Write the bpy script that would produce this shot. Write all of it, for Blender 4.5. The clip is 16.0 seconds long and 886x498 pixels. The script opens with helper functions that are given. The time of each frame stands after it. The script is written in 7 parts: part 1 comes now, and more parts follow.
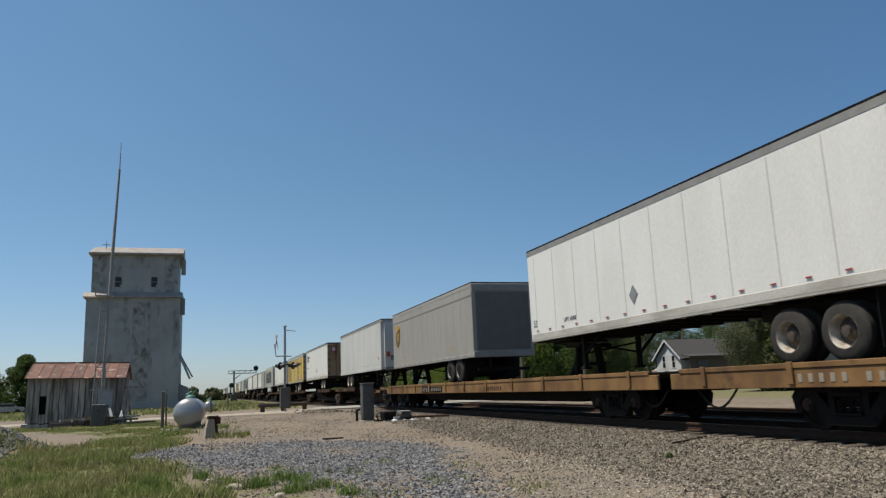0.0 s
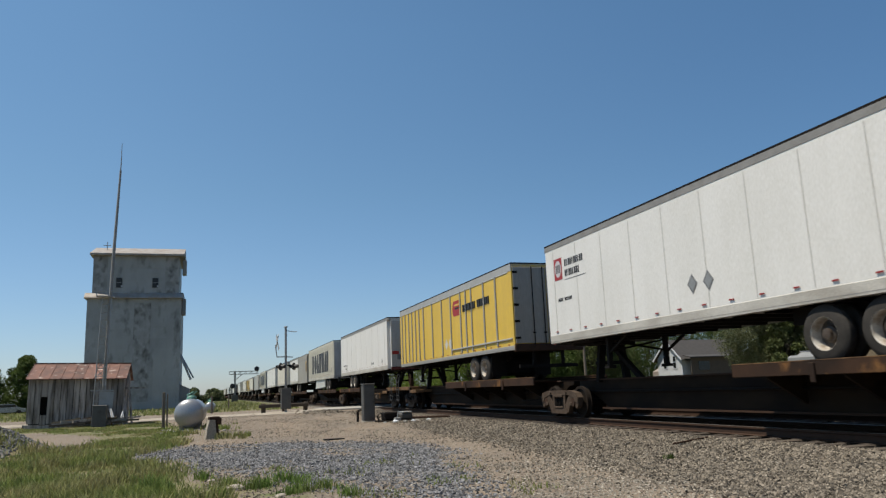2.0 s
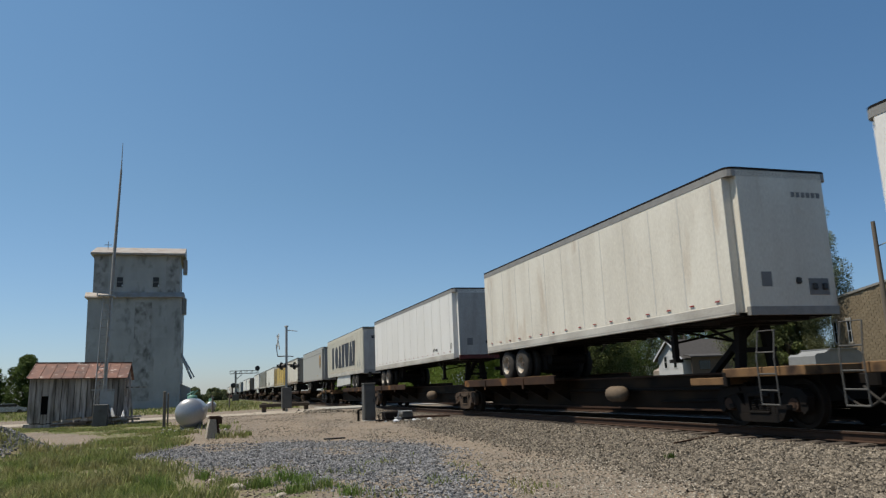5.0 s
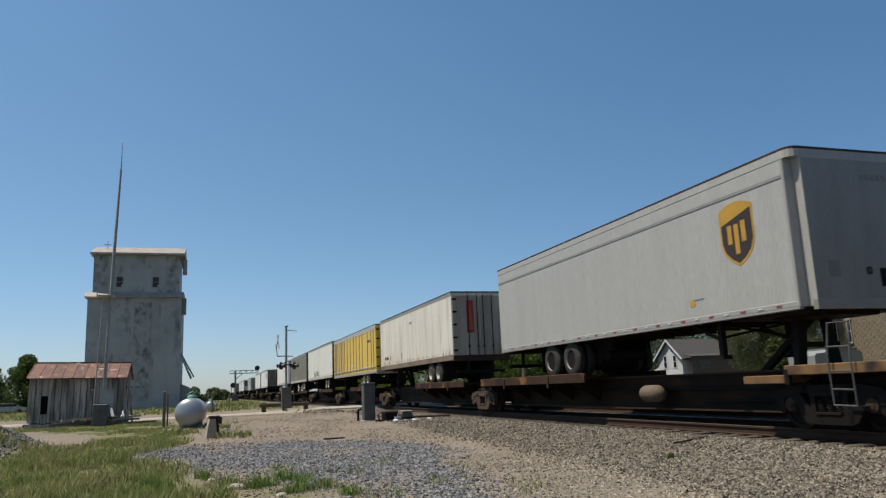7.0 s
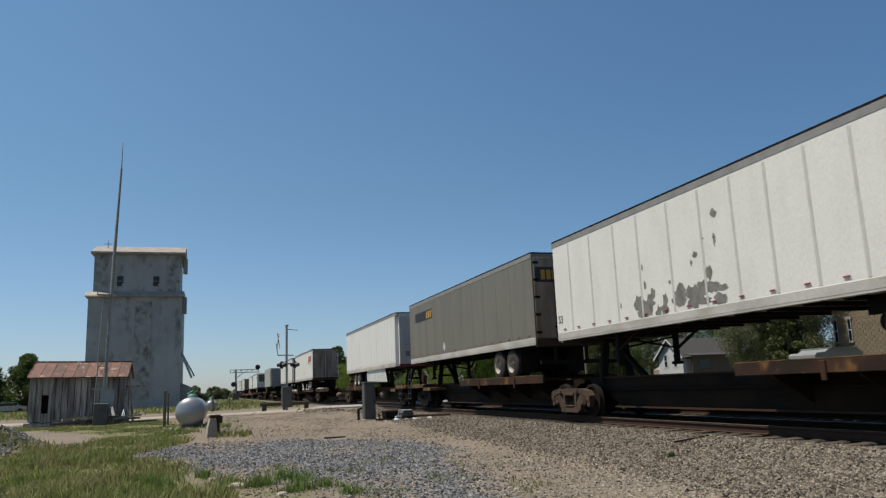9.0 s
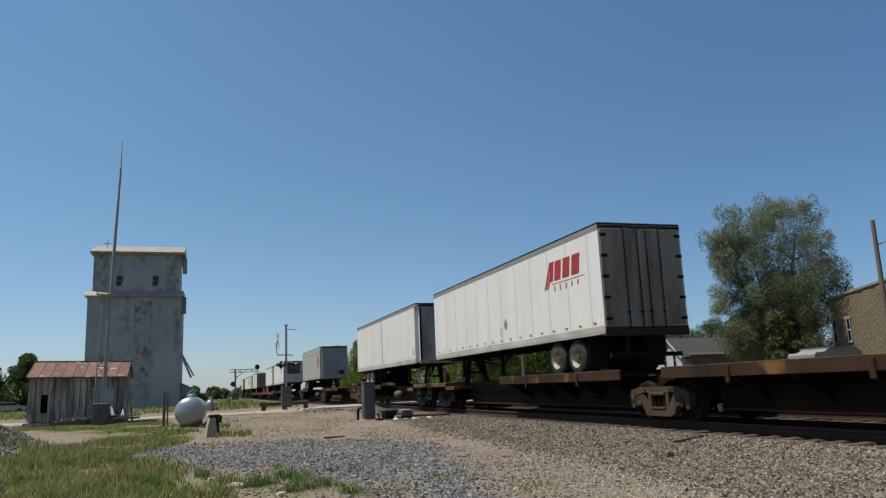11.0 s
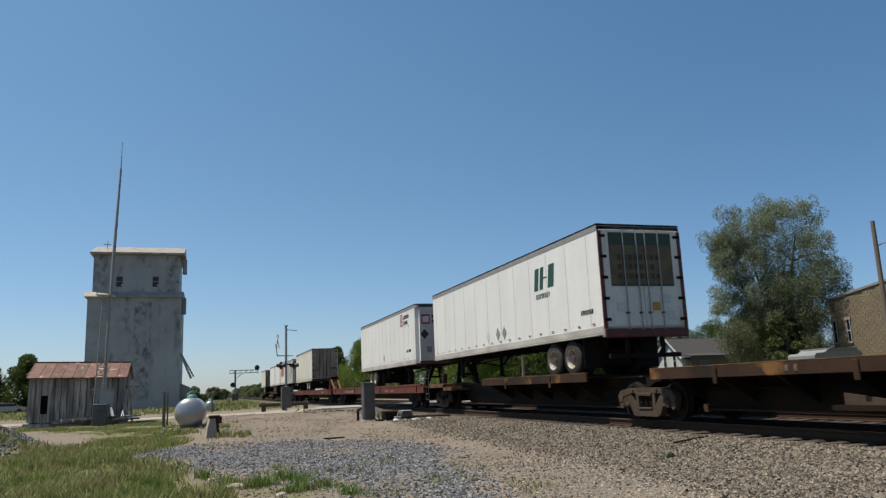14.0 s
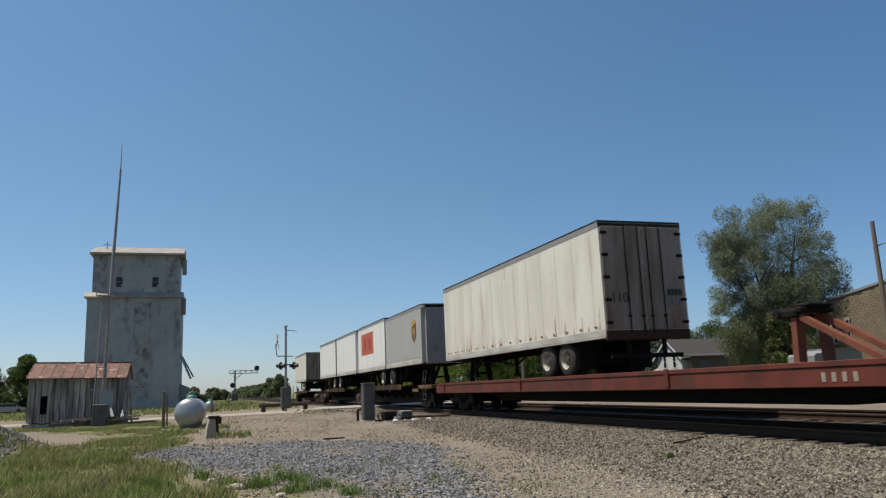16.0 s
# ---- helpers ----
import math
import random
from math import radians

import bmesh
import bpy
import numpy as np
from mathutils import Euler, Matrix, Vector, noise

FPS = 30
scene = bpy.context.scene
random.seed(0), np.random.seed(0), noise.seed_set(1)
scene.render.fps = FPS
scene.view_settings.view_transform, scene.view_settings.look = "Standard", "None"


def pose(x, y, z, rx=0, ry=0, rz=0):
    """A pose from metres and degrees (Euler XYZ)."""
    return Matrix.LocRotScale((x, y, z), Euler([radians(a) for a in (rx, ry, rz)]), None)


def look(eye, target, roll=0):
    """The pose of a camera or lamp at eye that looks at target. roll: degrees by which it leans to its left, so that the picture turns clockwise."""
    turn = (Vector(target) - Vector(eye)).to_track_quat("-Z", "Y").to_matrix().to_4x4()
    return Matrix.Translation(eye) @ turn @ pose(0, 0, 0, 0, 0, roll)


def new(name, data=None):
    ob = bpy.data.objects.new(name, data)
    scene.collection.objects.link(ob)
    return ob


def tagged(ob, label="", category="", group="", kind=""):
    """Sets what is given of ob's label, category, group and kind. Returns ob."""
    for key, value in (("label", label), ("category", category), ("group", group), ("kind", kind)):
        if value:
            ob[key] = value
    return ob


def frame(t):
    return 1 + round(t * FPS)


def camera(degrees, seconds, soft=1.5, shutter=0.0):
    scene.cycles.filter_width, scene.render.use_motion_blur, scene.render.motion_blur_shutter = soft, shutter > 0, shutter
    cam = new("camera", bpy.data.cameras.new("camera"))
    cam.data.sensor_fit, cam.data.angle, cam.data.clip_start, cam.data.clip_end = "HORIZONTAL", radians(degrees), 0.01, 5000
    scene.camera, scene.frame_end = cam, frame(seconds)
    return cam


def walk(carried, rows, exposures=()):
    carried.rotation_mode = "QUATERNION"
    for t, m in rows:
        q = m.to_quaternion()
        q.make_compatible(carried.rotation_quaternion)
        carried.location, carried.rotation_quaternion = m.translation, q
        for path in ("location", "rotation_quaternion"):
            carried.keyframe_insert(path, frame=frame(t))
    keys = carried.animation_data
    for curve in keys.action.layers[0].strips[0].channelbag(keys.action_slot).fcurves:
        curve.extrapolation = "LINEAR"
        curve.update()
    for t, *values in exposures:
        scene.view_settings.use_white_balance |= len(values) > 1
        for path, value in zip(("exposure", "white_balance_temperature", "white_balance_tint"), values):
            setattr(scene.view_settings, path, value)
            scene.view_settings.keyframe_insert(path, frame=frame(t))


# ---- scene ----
# World: Y runs along the track away from the camera, X to the right, z = 0 at the top of the rails.
EYE = Vector((0.0, 0.0, 1.03))
YAW, PITCH, ROLL, FOCAL = radians(18.06), radians(10.63), -2.37, 1300.0
SPEED, TRACK = 28.85, 11.3          # train speed in m/s, centre line of the near track

cam = camera(62.2, 16.0, soft=1.3, shutter=0.04)


def aim(dx=0.0, dy=0.0):
    """The tripod's pose, nudged by small angles given in thousandths of the focal length."""
    yaw, pitch = YAW - dx / FOCAL, PITCH + dy / FOCAL
    way = Vector((math.sin(yaw) * math.cos(pitch), math.cos(yaw) * math.cos(pitch), math.sin(pitch)))
    return look(EYE, EYE + way * 50, ROLL)


walk(cam, [(0, aim()), (1.5, aim()), (2, aim(1.5, 1.3)), (3, aim(3, 2)), (4, aim(3, 1)), (6.5, aim(2, 0)), (7.5, aim(2.5, 0)),
           (9, aim(3, -1.5)), (11.5, aim(2, -2)), (12.5, aim(2.5, -2)), (13.5, aim(2.5, -1)), (14.5, aim(1.5, -0.5)), (16, aim(1.5, 0))],
     exposures=[(0, 0.234, 6700, 10), (0.5, 0.254, 6700, 10), (1, 0.334, 6700, 10), (1.5, 0.334, 6700, 10), (2.1, 0.284, 6700, 10), (2.5, 0.234, 6700, 10), (4, 0.234, 6700, 10), (6.5, 0.284, 6700, 10), (7, 0.324, 6700, 10), (7.6, 0.324, 6700, 10), (8, 0.264, 6700, 10), (8.5, 0.234, 6700, 10), (9.2, 0.19, 6700, 10), (11.3, 0.234, 6700, 10), (12, 0.204, 6700, 10), (12.5, 0.254, 6700, 10), (13, 0.334, 6700, 10), (14, 0.334, 6700, 10), (14.5, 0.234, 6700, 10), (15.3, 0.234, 6700, 10), (15.6, 0.264, 6700, 10), (16, 0.304, 6700, 10)])

# ---- light: high spring sun from the near side of the track ----
SUN_EL, SUN_AZ = radians(66), radians(281)
to_sun = Vector((math.sin(SUN_AZ) * math.cos(SUN_EL), math.cos(SUN_AZ) * math.cos(SUN_EL), math.sin(SUN_EL)))
world = bpy.data.worlds.new("sky")
scene.world = world
world.use_nodes = True
wn = world.node_tree
sky = wn.nodes.new("ShaderNodeTexSky")
sky.sky_type, sky.sun_disc, sky.sun_elevation, sky.sun_rotation = "NISHITA", False, SUN_EL, SUN_AZ
sky.air_density, sky.dust_density, sky.ozone_density = 1.0, 0.35, 2.2
air = wn.nodes.new("ShaderNodeMix")         # spring haze: bluer than the clear-air model towards the horizon
air.data_type, air.blend_type = "RGBA", "MULTIPLY"
air.inputs[0].default_value = 1.0
tint = wn.nodes.new("ShaderNodeValToRGB")
up = wn.nodes.new("ShaderNodeSeparateXYZ")
wn.links.new(wn.nodes.new("ShaderNodeTexCoord").outputs["Generated"], up.inputs[0])
wn.links.new(up.outputs["Z"], tint.inputs[0])
wn.links.new(tint.outputs[0], air.inputs[7])
for pos, c in ((0.0, (0.72, 0.80, 1.04)), (0.10, (0.74, 0.855, 1.0)), (0.26, (0.77, 0.94, 0.985)), (0.46, (0.83, 1.05, 1.075)), (1.0, (0.85, 1.04, 1.05))):
    e = tint.color_ramp.elements[0] if pos == 0 else tint.color_ramp.elements[-1] if pos == 1 else tint.color_ramp.elements.new(pos)
    e.color = (*c, 1)
wn.links.new(sky.outputs[0], air.inputs[6])
side_air = wn.nodes.new("ShaderNodeMix")       # and deeper blue away from the sun's side
side_air.data_type, side_air.blend_type = "RGBA", "MULTIPLY"
side_air.inputs[0].default_value = 1.0
toward = wn.nodes.new("ShaderNodeVectorMath")
toward.operation = "DOT_PRODUCT"
toward.inputs[1].default_value = (0.5 * math.sin(SUN_AZ), 0.5 * math.cos(SUN_AZ), 0.0)
wn.links.new(up.inputs[0].links[0].from_socket, toward.inputs[0])
shift = wn.nodes.new("ShaderNodeMath")
wn.links.new(toward.outputs["Value"], shift.inputs[0])
shift.inputs[1].default_value = 0.5
deep = wn.nodes.new("ShaderNodeValToRGB")
wn.links.new(shift.outputs[0], deep.inputs[0])
for pos, c in ((0.0, (0.62, 0.74, 0.88)), (0.25, (0.75, 0.84, 0.92)), (0.445, (0.90, 0.95, 0.985)), (0.65, (1.0, 1.02, 1.03)), (1.0, (1.0, 1.03, 1.03))):
    e = deep.color_ramp.elements[0] if pos == 0 else deep.color_ramp.elements[-1] if pos == 1 else deep.color_ramp.elements.new(pos)
    e.color = (*c, 1)
wn.links.new(air.outputs[2], side_air.inputs[6])
wn.links.new(deep.outputs[0], side_air.inputs[7])
wn.links.new(side_air.outputs[2], wn.nodes["Background"].inputs[0])
wn.nodes["Background"].inputs[1].default_value = 0.091
sun = new("sun", bpy.data.lights.new("sun", "SUN"))
sun.data.energy, sun.data.angle, sun.data.color = 5.0, radians(0.53), (1.0, 0.94, 0.82)
sun.matrix_world = look(to_sun * 200, (0, 0, 0))

# ---- materials ----
TONE = 0.63         # one factor on every paint and stone colour, lowered to deepen shade at higher exposure


def material(name, base, rough=0.6, metal=0.0, second=None, scale=3.0, amount=0.5, fine=40.0, fine_amount=0.12, bump=0.15,
             bump_scale=60.0, stretch=(1, 1, 1), third=None, third_scale=0.7, third_cut=(0.55, 0.7), spread=0.0, translucent=0.0, gloss=0.5, fixed=False):
    """Paint or stuff with stains at a large scale, grain at a small one and a fine relief."""
    base, second, third = (tuple(TONE * c for c in x) if x else x for x in (base, second, third))
    m = bpy.data.materials.new(name)
    m.use_nodes = True
    nt = m.node_tree
    N, L = nt.nodes, nt.links
    b = N["Principled BSDF"]
    co = N.new("ShaderNodeTexCoord")
    mp = N.new("ShaderNodeMapping")
    mp.inputs["Scale"].default_value = stretch
    L.new(N.new("ShaderNodeNewGeometry").outputs["Position"] if fixed else co.outputs["Object"], mp.inputs["Vector"])      # fixed: stains run on over joints

    def grain(sc, detail=5.0, vec=None):
        n = N.new("ShaderNodeTexNoise")
        n.inputs["Scale"].default_value, n.inputs["Detail"].default_value = sc, detail
        L.new(vec or mp.outputs[0], n.inputs["Vector"])
        return n.outputs["Fac"]

    def blend(fac, a, c, kind="MIX"):
        x = N.new("ShaderNodeMix")
        x.data_type, x.blend_type = "RGBA", kind
        for sock, val in ((x.inputs[0], fac), (x.inputs[6], a), (x.inputs[7], c)):
            if isinstance(val, (tuple, list)):
                sock.default_value = (*val, 1) if len(val) == 3 else val
            elif isinstance(val, float):
                sock.default_value = val
            else:
                L.new(val, sock)
        return x.outputs[2]

    def ramp(fac, lo, hi):
        r = N.new("ShaderNodeMapRange")
        r.inputs["From Min"].default_value, r.inputs["From Max"].default_value = lo, hi
        L.new(fac, r.inputs["Value"])
        return r.outputs[0]

    second = second or tuple(c * 0.7 for c in base)
    k = N.new("ShaderNodeMath")
    k.operation = "MULTIPLY"
    L.new(ramp(grain(scale), 0.4, 0.65), k.inputs[0])
    k.inputs[1].default_value = amount
    col = blend(k.outputs[0], base, second)
    if third:
        col = blend(ramp(grain(third_scale, 6.0), *third_cut), col, third)
    g = grain(fine, 3.0)
    col = blend(fine_amount, col, ramp(g, 0.3, 0.7), "OVERLAY")
    if spread:
        info = N.new("ShaderNodeObjectInfo")
        geo = N.new("ShaderNodeNewGeometry")
        ad = N.new("ShaderNodeMath")
        L.new(info.outputs["Random"], ad.inputs[0])
        L.new(geo.outputs["Random Per Island"], ad.inputs[1])
        fr = N.new("ShaderNodeMath")
        fr.operation = "FRACT"
        L.new(ad.outputs[0], fr.inputs[0])
        hs = N.new("ShaderNodeHueSaturation")
        mr = N.new("ShaderNodeMapRange")
        mr.inputs["To Min"].default_value, mr.inputs["To Max"].default_value = 1 - spread, 1 + spread
        L.new(fr.outputs[0], mr.inputs["Value"])
        L.new(mr.outputs[0], hs.inputs["Value"])
        L.new(col, hs.inputs["Color"])
        col = hs.outputs[0]
    L.new(col, b.inputs["Base Color"])
    b.inputs["Metallic"].default_value = metal
    b.inputs["Specular IOR Level"].default_value = gloss
    rr = N.new("ShaderNodeMapRange")
    rr.inputs["To Min"].default_value, rr.inputs["To Max"].default_value = max(rough - 0.12, 0.05), min(rough + 0.12, 1)
    L.new(g, rr.inputs["Value"])
    L.new(rr.outputs[0], b.inputs["Roughness"])
    if bump:
        bp = N.new("ShaderNodeBump")
        bp.inputs["Strength"].default_value, bp.inputs["Distance"].default_value = bump, 0.01
        L.new(grain(bump_scale, 4.0), bp.inputs["Height"])
        L.new(bp.outputs[0], b.inputs["Normal"])
    if translucent:
        b.inputs["Subsurface Weight"].default_value = 0.0
        tr = N.new("ShaderNodeBsdfTranslucent")
        L.new(col, tr.inputs["Color"])
        mx = N.new("ShaderNodeMixShader")
        mx.inputs[0].default_value = translucent
        L.new(b.outputs[0], mx.inputs[1])
        L.new(tr.outputs[0], mx.inputs[2])
        L.new(mx.outputs[0], N["Material Output"].inputs["Surface"])
    return m


STREAK = (1.0, 1.0, 0.12)       # stains run down
white = material("white_trailer_paint", (0.985, 0.965, 0.92), 0.42, second=(0.78, 0.755, 0.69), scale=1.2, amount=0.3, stretch=(1, 1, 0.3), bump=0.06, bump_scale=3.0)
white_old = material("weathered_white_paint", (0.91, 0.86, 0.745), 0.5, second=(0.66, 0.60, 0.50), scale=1.4, amount=0.5, stretch=(1, 1, 0.25), bump=0.06, bump_scale=3.0,
                     third=(0.46, 0.28, 0.14), third_scale=1.6, third_cut=(0.58, 0.86))
white_dusty = material("dusty_white_paint", (0.93, 0.91, 0.87), 0.5, second=(0.74, 0.72, 0.68), scale=1.8, amount=0.5, stretch=(1, 1, 0.2), bump=0.1, bump_scale=2.5,
                       third=(0.50, 0.49, 0.46), third_scale=1.9, third_cut=(0.64, 0.80))
white_scuffed = material("chalky_white_paint", (0.97, 0.945, 0.875), 0.45, second=(0.78, 0.75, 0.67), scale=2.0, amount=0.3, stretch=(1, 1, 0.4), bump=0.06, bump_scale=3.0)
cream = material("cream_ribbed_paint", (0.80, 0.765, 0.65), 0.5, second=(0.54, 0.50, 0.40), scale=2.4, amount=0.4, stretch=STREAK, bump=0.05, bump_scale=3.0)
white_grey = material("greyed_white_paint", (0.74, 0.74, 0.705), 0.5, second=(0.57, 0.575, 0.555), scale=1.6, amount=0.55, stretch=(1, 1, 0.25), bump=0.16, bump_scale=1.8,
                      third=(0.34, 0.33, 0.30), third_scale=2.6, third_cut=(0.66, 0.76))
grey_paint = material("pale_grey_paint", (0.50, 0.487, 0.457), 0.45, second=(0.41, 0.397, 0.365), scale=2.2, amount=0.4, stretch=STREAK, bump=0.06, bump_scale=3.0)
grey_dull = material("faded_warm_grey_paint", (0.43, 0.405, 0.36), 0.5, second=(0.33, 0.305, 0.265), scale=2.0, amount=0.5, stretch=STREAK, bump=0.06, bump_scale=3.0)
rail_dusty = material("dusty_pale_bottom_rail", (0.66, 0.63, 0.57), 0.6, second=(0.40, 0.365, 0.31), scale=2.5, amount=0.7, stretch=(1, 0.4, 1), bump=0.05)
rail_silver = material("pale_silver_top_rail", (0.58, 0.57, 0.54), 0.45, 0.2, second=(0.46, 0.45, 0.42), scale=3, bump=0.04)
nose_grime = material("black_streaked_nose_paint", (0.42, 0.41, 0.39), 0.6, second=(0.12, 0.115, 0.11), scale=2.6, amount=0.95, stretch=(1, 1, 0.12), bump=0.05, third=(0.62, 0.61, 0.58), third_scale=2.2, third_cut=(0.62, 0.72))
# end walls: grime, with the shade of unlit ends put into the colour
end_shade_white = material("sooty_shaded_white_paint", (0.60, 0.585, 0.55), 0.6, second=(0.40, 0.385, 0.355), scale=2.2, amount=0.7, stretch=(1, 1, 0.25), bump=0.06, third=(0.22, 0.205, 0.185), third_scale=1.8, third_cut=(0.6, 0.8))
end_shade_grey = material("sooty_shaded_grey_paint", (0.335, 0.33, 0.32), 0.6, second=(0.25, 0.245, 0.235), scale=2.2, amount=0.7, stretch=(1, 1, 0.25), bump=0.06, third=(0.16, 0.15, 0.14), third_scale=1.8, third_cut=(0.62, 0.8))
peeled = material("bare_peeled_primer", (0.27, 0.265, 0.235), 0.7, second=(0.15, 0.14, 0.12), scale=6, amount=0.8, bump=0.05)
tan_grey = material("faded_olive_grey_paint", (0.215, 0.20, 0.16), 0.55, second=(0.165, 0.152, 0.12), scale=2.0, amount=0.5, stretch=STREAK, bump=0.05, bump_scale=3.0)
yellow = material("yellow_trailer_paint", (0.90, 0.60, 0.075), 0.45, second=(0.72, 0.47, 0.065), scale=2.0, amount=0.4, stretch=STREAK, bump=0.06, bump_scale=3.0)
door_dirty = material("grimy_door_paint", (0.38, 0.315, 0.25), 0.6, gloss=0.3, second=(0.20, 0.13, 0.08), scale=2.2, amount=0.9, stretch=(1, 1, 0.2), bump=0.08, bump_scale=8.0)
rail_rusty = material("rust_stained_bottom_rail", (0.27, 0.20, 0.135), 0.7, second=(0.12, 0.075, 0.045), scale=2.0, amount=0.8, stretch=(1, 0.5, 1), bump=0.08)
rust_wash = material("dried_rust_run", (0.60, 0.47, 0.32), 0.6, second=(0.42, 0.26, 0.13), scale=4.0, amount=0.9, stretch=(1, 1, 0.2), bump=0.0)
door_rusty = material("rust_stained_tan_door_paint", (0.46, 0.32, 0.175), 0.6, gloss=0.3, second=(0.24, 0.115, 0.045), scale=1.6, amount=0.95, stretch=(1, 1, 0.22), bump=0.08, bump_scale=8.0, third=(0.09, 0.052, 0.03), third_scale=1.8, third_cut=(0.56, 0.72))
door_cream = material("dusty_cream_door_paint", (0.56, 0.48, 0.385), 0.6, gloss=0.3, second=(0.31, 0.22, 0.145), scale=1.8, amount=0.8, stretch=(1, 1, 0.18), bump=0.08, bump_scale=8.0, third=(0.24, 0.15, 0.09), third_scale=2.0, third_cut=(0.64, 0.8))
aluminium = material("dull_aluminium", (0.45, 0.435, 0.405), 0.55, 0.15, second=(0.38, 0.365, 0.34), scale=5, bump=0.05)
rail_grey = material("grey_top_rail", (0.37, 0.355, 0.33), 0.55, 0.2, second=(0.25, 0.235, 0.215), scale=3, bump=0.05)
bare_metal = material("rail_head_steel", (0.30, 0.275, 0.25), 0.5, 0.7, second=(0.18, 0.15, 0.13), scale=6, bump=0.03)
rust = material("rusty_steel", (0.075, 0.042, 0.028), 0.8, gloss=0.15, second=(0.045, 0.03, 0.022), scale=5, bump=0.2)
dark_steel = material("grimy_dark_steel", (0.014, 0.012, 0.011), 0.7, gloss=0.1, second=(0.026, 0.019, 0.015), scale=4, bump=0.2)
truck_steel = material("dusty_cast_steel", (0.115, 0.083, 0.062), 0.85, gloss=0.1, second=(0.05, 0.036, 0.027), scale=5, bump=0.2)
car_brown = material("grimy_brown_car_paint", (0.034, 0.021, 0.012), 0.75, gloss=0.1, second=(0.013, 0.009, 0.007), scale=1.4, amount=0.9, stretch=(1, 0.5, 1.5), bump=0.15,
                     third=(0.10, 0.056, 0.026), third_scale=0.55, third_cut=(0.64, 0.80))
deck_tan = material("rusty_tan_deck_edge", (0.07, 0.037, 0.022), 0.75, gloss=0.15, second=(0.034, 0.021, 0.015), scale=1.1, amount=0.95, bump=0.15, third=(0.26, 0.125, 0.045), third_scale=1.3, third_cut=(0.58, 0.68))
deck_ochre = material("worn_ochre_deck_edge", (0.33, 0.185, 0.075), 0.7, gloss=0.2, second=(0.15, 0.08, 0.04), scale=1.1, amount=0.8, bump=0.15, third=(0.09, 0.05, 0.03), third_scale=1.9, third_cut=(0.60, 0.74))
end_tan = material("dusty_orange_tan_paint", (0.25, 0.145, 0.07), 0.75, gloss=0.15, second=(0.09, 0.052, 0.034), scale=1.8, amount=0.9, bump=0.1, third=(0.05, 0.033, 0.025), third_scale=1.4, third_cut=(0.56, 0.68))
web_brown = material("dusty_brown_steel_web", (0.105, 0.07, 0.05), 0.8, gloss=0.15, second=(0.06, 0.04, 0.03), scale=2.0, amount=0.8, bump=0.12)
reservoir_tan = material("dusty_tan_reservoir", (0.20, 0.15, 0.105), 0.7, gloss=0.2, second=(0.09, 0.065, 0.048), scale=3, bump=0.1)
maroon = material("grimy_maroon_paint", (0.16, 0.022, 0.02), 0.6, second=(0.06, 0.02, 0.015), scale=3, amount=0.8, bump=0.05)
advert_green = material("dark_green_advert", (0.02, 0.06, 0.03), 0.5, second=(0.05, 0.05, 0.02), scale=2, bump=0.0)
advert_gold = material("faded_olive_gold_advert", (0.17, 0.12, 0.035), 0.5, second=(0.09, 0.055, 0.02), scale=2.5, amount=0.8, bump=0.0)
post_grey = material("dull_grey_post", (0.36, 0.35, 0.325), 0.55, second=(0.26, 0.25, 0.23), scale=4, bump=0.05)
wheel_steel = material("dark_wheel_steel", (0.03, 0.023, 0.018), 0.8, gloss=0.1, second=(0.016, 0.012, 0.01), scale=5, bump=0.15)
logo_yellow = material("yellow_car_panel", (0.42, 0.225, 0.065), 0.7, gloss=0.2, second=(0.22, 0.11, 0.04), scale=2, bump=0.1)
red_car = material("red_brown_flatcar_paint", (0.185, 0.045, 0.028), 0.65, gloss=0.25, second=(0.09, 0.03, 0.022), scale=1.6, amount=0.8, bump=0.12, third=(0.09, 0.05, 0.035), third_scale=0.8)
hitch_orange = material("faded_orange_hitch_paint", (0.25, 0.085, 0.045), 0.65, gloss=0.25, second=(0.10, 0.04, 0.028), scale=3, bump=0.1)
rubber = material("dusty_tyre_rubber", (0.05, 0.046, 0.042), 0.85, gloss=0.15, second=(0.08, 0.073, 0.066), scale=6, bump=0.2)
rim_white = material("dirty_white_wheel", (0.72, 0.67, 0.59), 0.5, second=(0.30, 0.21, 0.13), scale=7, amount=0.7, bump=0.05)
# wheel dish: shade of the recess put into a dark rusty colour
rim_dish = material("shade_dark_rusty_dish", (0.09, 0.068, 0.05), 0.6, second=(0.07, 0.045, 0.03), scale=7, amount=0.8, bump=0.05)
rim_dark = material("dull_steel_rim", (0.36, 0.355, 0.34), 0.5, 0.3, second=(0.22, 0.2, 0.18), scale=8, bump=0.05)
black = material("black_paint", (0.018, 0.018, 0.02), 0.5, bump=0.03)
navy = material("navy_marking", (0.016, 0.019, 0.035), 0.5, bump=0.0)
seam_grey = material("dull_seam", (0.72, 0.70, 0.66), 0.6, second=(0.54, 0.51, 0.46), scale=3, bump=0.0)
pale_mark = material("faded_white_marking", (0.40, 0.34, 0.26), 0.7, bump=0.0)
faint_mark = material("worn_faint_marking", (0.20, 0.15, 0.10), 0.8, second=(0.08, 0.05, 0.035), scale=9, amount=0.9, bump=0.0)
door_panel = material("dull_grey_roll_door", (0.205, 0.195, 0.185), 0.65, gloss=0.25, second=(0.16, 0.15, 0.14), scale=2, bump=0.05)
mark_grey = material("grey_marking", (0.24, 0.24, 0.24), 0.6, bump=0.0)
red_mark = material("red_marking", (0.48, 0.03, 0.03), 0.5, bump=0.0)
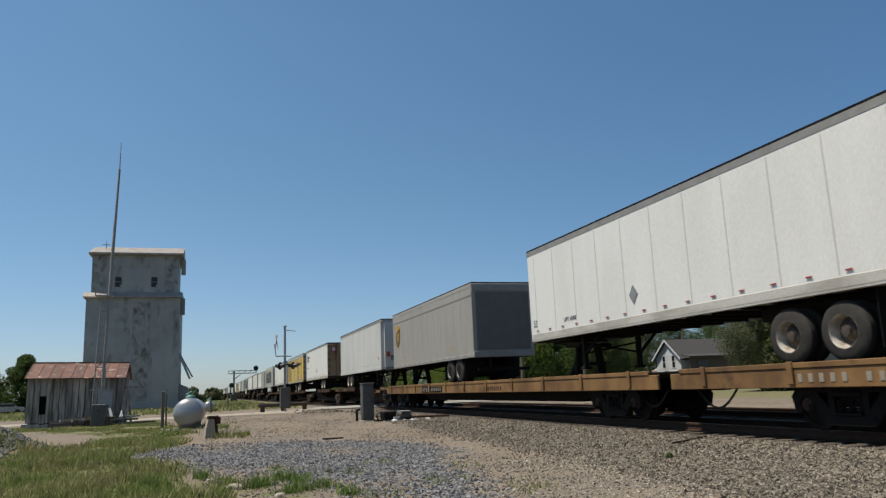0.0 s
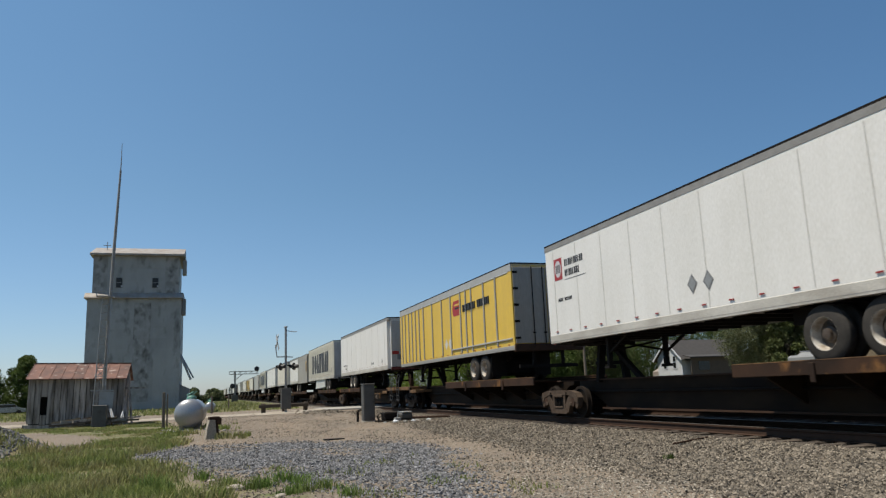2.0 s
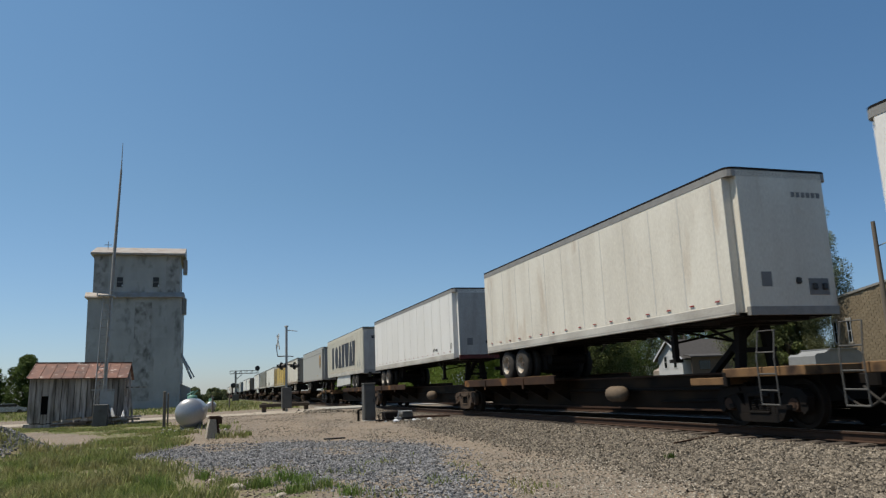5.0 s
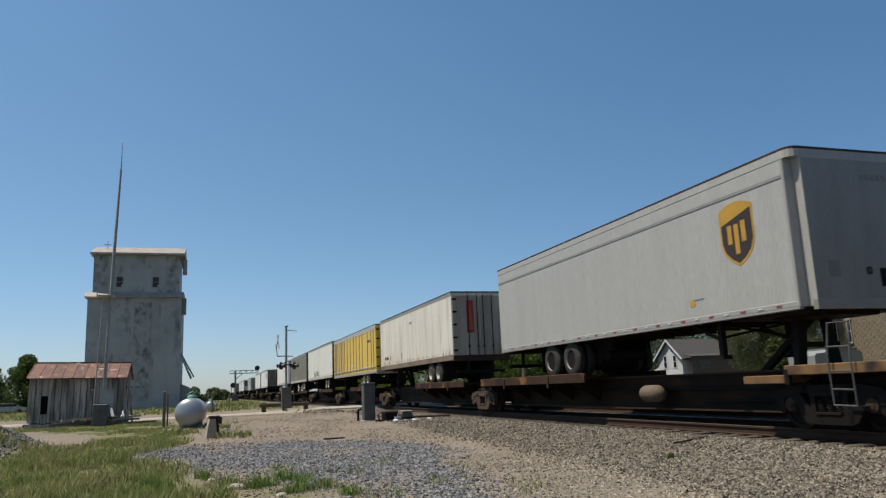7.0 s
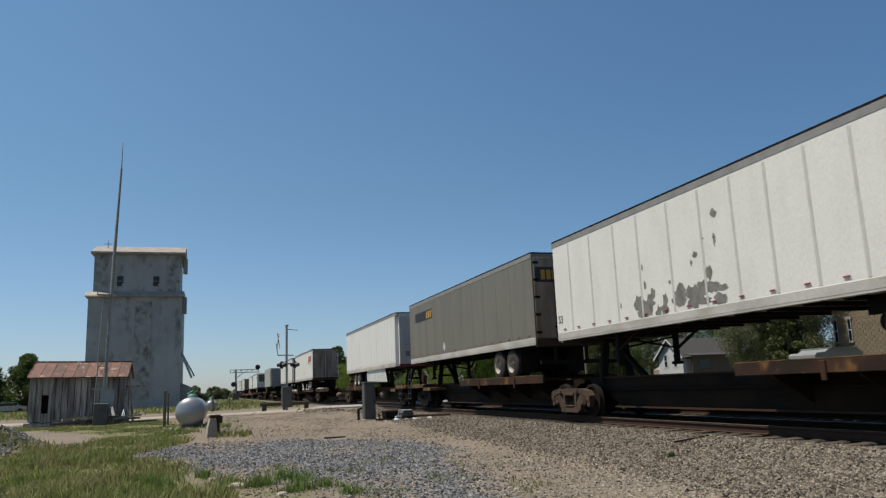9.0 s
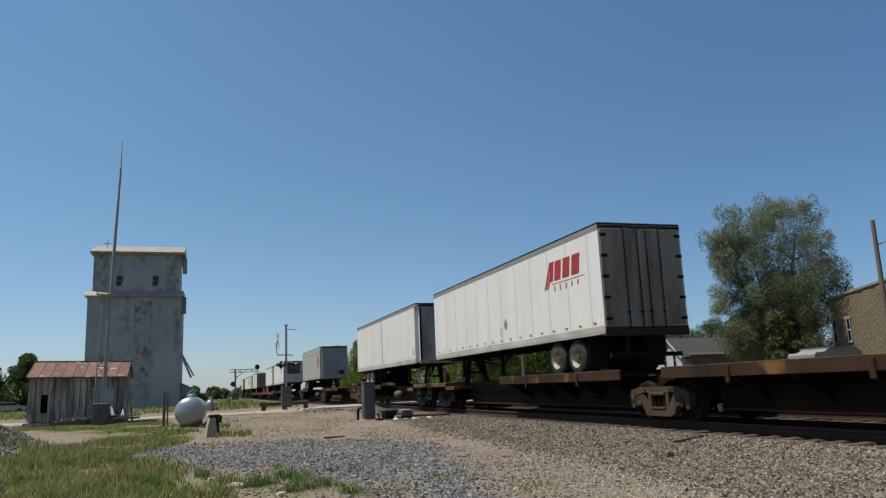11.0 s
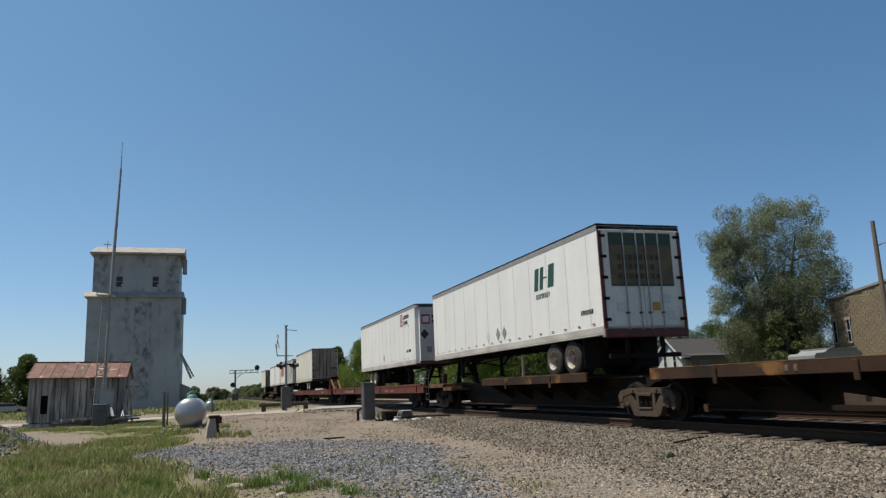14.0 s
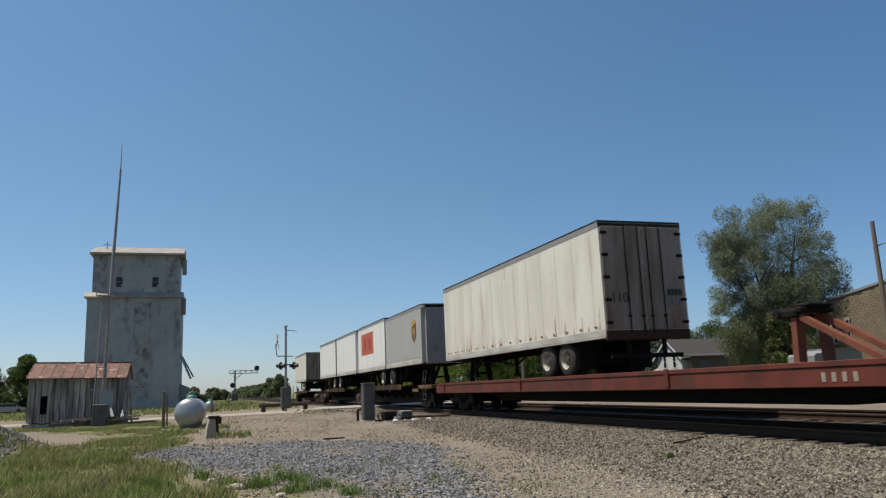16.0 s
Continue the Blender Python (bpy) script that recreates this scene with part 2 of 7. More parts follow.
orange_mark = material("orange_marking", (0.62, 0.13, 0.03), 0.5, bump=0.0)
green_mark = material("dark_green_marking", (0.012, 0.075, 0.045), 0.5, bump=0.0)
gold = material("gold_marking", (0.62, 0.34, 0.03), 0.45, bump=0.0)
brown_mark = material("dark_brown_marking", (0.045, 0.022, 0.012), 0.5, bump=0.0)
marker_red = material("red_reflector", (0.42, 0.03, 0.025), 0.35, bump=0.0)
marker_white = material("white_reflector", (0.75, 0.75, 0.75), 0.35, bump=0.0)
road_gravel = material("pale_road_gravel", (0.46, 0.40, 0.32), 0.95, second=(0.34, 0.29, 0.225), scale=0.8, fine=30, fine_amount=0.3, bump=0.4)
tie_wood = material("weathered_tie", (0.10, 0.075, 0.055), 0.9, second=(0.055, 0.042, 0.034), scale=4, stretch=(0.2, 1, 1), bump=0.4, spread=0.35)
# ballast between the rails, its colour darkened for shade under the train
bed_shade_stone = material("shade_dark_ballast", (0.07, 0.056, 0.043), 0.9, gloss=0.15, second=(0.035, 0.028, 0.022), scale=6, bump=0.3, spread=0.6)
stone = material("crushed_ballast_stone", (0.245, 0.208, 0.165), 0.9, gloss=0.2, second=(0.14, 0.12, 0.096), scale=6, bump=0.3, spread=0.7)
pale_stone = material("pale_limestone_chip", (0.46, 0.41, 0.34), 0.9, gloss=0.2, second=(0.30, 0.265, 0.215), scale=6, bump=0.3, spread=0.5)
blue_stone = material("blue_grey_gravel_stone", (0.27, 0.268, 0.275), 0.9, gloss=0.3, second=(0.12, 0.118, 0.122), scale=6, bump=0.3, spread=0.7)
siding = material("weathered_grey_metal_siding", (0.47, 0.475, 0.465), 0.6, 0.1, second=(0.37, 0.375, 0.365), scale=0.6, amount=0.9, stretch=(1, 1, 0.5), bump=0.1, bump_scale=12,
                  third=(0.075, 0.07, 0.062), third_scale=1.1, third_cut=(0.55, 0.82), spread=0.05, fixed=True)
siding_stained = material("rust_black_streaked_siding", (0.44, 0.44, 0.43), 0.65, 0.1, second=(0.30, 0.298, 0.285), scale=1.2, amount=0.95, stretch=(1, 1, 0.7), bump=0.1, bump_scale=12,
                          third=(0.10, 0.095, 0.087), third_scale=1.5, third_cut=(0.50, 0.72), spread=0.08, fixed=True)
elev_roof = material("pale_metal_roof", (0.46, 0.42, 0.38), 0.6, 0.1, second=(0.34, 0.27, 0.21), scale=1.2, amount=0.8, bump=0.1)
red_roof = material("rusting_red_metal_roof", (0.22, 0.092, 0.06), 0.7, second=(0.12, 0.055, 0.04), scale=2.4, amount=0.85, bump=0.1, third=(0.50, 0.40, 0.35), third_scale=2.9,
                    third_cut=(0.60, 0.68), spread=0.25, fixed=True)
board = material("weathered_grey_board", (0.49, 0.435, 0.385), 0.9, second=(0.15, 0.125, 0.10), scale=2.6, amount=0.95, stretch=(3, 3, 0.3), bump=0.3, spread=0.35, fixed=True)
galv = material("galvanised_steel", (0.42, 0.43, 0.43), 0.5, 0.4, second=(0.34, 0.34, 0.33), scale=5, bump=0.05)
tank_silver = material("silver_tank_paint", (0.50, 0.50, 0.51), 0.36, 0.6, second=(0.46, 0.46, 0.47), scale=2.5, bump=0.04)
tank_green = material("pale_green_dome", (0.16, 0.36, 0.28), 0.5, second=(0.12, 0.28, 0.22), scale=5, bump=0.05)
concrete = material("rough_concrete", (0.42, 0.40, 0.36), 0.9, second=(0.30, 0.28, 0.25), scale=4, bump=0.3)
pole_wood = material("weathered_pole_wood", (0.20, 0.16, 0.125), 0.9, second=(0.12, 0.10, 0.08), scale=4, stretch=(3, 3, 0.2), bump=0.3)
cab_grey = material("grey_case_paint", (0.105, 0.103, 0.097), 0.6, second=(0.075, 0.072, 0.066), scale=3, amount=0.8, bump=0.05, third=(0.05, 0.04, 0.032), third_scale=2.2, third_cut=(0.58, 0.75))
# cool white: the look of a shaded gable put into the colour
house_white = material("cool_white_siding", (0.74, 0.77, 0.82), 0.6, second=(0.66, 0.67, 0.68), scale=1.5, amount=0.4, bump=0.08, spread=0.03)
shingle = material("brown_grey_roof_shingle", (0.075, 0.068, 0.065), 0.9, second=(0.05, 0.046, 0.044), scale=3, bump=0.3, spread=0.12)
porch_dark = material("brown_porch_boards", (0.12, 0.085, 0.06), 0.8, bump=0.1)
glass = material("dark_window_glass", (0.02, 0.024, 0.028), 0.08, bump=0.0)
brick = material("dull_tan_brick", (0.285, 0.228, 0.155), 0.9, gloss=0.2, second=(0.225, 0.178, 0.12), scale=1.4, amount=0.8, bump=0.2, spread=0.08)
mortar = material("grey_mortar", (0.255, 0.205, 0.14), 0.95, bump=0.2)
bark = material("tree_bark", (0.10, 0.08, 0.062), 0.95, second=(0.06, 0.05, 0.04), scale=3, stretch=(2, 2, 0.4), bump=0.6)
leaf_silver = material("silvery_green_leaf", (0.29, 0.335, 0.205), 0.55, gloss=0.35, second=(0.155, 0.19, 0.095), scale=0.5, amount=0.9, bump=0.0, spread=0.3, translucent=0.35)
leaf_fresh = material("fresh_green_leaf", (0.225, 0.31, 0.062), 0.65, gloss=0.15, second=(0.14, 0.215, 0.04), scale=0.4, amount=0.9, bump=0.0, spread=0.22, translucent=0.35)
# far trees: distance haze put into a paler leaf colour
leaf_far = material("haze_pale_olive_leaf", (0.22, 0.25, 0.125), 0.7, gloss=0.2, second=(0.13, 0.15, 0.075), scale=0.5, amount=0.9, bump=0.0, spread=0.4, translucent=0.35)
leaf_olive = material("olive_green_leaf", (0.14, 0.17, 0.058), 0.7, gloss=0.15, second=(0.07, 0.085, 0.032), scale=0.5, amount=0.9, bump=0.0, spread=0.25, translucent=0.3)
leaf_lower = material("darker_olive_lower_leaf", (0.20, 0.215, 0.105), 0.6, gloss=0.25, second=(0.12, 0.14, 0.06), scale=0.5, amount=0.9, bump=0.0, spread=0.28, translucent=0.35)
leaf_dark = material("dark_green_leaf", (0.125, 0.18, 0.045), 0.65, gloss=0.15, second=(0.06, 0.095, 0.025), scale=0.5, amount=0.9, bump=0.0, spread=0.25, translucent=0.3)
weed_blade = material("fresh_weed_blade", (0.17, 0.27, 0.06), 0.7, gloss=0.2, second=(0.28, 0.32, 0.11), scale=1.2, amount=0.8, bump=0.0, spread=0.4, translucent=0.35)
grass_blade = material("mixed_grass_blade", (0.25, 0.31, 0.085), 0.7, gloss=0.2, second=(0.42, 0.37, 0.18), scale=0.9, amount=0.9, bump=0.0, spread=0.4, translucent=0.35)
soft_cloth = material("grey_weathered_cover", (0.31, 0.32, 0.325), 0.65, gloss=0.3, second=(0.23, 0.235, 0.24), scale=2, bump=0.1)
car_silver = material("silver_car_paint", (0.45, 0.46, 0.47), 0.25, 0.6, bump=0.0)


def ground_material():
    """Dirt, grass soil, gravel and ballast, laid out by the plan's own cover map."""
    m = bpy.data.materials.new("trackside_ground")
    m.use_nodes = True
    N, L = m.node_tree.nodes, m.node_tree.links
    b = N["Principled BSDF"]
    co = N.new("ShaderNodeTexCoord").outputs["Object"]

    def grain(sc, detail=6.0):
        n = N.new("ShaderNodeTexNoise")
        n.inputs["Scale"].default_value, n.inputs["Detail"].default_value = sc, detail
        L.new(co, n.inputs["Vector"])
        return n.outputs["Fac"]

    def stones(sc):
        n = N.new("ShaderNodeTexVoronoi")
        n.inputs["Scale"].default_value = sc
        L.new(co, n.inputs["Vector"])
        return n

    def mix(fac, a, c):
        x = N.new("ShaderNodeMix")
        x.data_type = "RGBA"
        for sock, val in ((x.inputs[0], fac), (x.inputs[6], a), (x.inputs[7], c)):
            if isinstance(val, tuple):
                sock.default_value = (*val, 1)
            else:
                L.new(val, sock)
        return x.outputs[2]

    def rng(fac, lo, hi, a=0.0, c=1.0):
        r = N.new("ShaderNodeMapRange")
        for i, v in zip((1, 2, 3, 4), (lo, hi, a, c)):
            r.inputs[i].default_value = v
        L.new(fac, r.inputs[0])
        return r.outputs[0]

    att = N.new("ShaderNodeAttribute")
    att.attribute_name = "cover"
    sep = N.new("ShaderNodeSeparateColor")
    L.new(att.outputs["Color"], sep.inputs[0])
    edge = grain(2.2, 8.0)

    def mask(chan):
        a = N.new("ShaderNodeMath")
        L.new(sep.outputs[chan], a.inputs[0])
        s = N.new("ShaderNodeMath")
        s.operation = "MULTIPLY_ADD"
        L.new(edge, s.inputs[0])
        s.inputs[1].default_value, s.inputs[2].default_value = 1.3, -0.65
        L.new(s.outputs[0], a.inputs[1])
        return rng(a.outputs[0], 0.35, 0.65)

    cell = stones(22.0)
    sp = N.new("ShaderNodeSeparateColor")
    L.new(cell.outputs["Color"], sp.inputs[0])
    cell2 = stones(34.0)
    sp2 = N.new("ShaderNodeSeparateColor")
    L.new(cell2.outputs["Color"], sp2.inputs[0])
    dirt = mix(rng(grain(0.5), 0.35, 0.65), (0.186, 0.137, 0.095), (0.120, 0.091, 0.068))
    dirt = mix(rng(sp2.outputs[0], 0.55, 0.75), dirt, mix(sp2.outputs[1], (0.249, 0.219, 0.172), (0.073, 0.065, 0.053)))
    soil = mix(rng(grain(1.3), 0.35, 0.6), (0.090, 0.104, 0.032), (0.150, 0.124, 0.066))
    gravel = mix(sp.outputs[0], (0.045, 0.0445, 0.046), (0.165, 0.162, 0.163))
    ballast = mix(sp.outputs[0], (0.043, 0.038, 0.031), (0.181, 0.157, 0.125))
    far = mix(rng(grain(0.05), 0.4, 0.6), (0.086, 0.107, 0.033), (0.120, 0.112, 0.052))
    col = mix(mask(0), dirt, soil)
    col = mix(mask(1), col, gravel)
    col = mix(mask(2), col, ballast)
    place = N.new("ShaderNodeSeparateXYZ")
    L.new(co, place.inputs[0])
    for centre in (TRACK, 15.6):        # the train's shade between the rails, put into the ground colour
        off = N.new("ShaderNodeMath")
        L.new(place.outputs["X"], off.inputs[0])
        off.inputs[1].default_value = -centre
        wide = N.new("ShaderNodeMath")
        wide.operation = "ABSOLUTE"
        L.new(off.outputs[0], wide.inputs[0])
        bed_shade = N.new("ShaderNodeMath")
        bed_shade.operation = "MULTIPLY"
        L.new(rng(wide.outputs[0], 1.45, 0.9), bed_shade.inputs[0])
        L.new(rng(grain(1.1), 0.3, 0.5, 0.55, 0.95), bed_shade.inputs[1])
        col = mix(bed_shade.outputs[0], col, mix(sp.outputs[1], (0.018, 0.014, 0.011), (0.055, 0.043, 0.033)))
    al = N.new("ShaderNodeMath")
    L.new(att.outputs["Alpha"], al.inputs[0])
    al.inputs[1].default_value = 0.0
    col = mix(al.outputs[0], far, col)
    L.new(col, b.inputs["Base Color"])
    b.inputs["Roughness"].default_value = 0.95
    bp = N.new("ShaderNodeBump")
    bp.inputs["Strength"].default_value, bp.inputs["Distance"].default_value = 0.7, 0.03
    L.new(cell.outputs["Distance"], bp.inputs["Height"])
    L.new(bp.outputs[0], b.inputs["Normal"])
    return m


ground_mat = ground_material()

# ---- mesh tools ----
def bx(bm, x0, x1, y0, y1, z0, z1, bevel=0.0):
    """A box between two corners, with chamfered edges where bevel is given."""
    x0, x1, y0, y1, z0, z1 = min(x0, x1), max(x0, x1), min(y0, y1), max(y0, y1), min(z0, z1), max(z0, z1)
    m = Matrix.LocRotScale(((x0 + x1) / 2, (y0 + y1) / 2, (z0 + z1) / 2), None, (x1 - x0, y1 - y0, z1 - z0))
    vs = bmesh.ops.create_cube(bm, size=1, matrix=m)["verts"]
    if bevel:
        es = list({e for v in vs for e in v.link_edges})
        bmesh.ops.bevel(bm, geom=es, offset=bevel, segments=1, affect="EDGES")


def rod(bm, a, b, r, seg=8, r2=None):
    """A round bar from a to b, tapering to r2."""
    a, b = Vector(a), Vector(b)
    q = (b - a).to_track_quat("Z", "Y").to_matrix().to_4x4()
    m = Matrix.Translation((a + b) / 2) @ q
    bmesh.ops.create_cone(bm, cap_ends=True, segments=seg, radius1=r, radius2=r if r2 is None else r2, depth=(b - a).length, matrix=m)


def bar(bm, a, b, w, h):
    """A square bar from a to b."""
    a, b = Vector(a), Vector(b)
    q = (b - a).to_track_quat("Z", "Y").to_matrix().to_4x4()
    bmesh.ops.create_cube(bm, size=1, matrix=Matrix.Translation((a + b) / 2) @ q @ Matrix.Diagonal((w, h, (b - a).length, 1)))


def lathe(bm, profile, axis="X", seg=24, off=(0, 0, 0), caps=True):
    """A body turned round an axis; profile: (place along the axis, radius)."""
    rings = []
    for p, r in profile:
        ring = []
        for i in range(seg):
            a = 2 * math.pi * i / seg
            c, s = r * math.cos(a), r * math.sin(a)
            v = {"X": (p, c, s), "Y": (c, p, s), "Z": (c, s, p)}[axis]
            ring.append(bm.verts.new((v[0] + off[0], v[1] + off[1], v[2] + off[2])))
        rings.append(ring)
    for r0, r1 in zip(rings, rings[1:]):
        for i in range(seg):
            bm.faces.new((r0[i], r0[(i + 1) % seg], r1[(i + 1) % seg], r1[i]))
    if caps and profile[0][1] > 1e-4:
        bm.faces.new(rings[0])
    if caps and profile[-1][1] > 1e-4:
        bm.faces.new(rings[-1])
    return rings


def slab(bm, outline, x0, x1, axis="X"):
    """A plate of thickness x0..x1 with the given outline in the other two axes."""
    def at(p, q, w):
        return {"X": (w, p, q), "Y": (p, w, q), "Z": (p, q, w)}[axis]
    a = [bm.verts.new(at(p, q, x0)) for p, q in outline]
    b = [bm.verts.new(at(p, q, x1)) for p, q in outline]
    bm.faces.new(a)
    bm.faces.new(b[::-1])
    n = len(outline)
    for i in range(n):
        bm.faces.new((a[i], a[(i + 1) % n], b[(i + 1) % n], b[i]))


def tube(bm, pts, r, seg=6):
    """One bent round pipe through the points."""
    rings = []
    pts = [Vector(p) for p in pts]
    for i, p in enumerate(pts):
        way = (pts[min(i + 1, len(pts) - 1)] - pts[max(i - 1, 0)]).normalized()
        u = way.orthogonal().normalized() if not rings else (side - way * side.dot(way)).normalized()
        side, w = u, way.cross(u)
        rings.append([bm.verts.new(p + (u * math.cos(a) + w * math.sin(a)) * r) for a in [2 * math.pi * k / seg for k in range(seg)]])
    for r0, r1 in zip(rings, rings[1:]):
        for k in range(seg):
            bm.faces.new((r0[k], r0[(k + 1) % seg], r1[(k + 1) % seg], r1[k]))
    bm.faces.new(rings[0])
    bm.faces.new(rings[-1])


def finish(name, bm, mat_, smooth=False):
    bmesh.ops.recalc_face_normals(bm, faces=bm.faces)
    me = bpy.data.meshes.new(name)
    bm.to_mesh(me)
    bm.free()
    me.materials.append(mat_)
    if smooth:
        me.polygons.foreach_set("use_smooth", [True] * len(me.polygons))
        me.set_sharp_from_angle(angle=radians(40))
    return me


def put(name, me, parent=None, m=None, label=""):
    """One object on a mesh, under its thing."""
    ob = new(name, me)
    ob.parent = parent
    if m is not None:
        ob.matrix_basis = m
    return tagged(ob, label)


def part(name, bm, mat_, parent=None, label="", smooth=False, m=None):
    return put(name, finish(name, bm, mat_, smooth), parent, m, label)


def thing(name, m, label, category, group="", kind=""):
    ob = new(name)
    ob.empty_display_size = 0.3
    ob.matrix_basis = m
    return tagged(ob, label, category, group, kind)


def solid(name, make, mat_, parent=None, label="", smooth=False, m=None):
    bm = bmesh.new()
    make(bm)
    return part(name, bm, mat_, parent, label, smooth, m)


def boxpart(name, mat_, parent, *c, bevel=0.0, label=""):
    bm = bmesh.new()
    bx(bm, *c, bevel=bevel)
    return part(name, bm, mat_, parent, label)


def writing(text, size, mat_, name="lettering"):
    """Flat raised lettering as a mesh, lying in its own xy plane, centred."""
    cu = bpy.data.curves.new(name, "FONT")
    cu.body, cu.size, cu.align_x, cu.align_y, cu.extrude = text, size, "CENTER", "CENTER", 0.002
    tmp = new("lettering_source", cu)
    me = bpy.data.meshes.new_from_object(tmp.evaluated_get(bpy.context.evaluated_depsgraph_get()))
    bpy.data.objects.remove(tmp)
    bpy.data.curves.remove(cu)
    me.name = name
    me.materials.clear()
    me.materials.append(mat_)
    return me


def cloud(name, verts, faces, mat_):
    me = bpy.data.meshes.new(name)
    me.from_pydata(verts, [], faces)
    me.materials.append(mat_)
    return me

# ---- ground: one sheet to the horizon, with the raised track bed and the level crossing ----
rng = np.random.default_rng(7)


def smooth(a, lo, hi):
    t = np.clip((a - lo) / (hi - lo), 0, 1)
    return t * t * (3 - 2 * t)


def ripples(x, y):
    return (np.sin(x * 1.7 + 0.6 * np.sin(y * 0.9)) * np.sin(y * 1.3 + 0.5 * np.sin(x * 1.1)) * 0.5
            + 0.3 * np.sin(x * 4.1 + y * 2.3) * np.sin(y * 3.7 - x * 1.9))


def height(x, y):
    x, y = np.asarray(x, float), np.asarray(y, float)
    base = -0.36 + 0.22 * smooth(y, 14, 36) + 0.025 * ripples(x, y) * smooth(9.5 - x, 0, 3)
    bed = smooth(x, 7.0, 9.75) * (1 - smooth(x, 17.4, 19.6))
    z = base * (1 - bed) + -0.215 * bed
    ramp = smooth(x, 0.5, 7) * (1 - smooth(x, 20, 34)) * np.exp(-((y - 50 - 0.12 * (10 - x)) / 4.2) ** 4)
    z = z * (1 - ramp) + -0.03 * ramp
    pile = 0.75 * np.exp(-(((x + 5.4) / 1.1) ** 2 + ((y - 22.6) / 1.3) ** 2))
    return z + pile


def inside(x, y, poly, soft):
    """1 inside a plan polygon, falling to 0 over soft metres."""
    d = np.full(x.shape, 1e9)
    odd = np.zeros(x.shape, bool)
    n = len(poly)
    for i in range(n):
        (ax, ay), (bx_, by) = poly[i], poly[(i + 1) % n]
        ex, ey = bx_ - ax, by - ay
        t = np.clip(((x - ax) * ex + (y - ay) * ey) / (ex * ex + ey * ey), 0, 1)
        d = np.minimum(d, np.hypot(x - ax - t * ex, y - ay - t * ey))
        odd ^= ((ay > y) != (by > y)) & (x < ex * (y - ay) / (ey if abs(ey) > 1e-9 else 1e-9) + ax)
    return np.clip(0.5 + np.where(odd, d, -d) / soft, 0, 1)


GRAVEL = [(-1.7, 20.6), (-0.9, 22.3), (2.2, 21.6), (4.9, 19.4), (5.1, 15.7), (4.0, 12.2), (3.2, 8.0), (2.5, 9.2), (2.0, 11.0), (1.6, 12.1), (1.0, 13.2), (0.4, 14.6), (-0.4, 16.2), (-1.3, 18.6)]
GRASS = [(-12, 8), (-0.3, 8), (-0.3, 13), (-0.7, 16.0), (-1.9, 19.6), (-0.8, 23.2), (-0.9, 30), (-1.6, 36), (-2.4, 43), (-14, 43), (-14, 37), (-6.5, 35), (-3.6, 30),
         (-3.0, 25.5), (-4.0, 21.8), (-14, 24)]
BALLAST_EDGE = ((0, 5.6), (7, 6.0), (12, 6.6), (22, 6.9), (37, 7.6), (46, 8.6), (400, 8.8))


def cover(x, y):
    grass = inside(x, y, GRASS, 1.2)
    grass = np.maximum(grass, smooth(y, 58, 66) * (1 - smooth(x, 7, 9)))
    grass = np.maximum(grass, 0.75 * smooth(-8 - x, 0, 3) * smooth(y, 60, 70))
    grass = np.maximum(grass, 0.9 * smooth(x, 24, 30))
    grass = np.maximum(grass, 0.42 * np.exp(-(((x - 0.6) / 1.5) ** 2 + ((y - 11.3) / 2.0) ** 2)))
    gravel = inside(x, y, GRAVEL, 1.3)
    gravel = np.maximum(gravel, np.exp(-(((x + 5.4) / 1.4) ** 2 + ((y - 22.6) / 1.7) ** 2)) * 1.3)
    edge = np.interp(y, [p[0] for p in BALLAST_EDGE], [p[1] for p in BALLAST_EDGE])
    bal = smooth(x, edge - 0.8, edge + 0.8) * (1 - smooth(x, 18.5, 20)) * (1 - np.exp(-((y - 50) / 4.5) ** 4))
    worn = smooth(ripples(x * 0.9 + 2, y * 0.7 + 1), -0.5, 0.3)
    return np.clip(grass * 1.35, 0, 1), np.clip(gravel * (0.35 + 0.7 * worn), 0, 1), bal


def axis_steps(lo, hi, step, far):
    a = list(np.arange(lo, hi + 1e-6, step))
    s, p = step, hi
    while p < far:
        s *= 1.35
        p += s
        a.append(p)
    s, p = step, lo
    while p > -far:
        s *= 1.35
        p -= s
        a.insert(0, p)
    return np.array(a)


gx, gy = axis_steps(-14, 22, 0.22, 3800), axis_steps(3, 64, 0.3, 3800)
GX, GY = np.meshgrid(gx, gy)
GZ = height(GX, GY)
nx, ny = len(gx), len(gy)
quads = [(j * nx + i, j * nx + i + 1, (j + 1) * nx + i + 1, (j + 1) * nx + i) for j in range(ny - 1) for i in range(nx - 1)]
me = cloud("ground", np.stack([GX, GY, GZ], -1).reshape(-1, 3).tolist(), quads, ground_mat)
cg, cr, cb = cover(GX, GY)
near = (1 - smooth(np.hypot(GX, GY), 90, 160))
att = me.color_attributes.new("cover", "FLOAT_COLOR", "POINT")
att.data.foreach_set("color", np.stack([cg, cr, cb, near], -1).astype(np.float32).ravel())
me.polygons.foreach_set("use_smooth", [True] * len(me.polygons))
tagged(put("ground", me), "flat trackside ground of tan dirt, gravel and patchy grass", "ground", kind="structure")


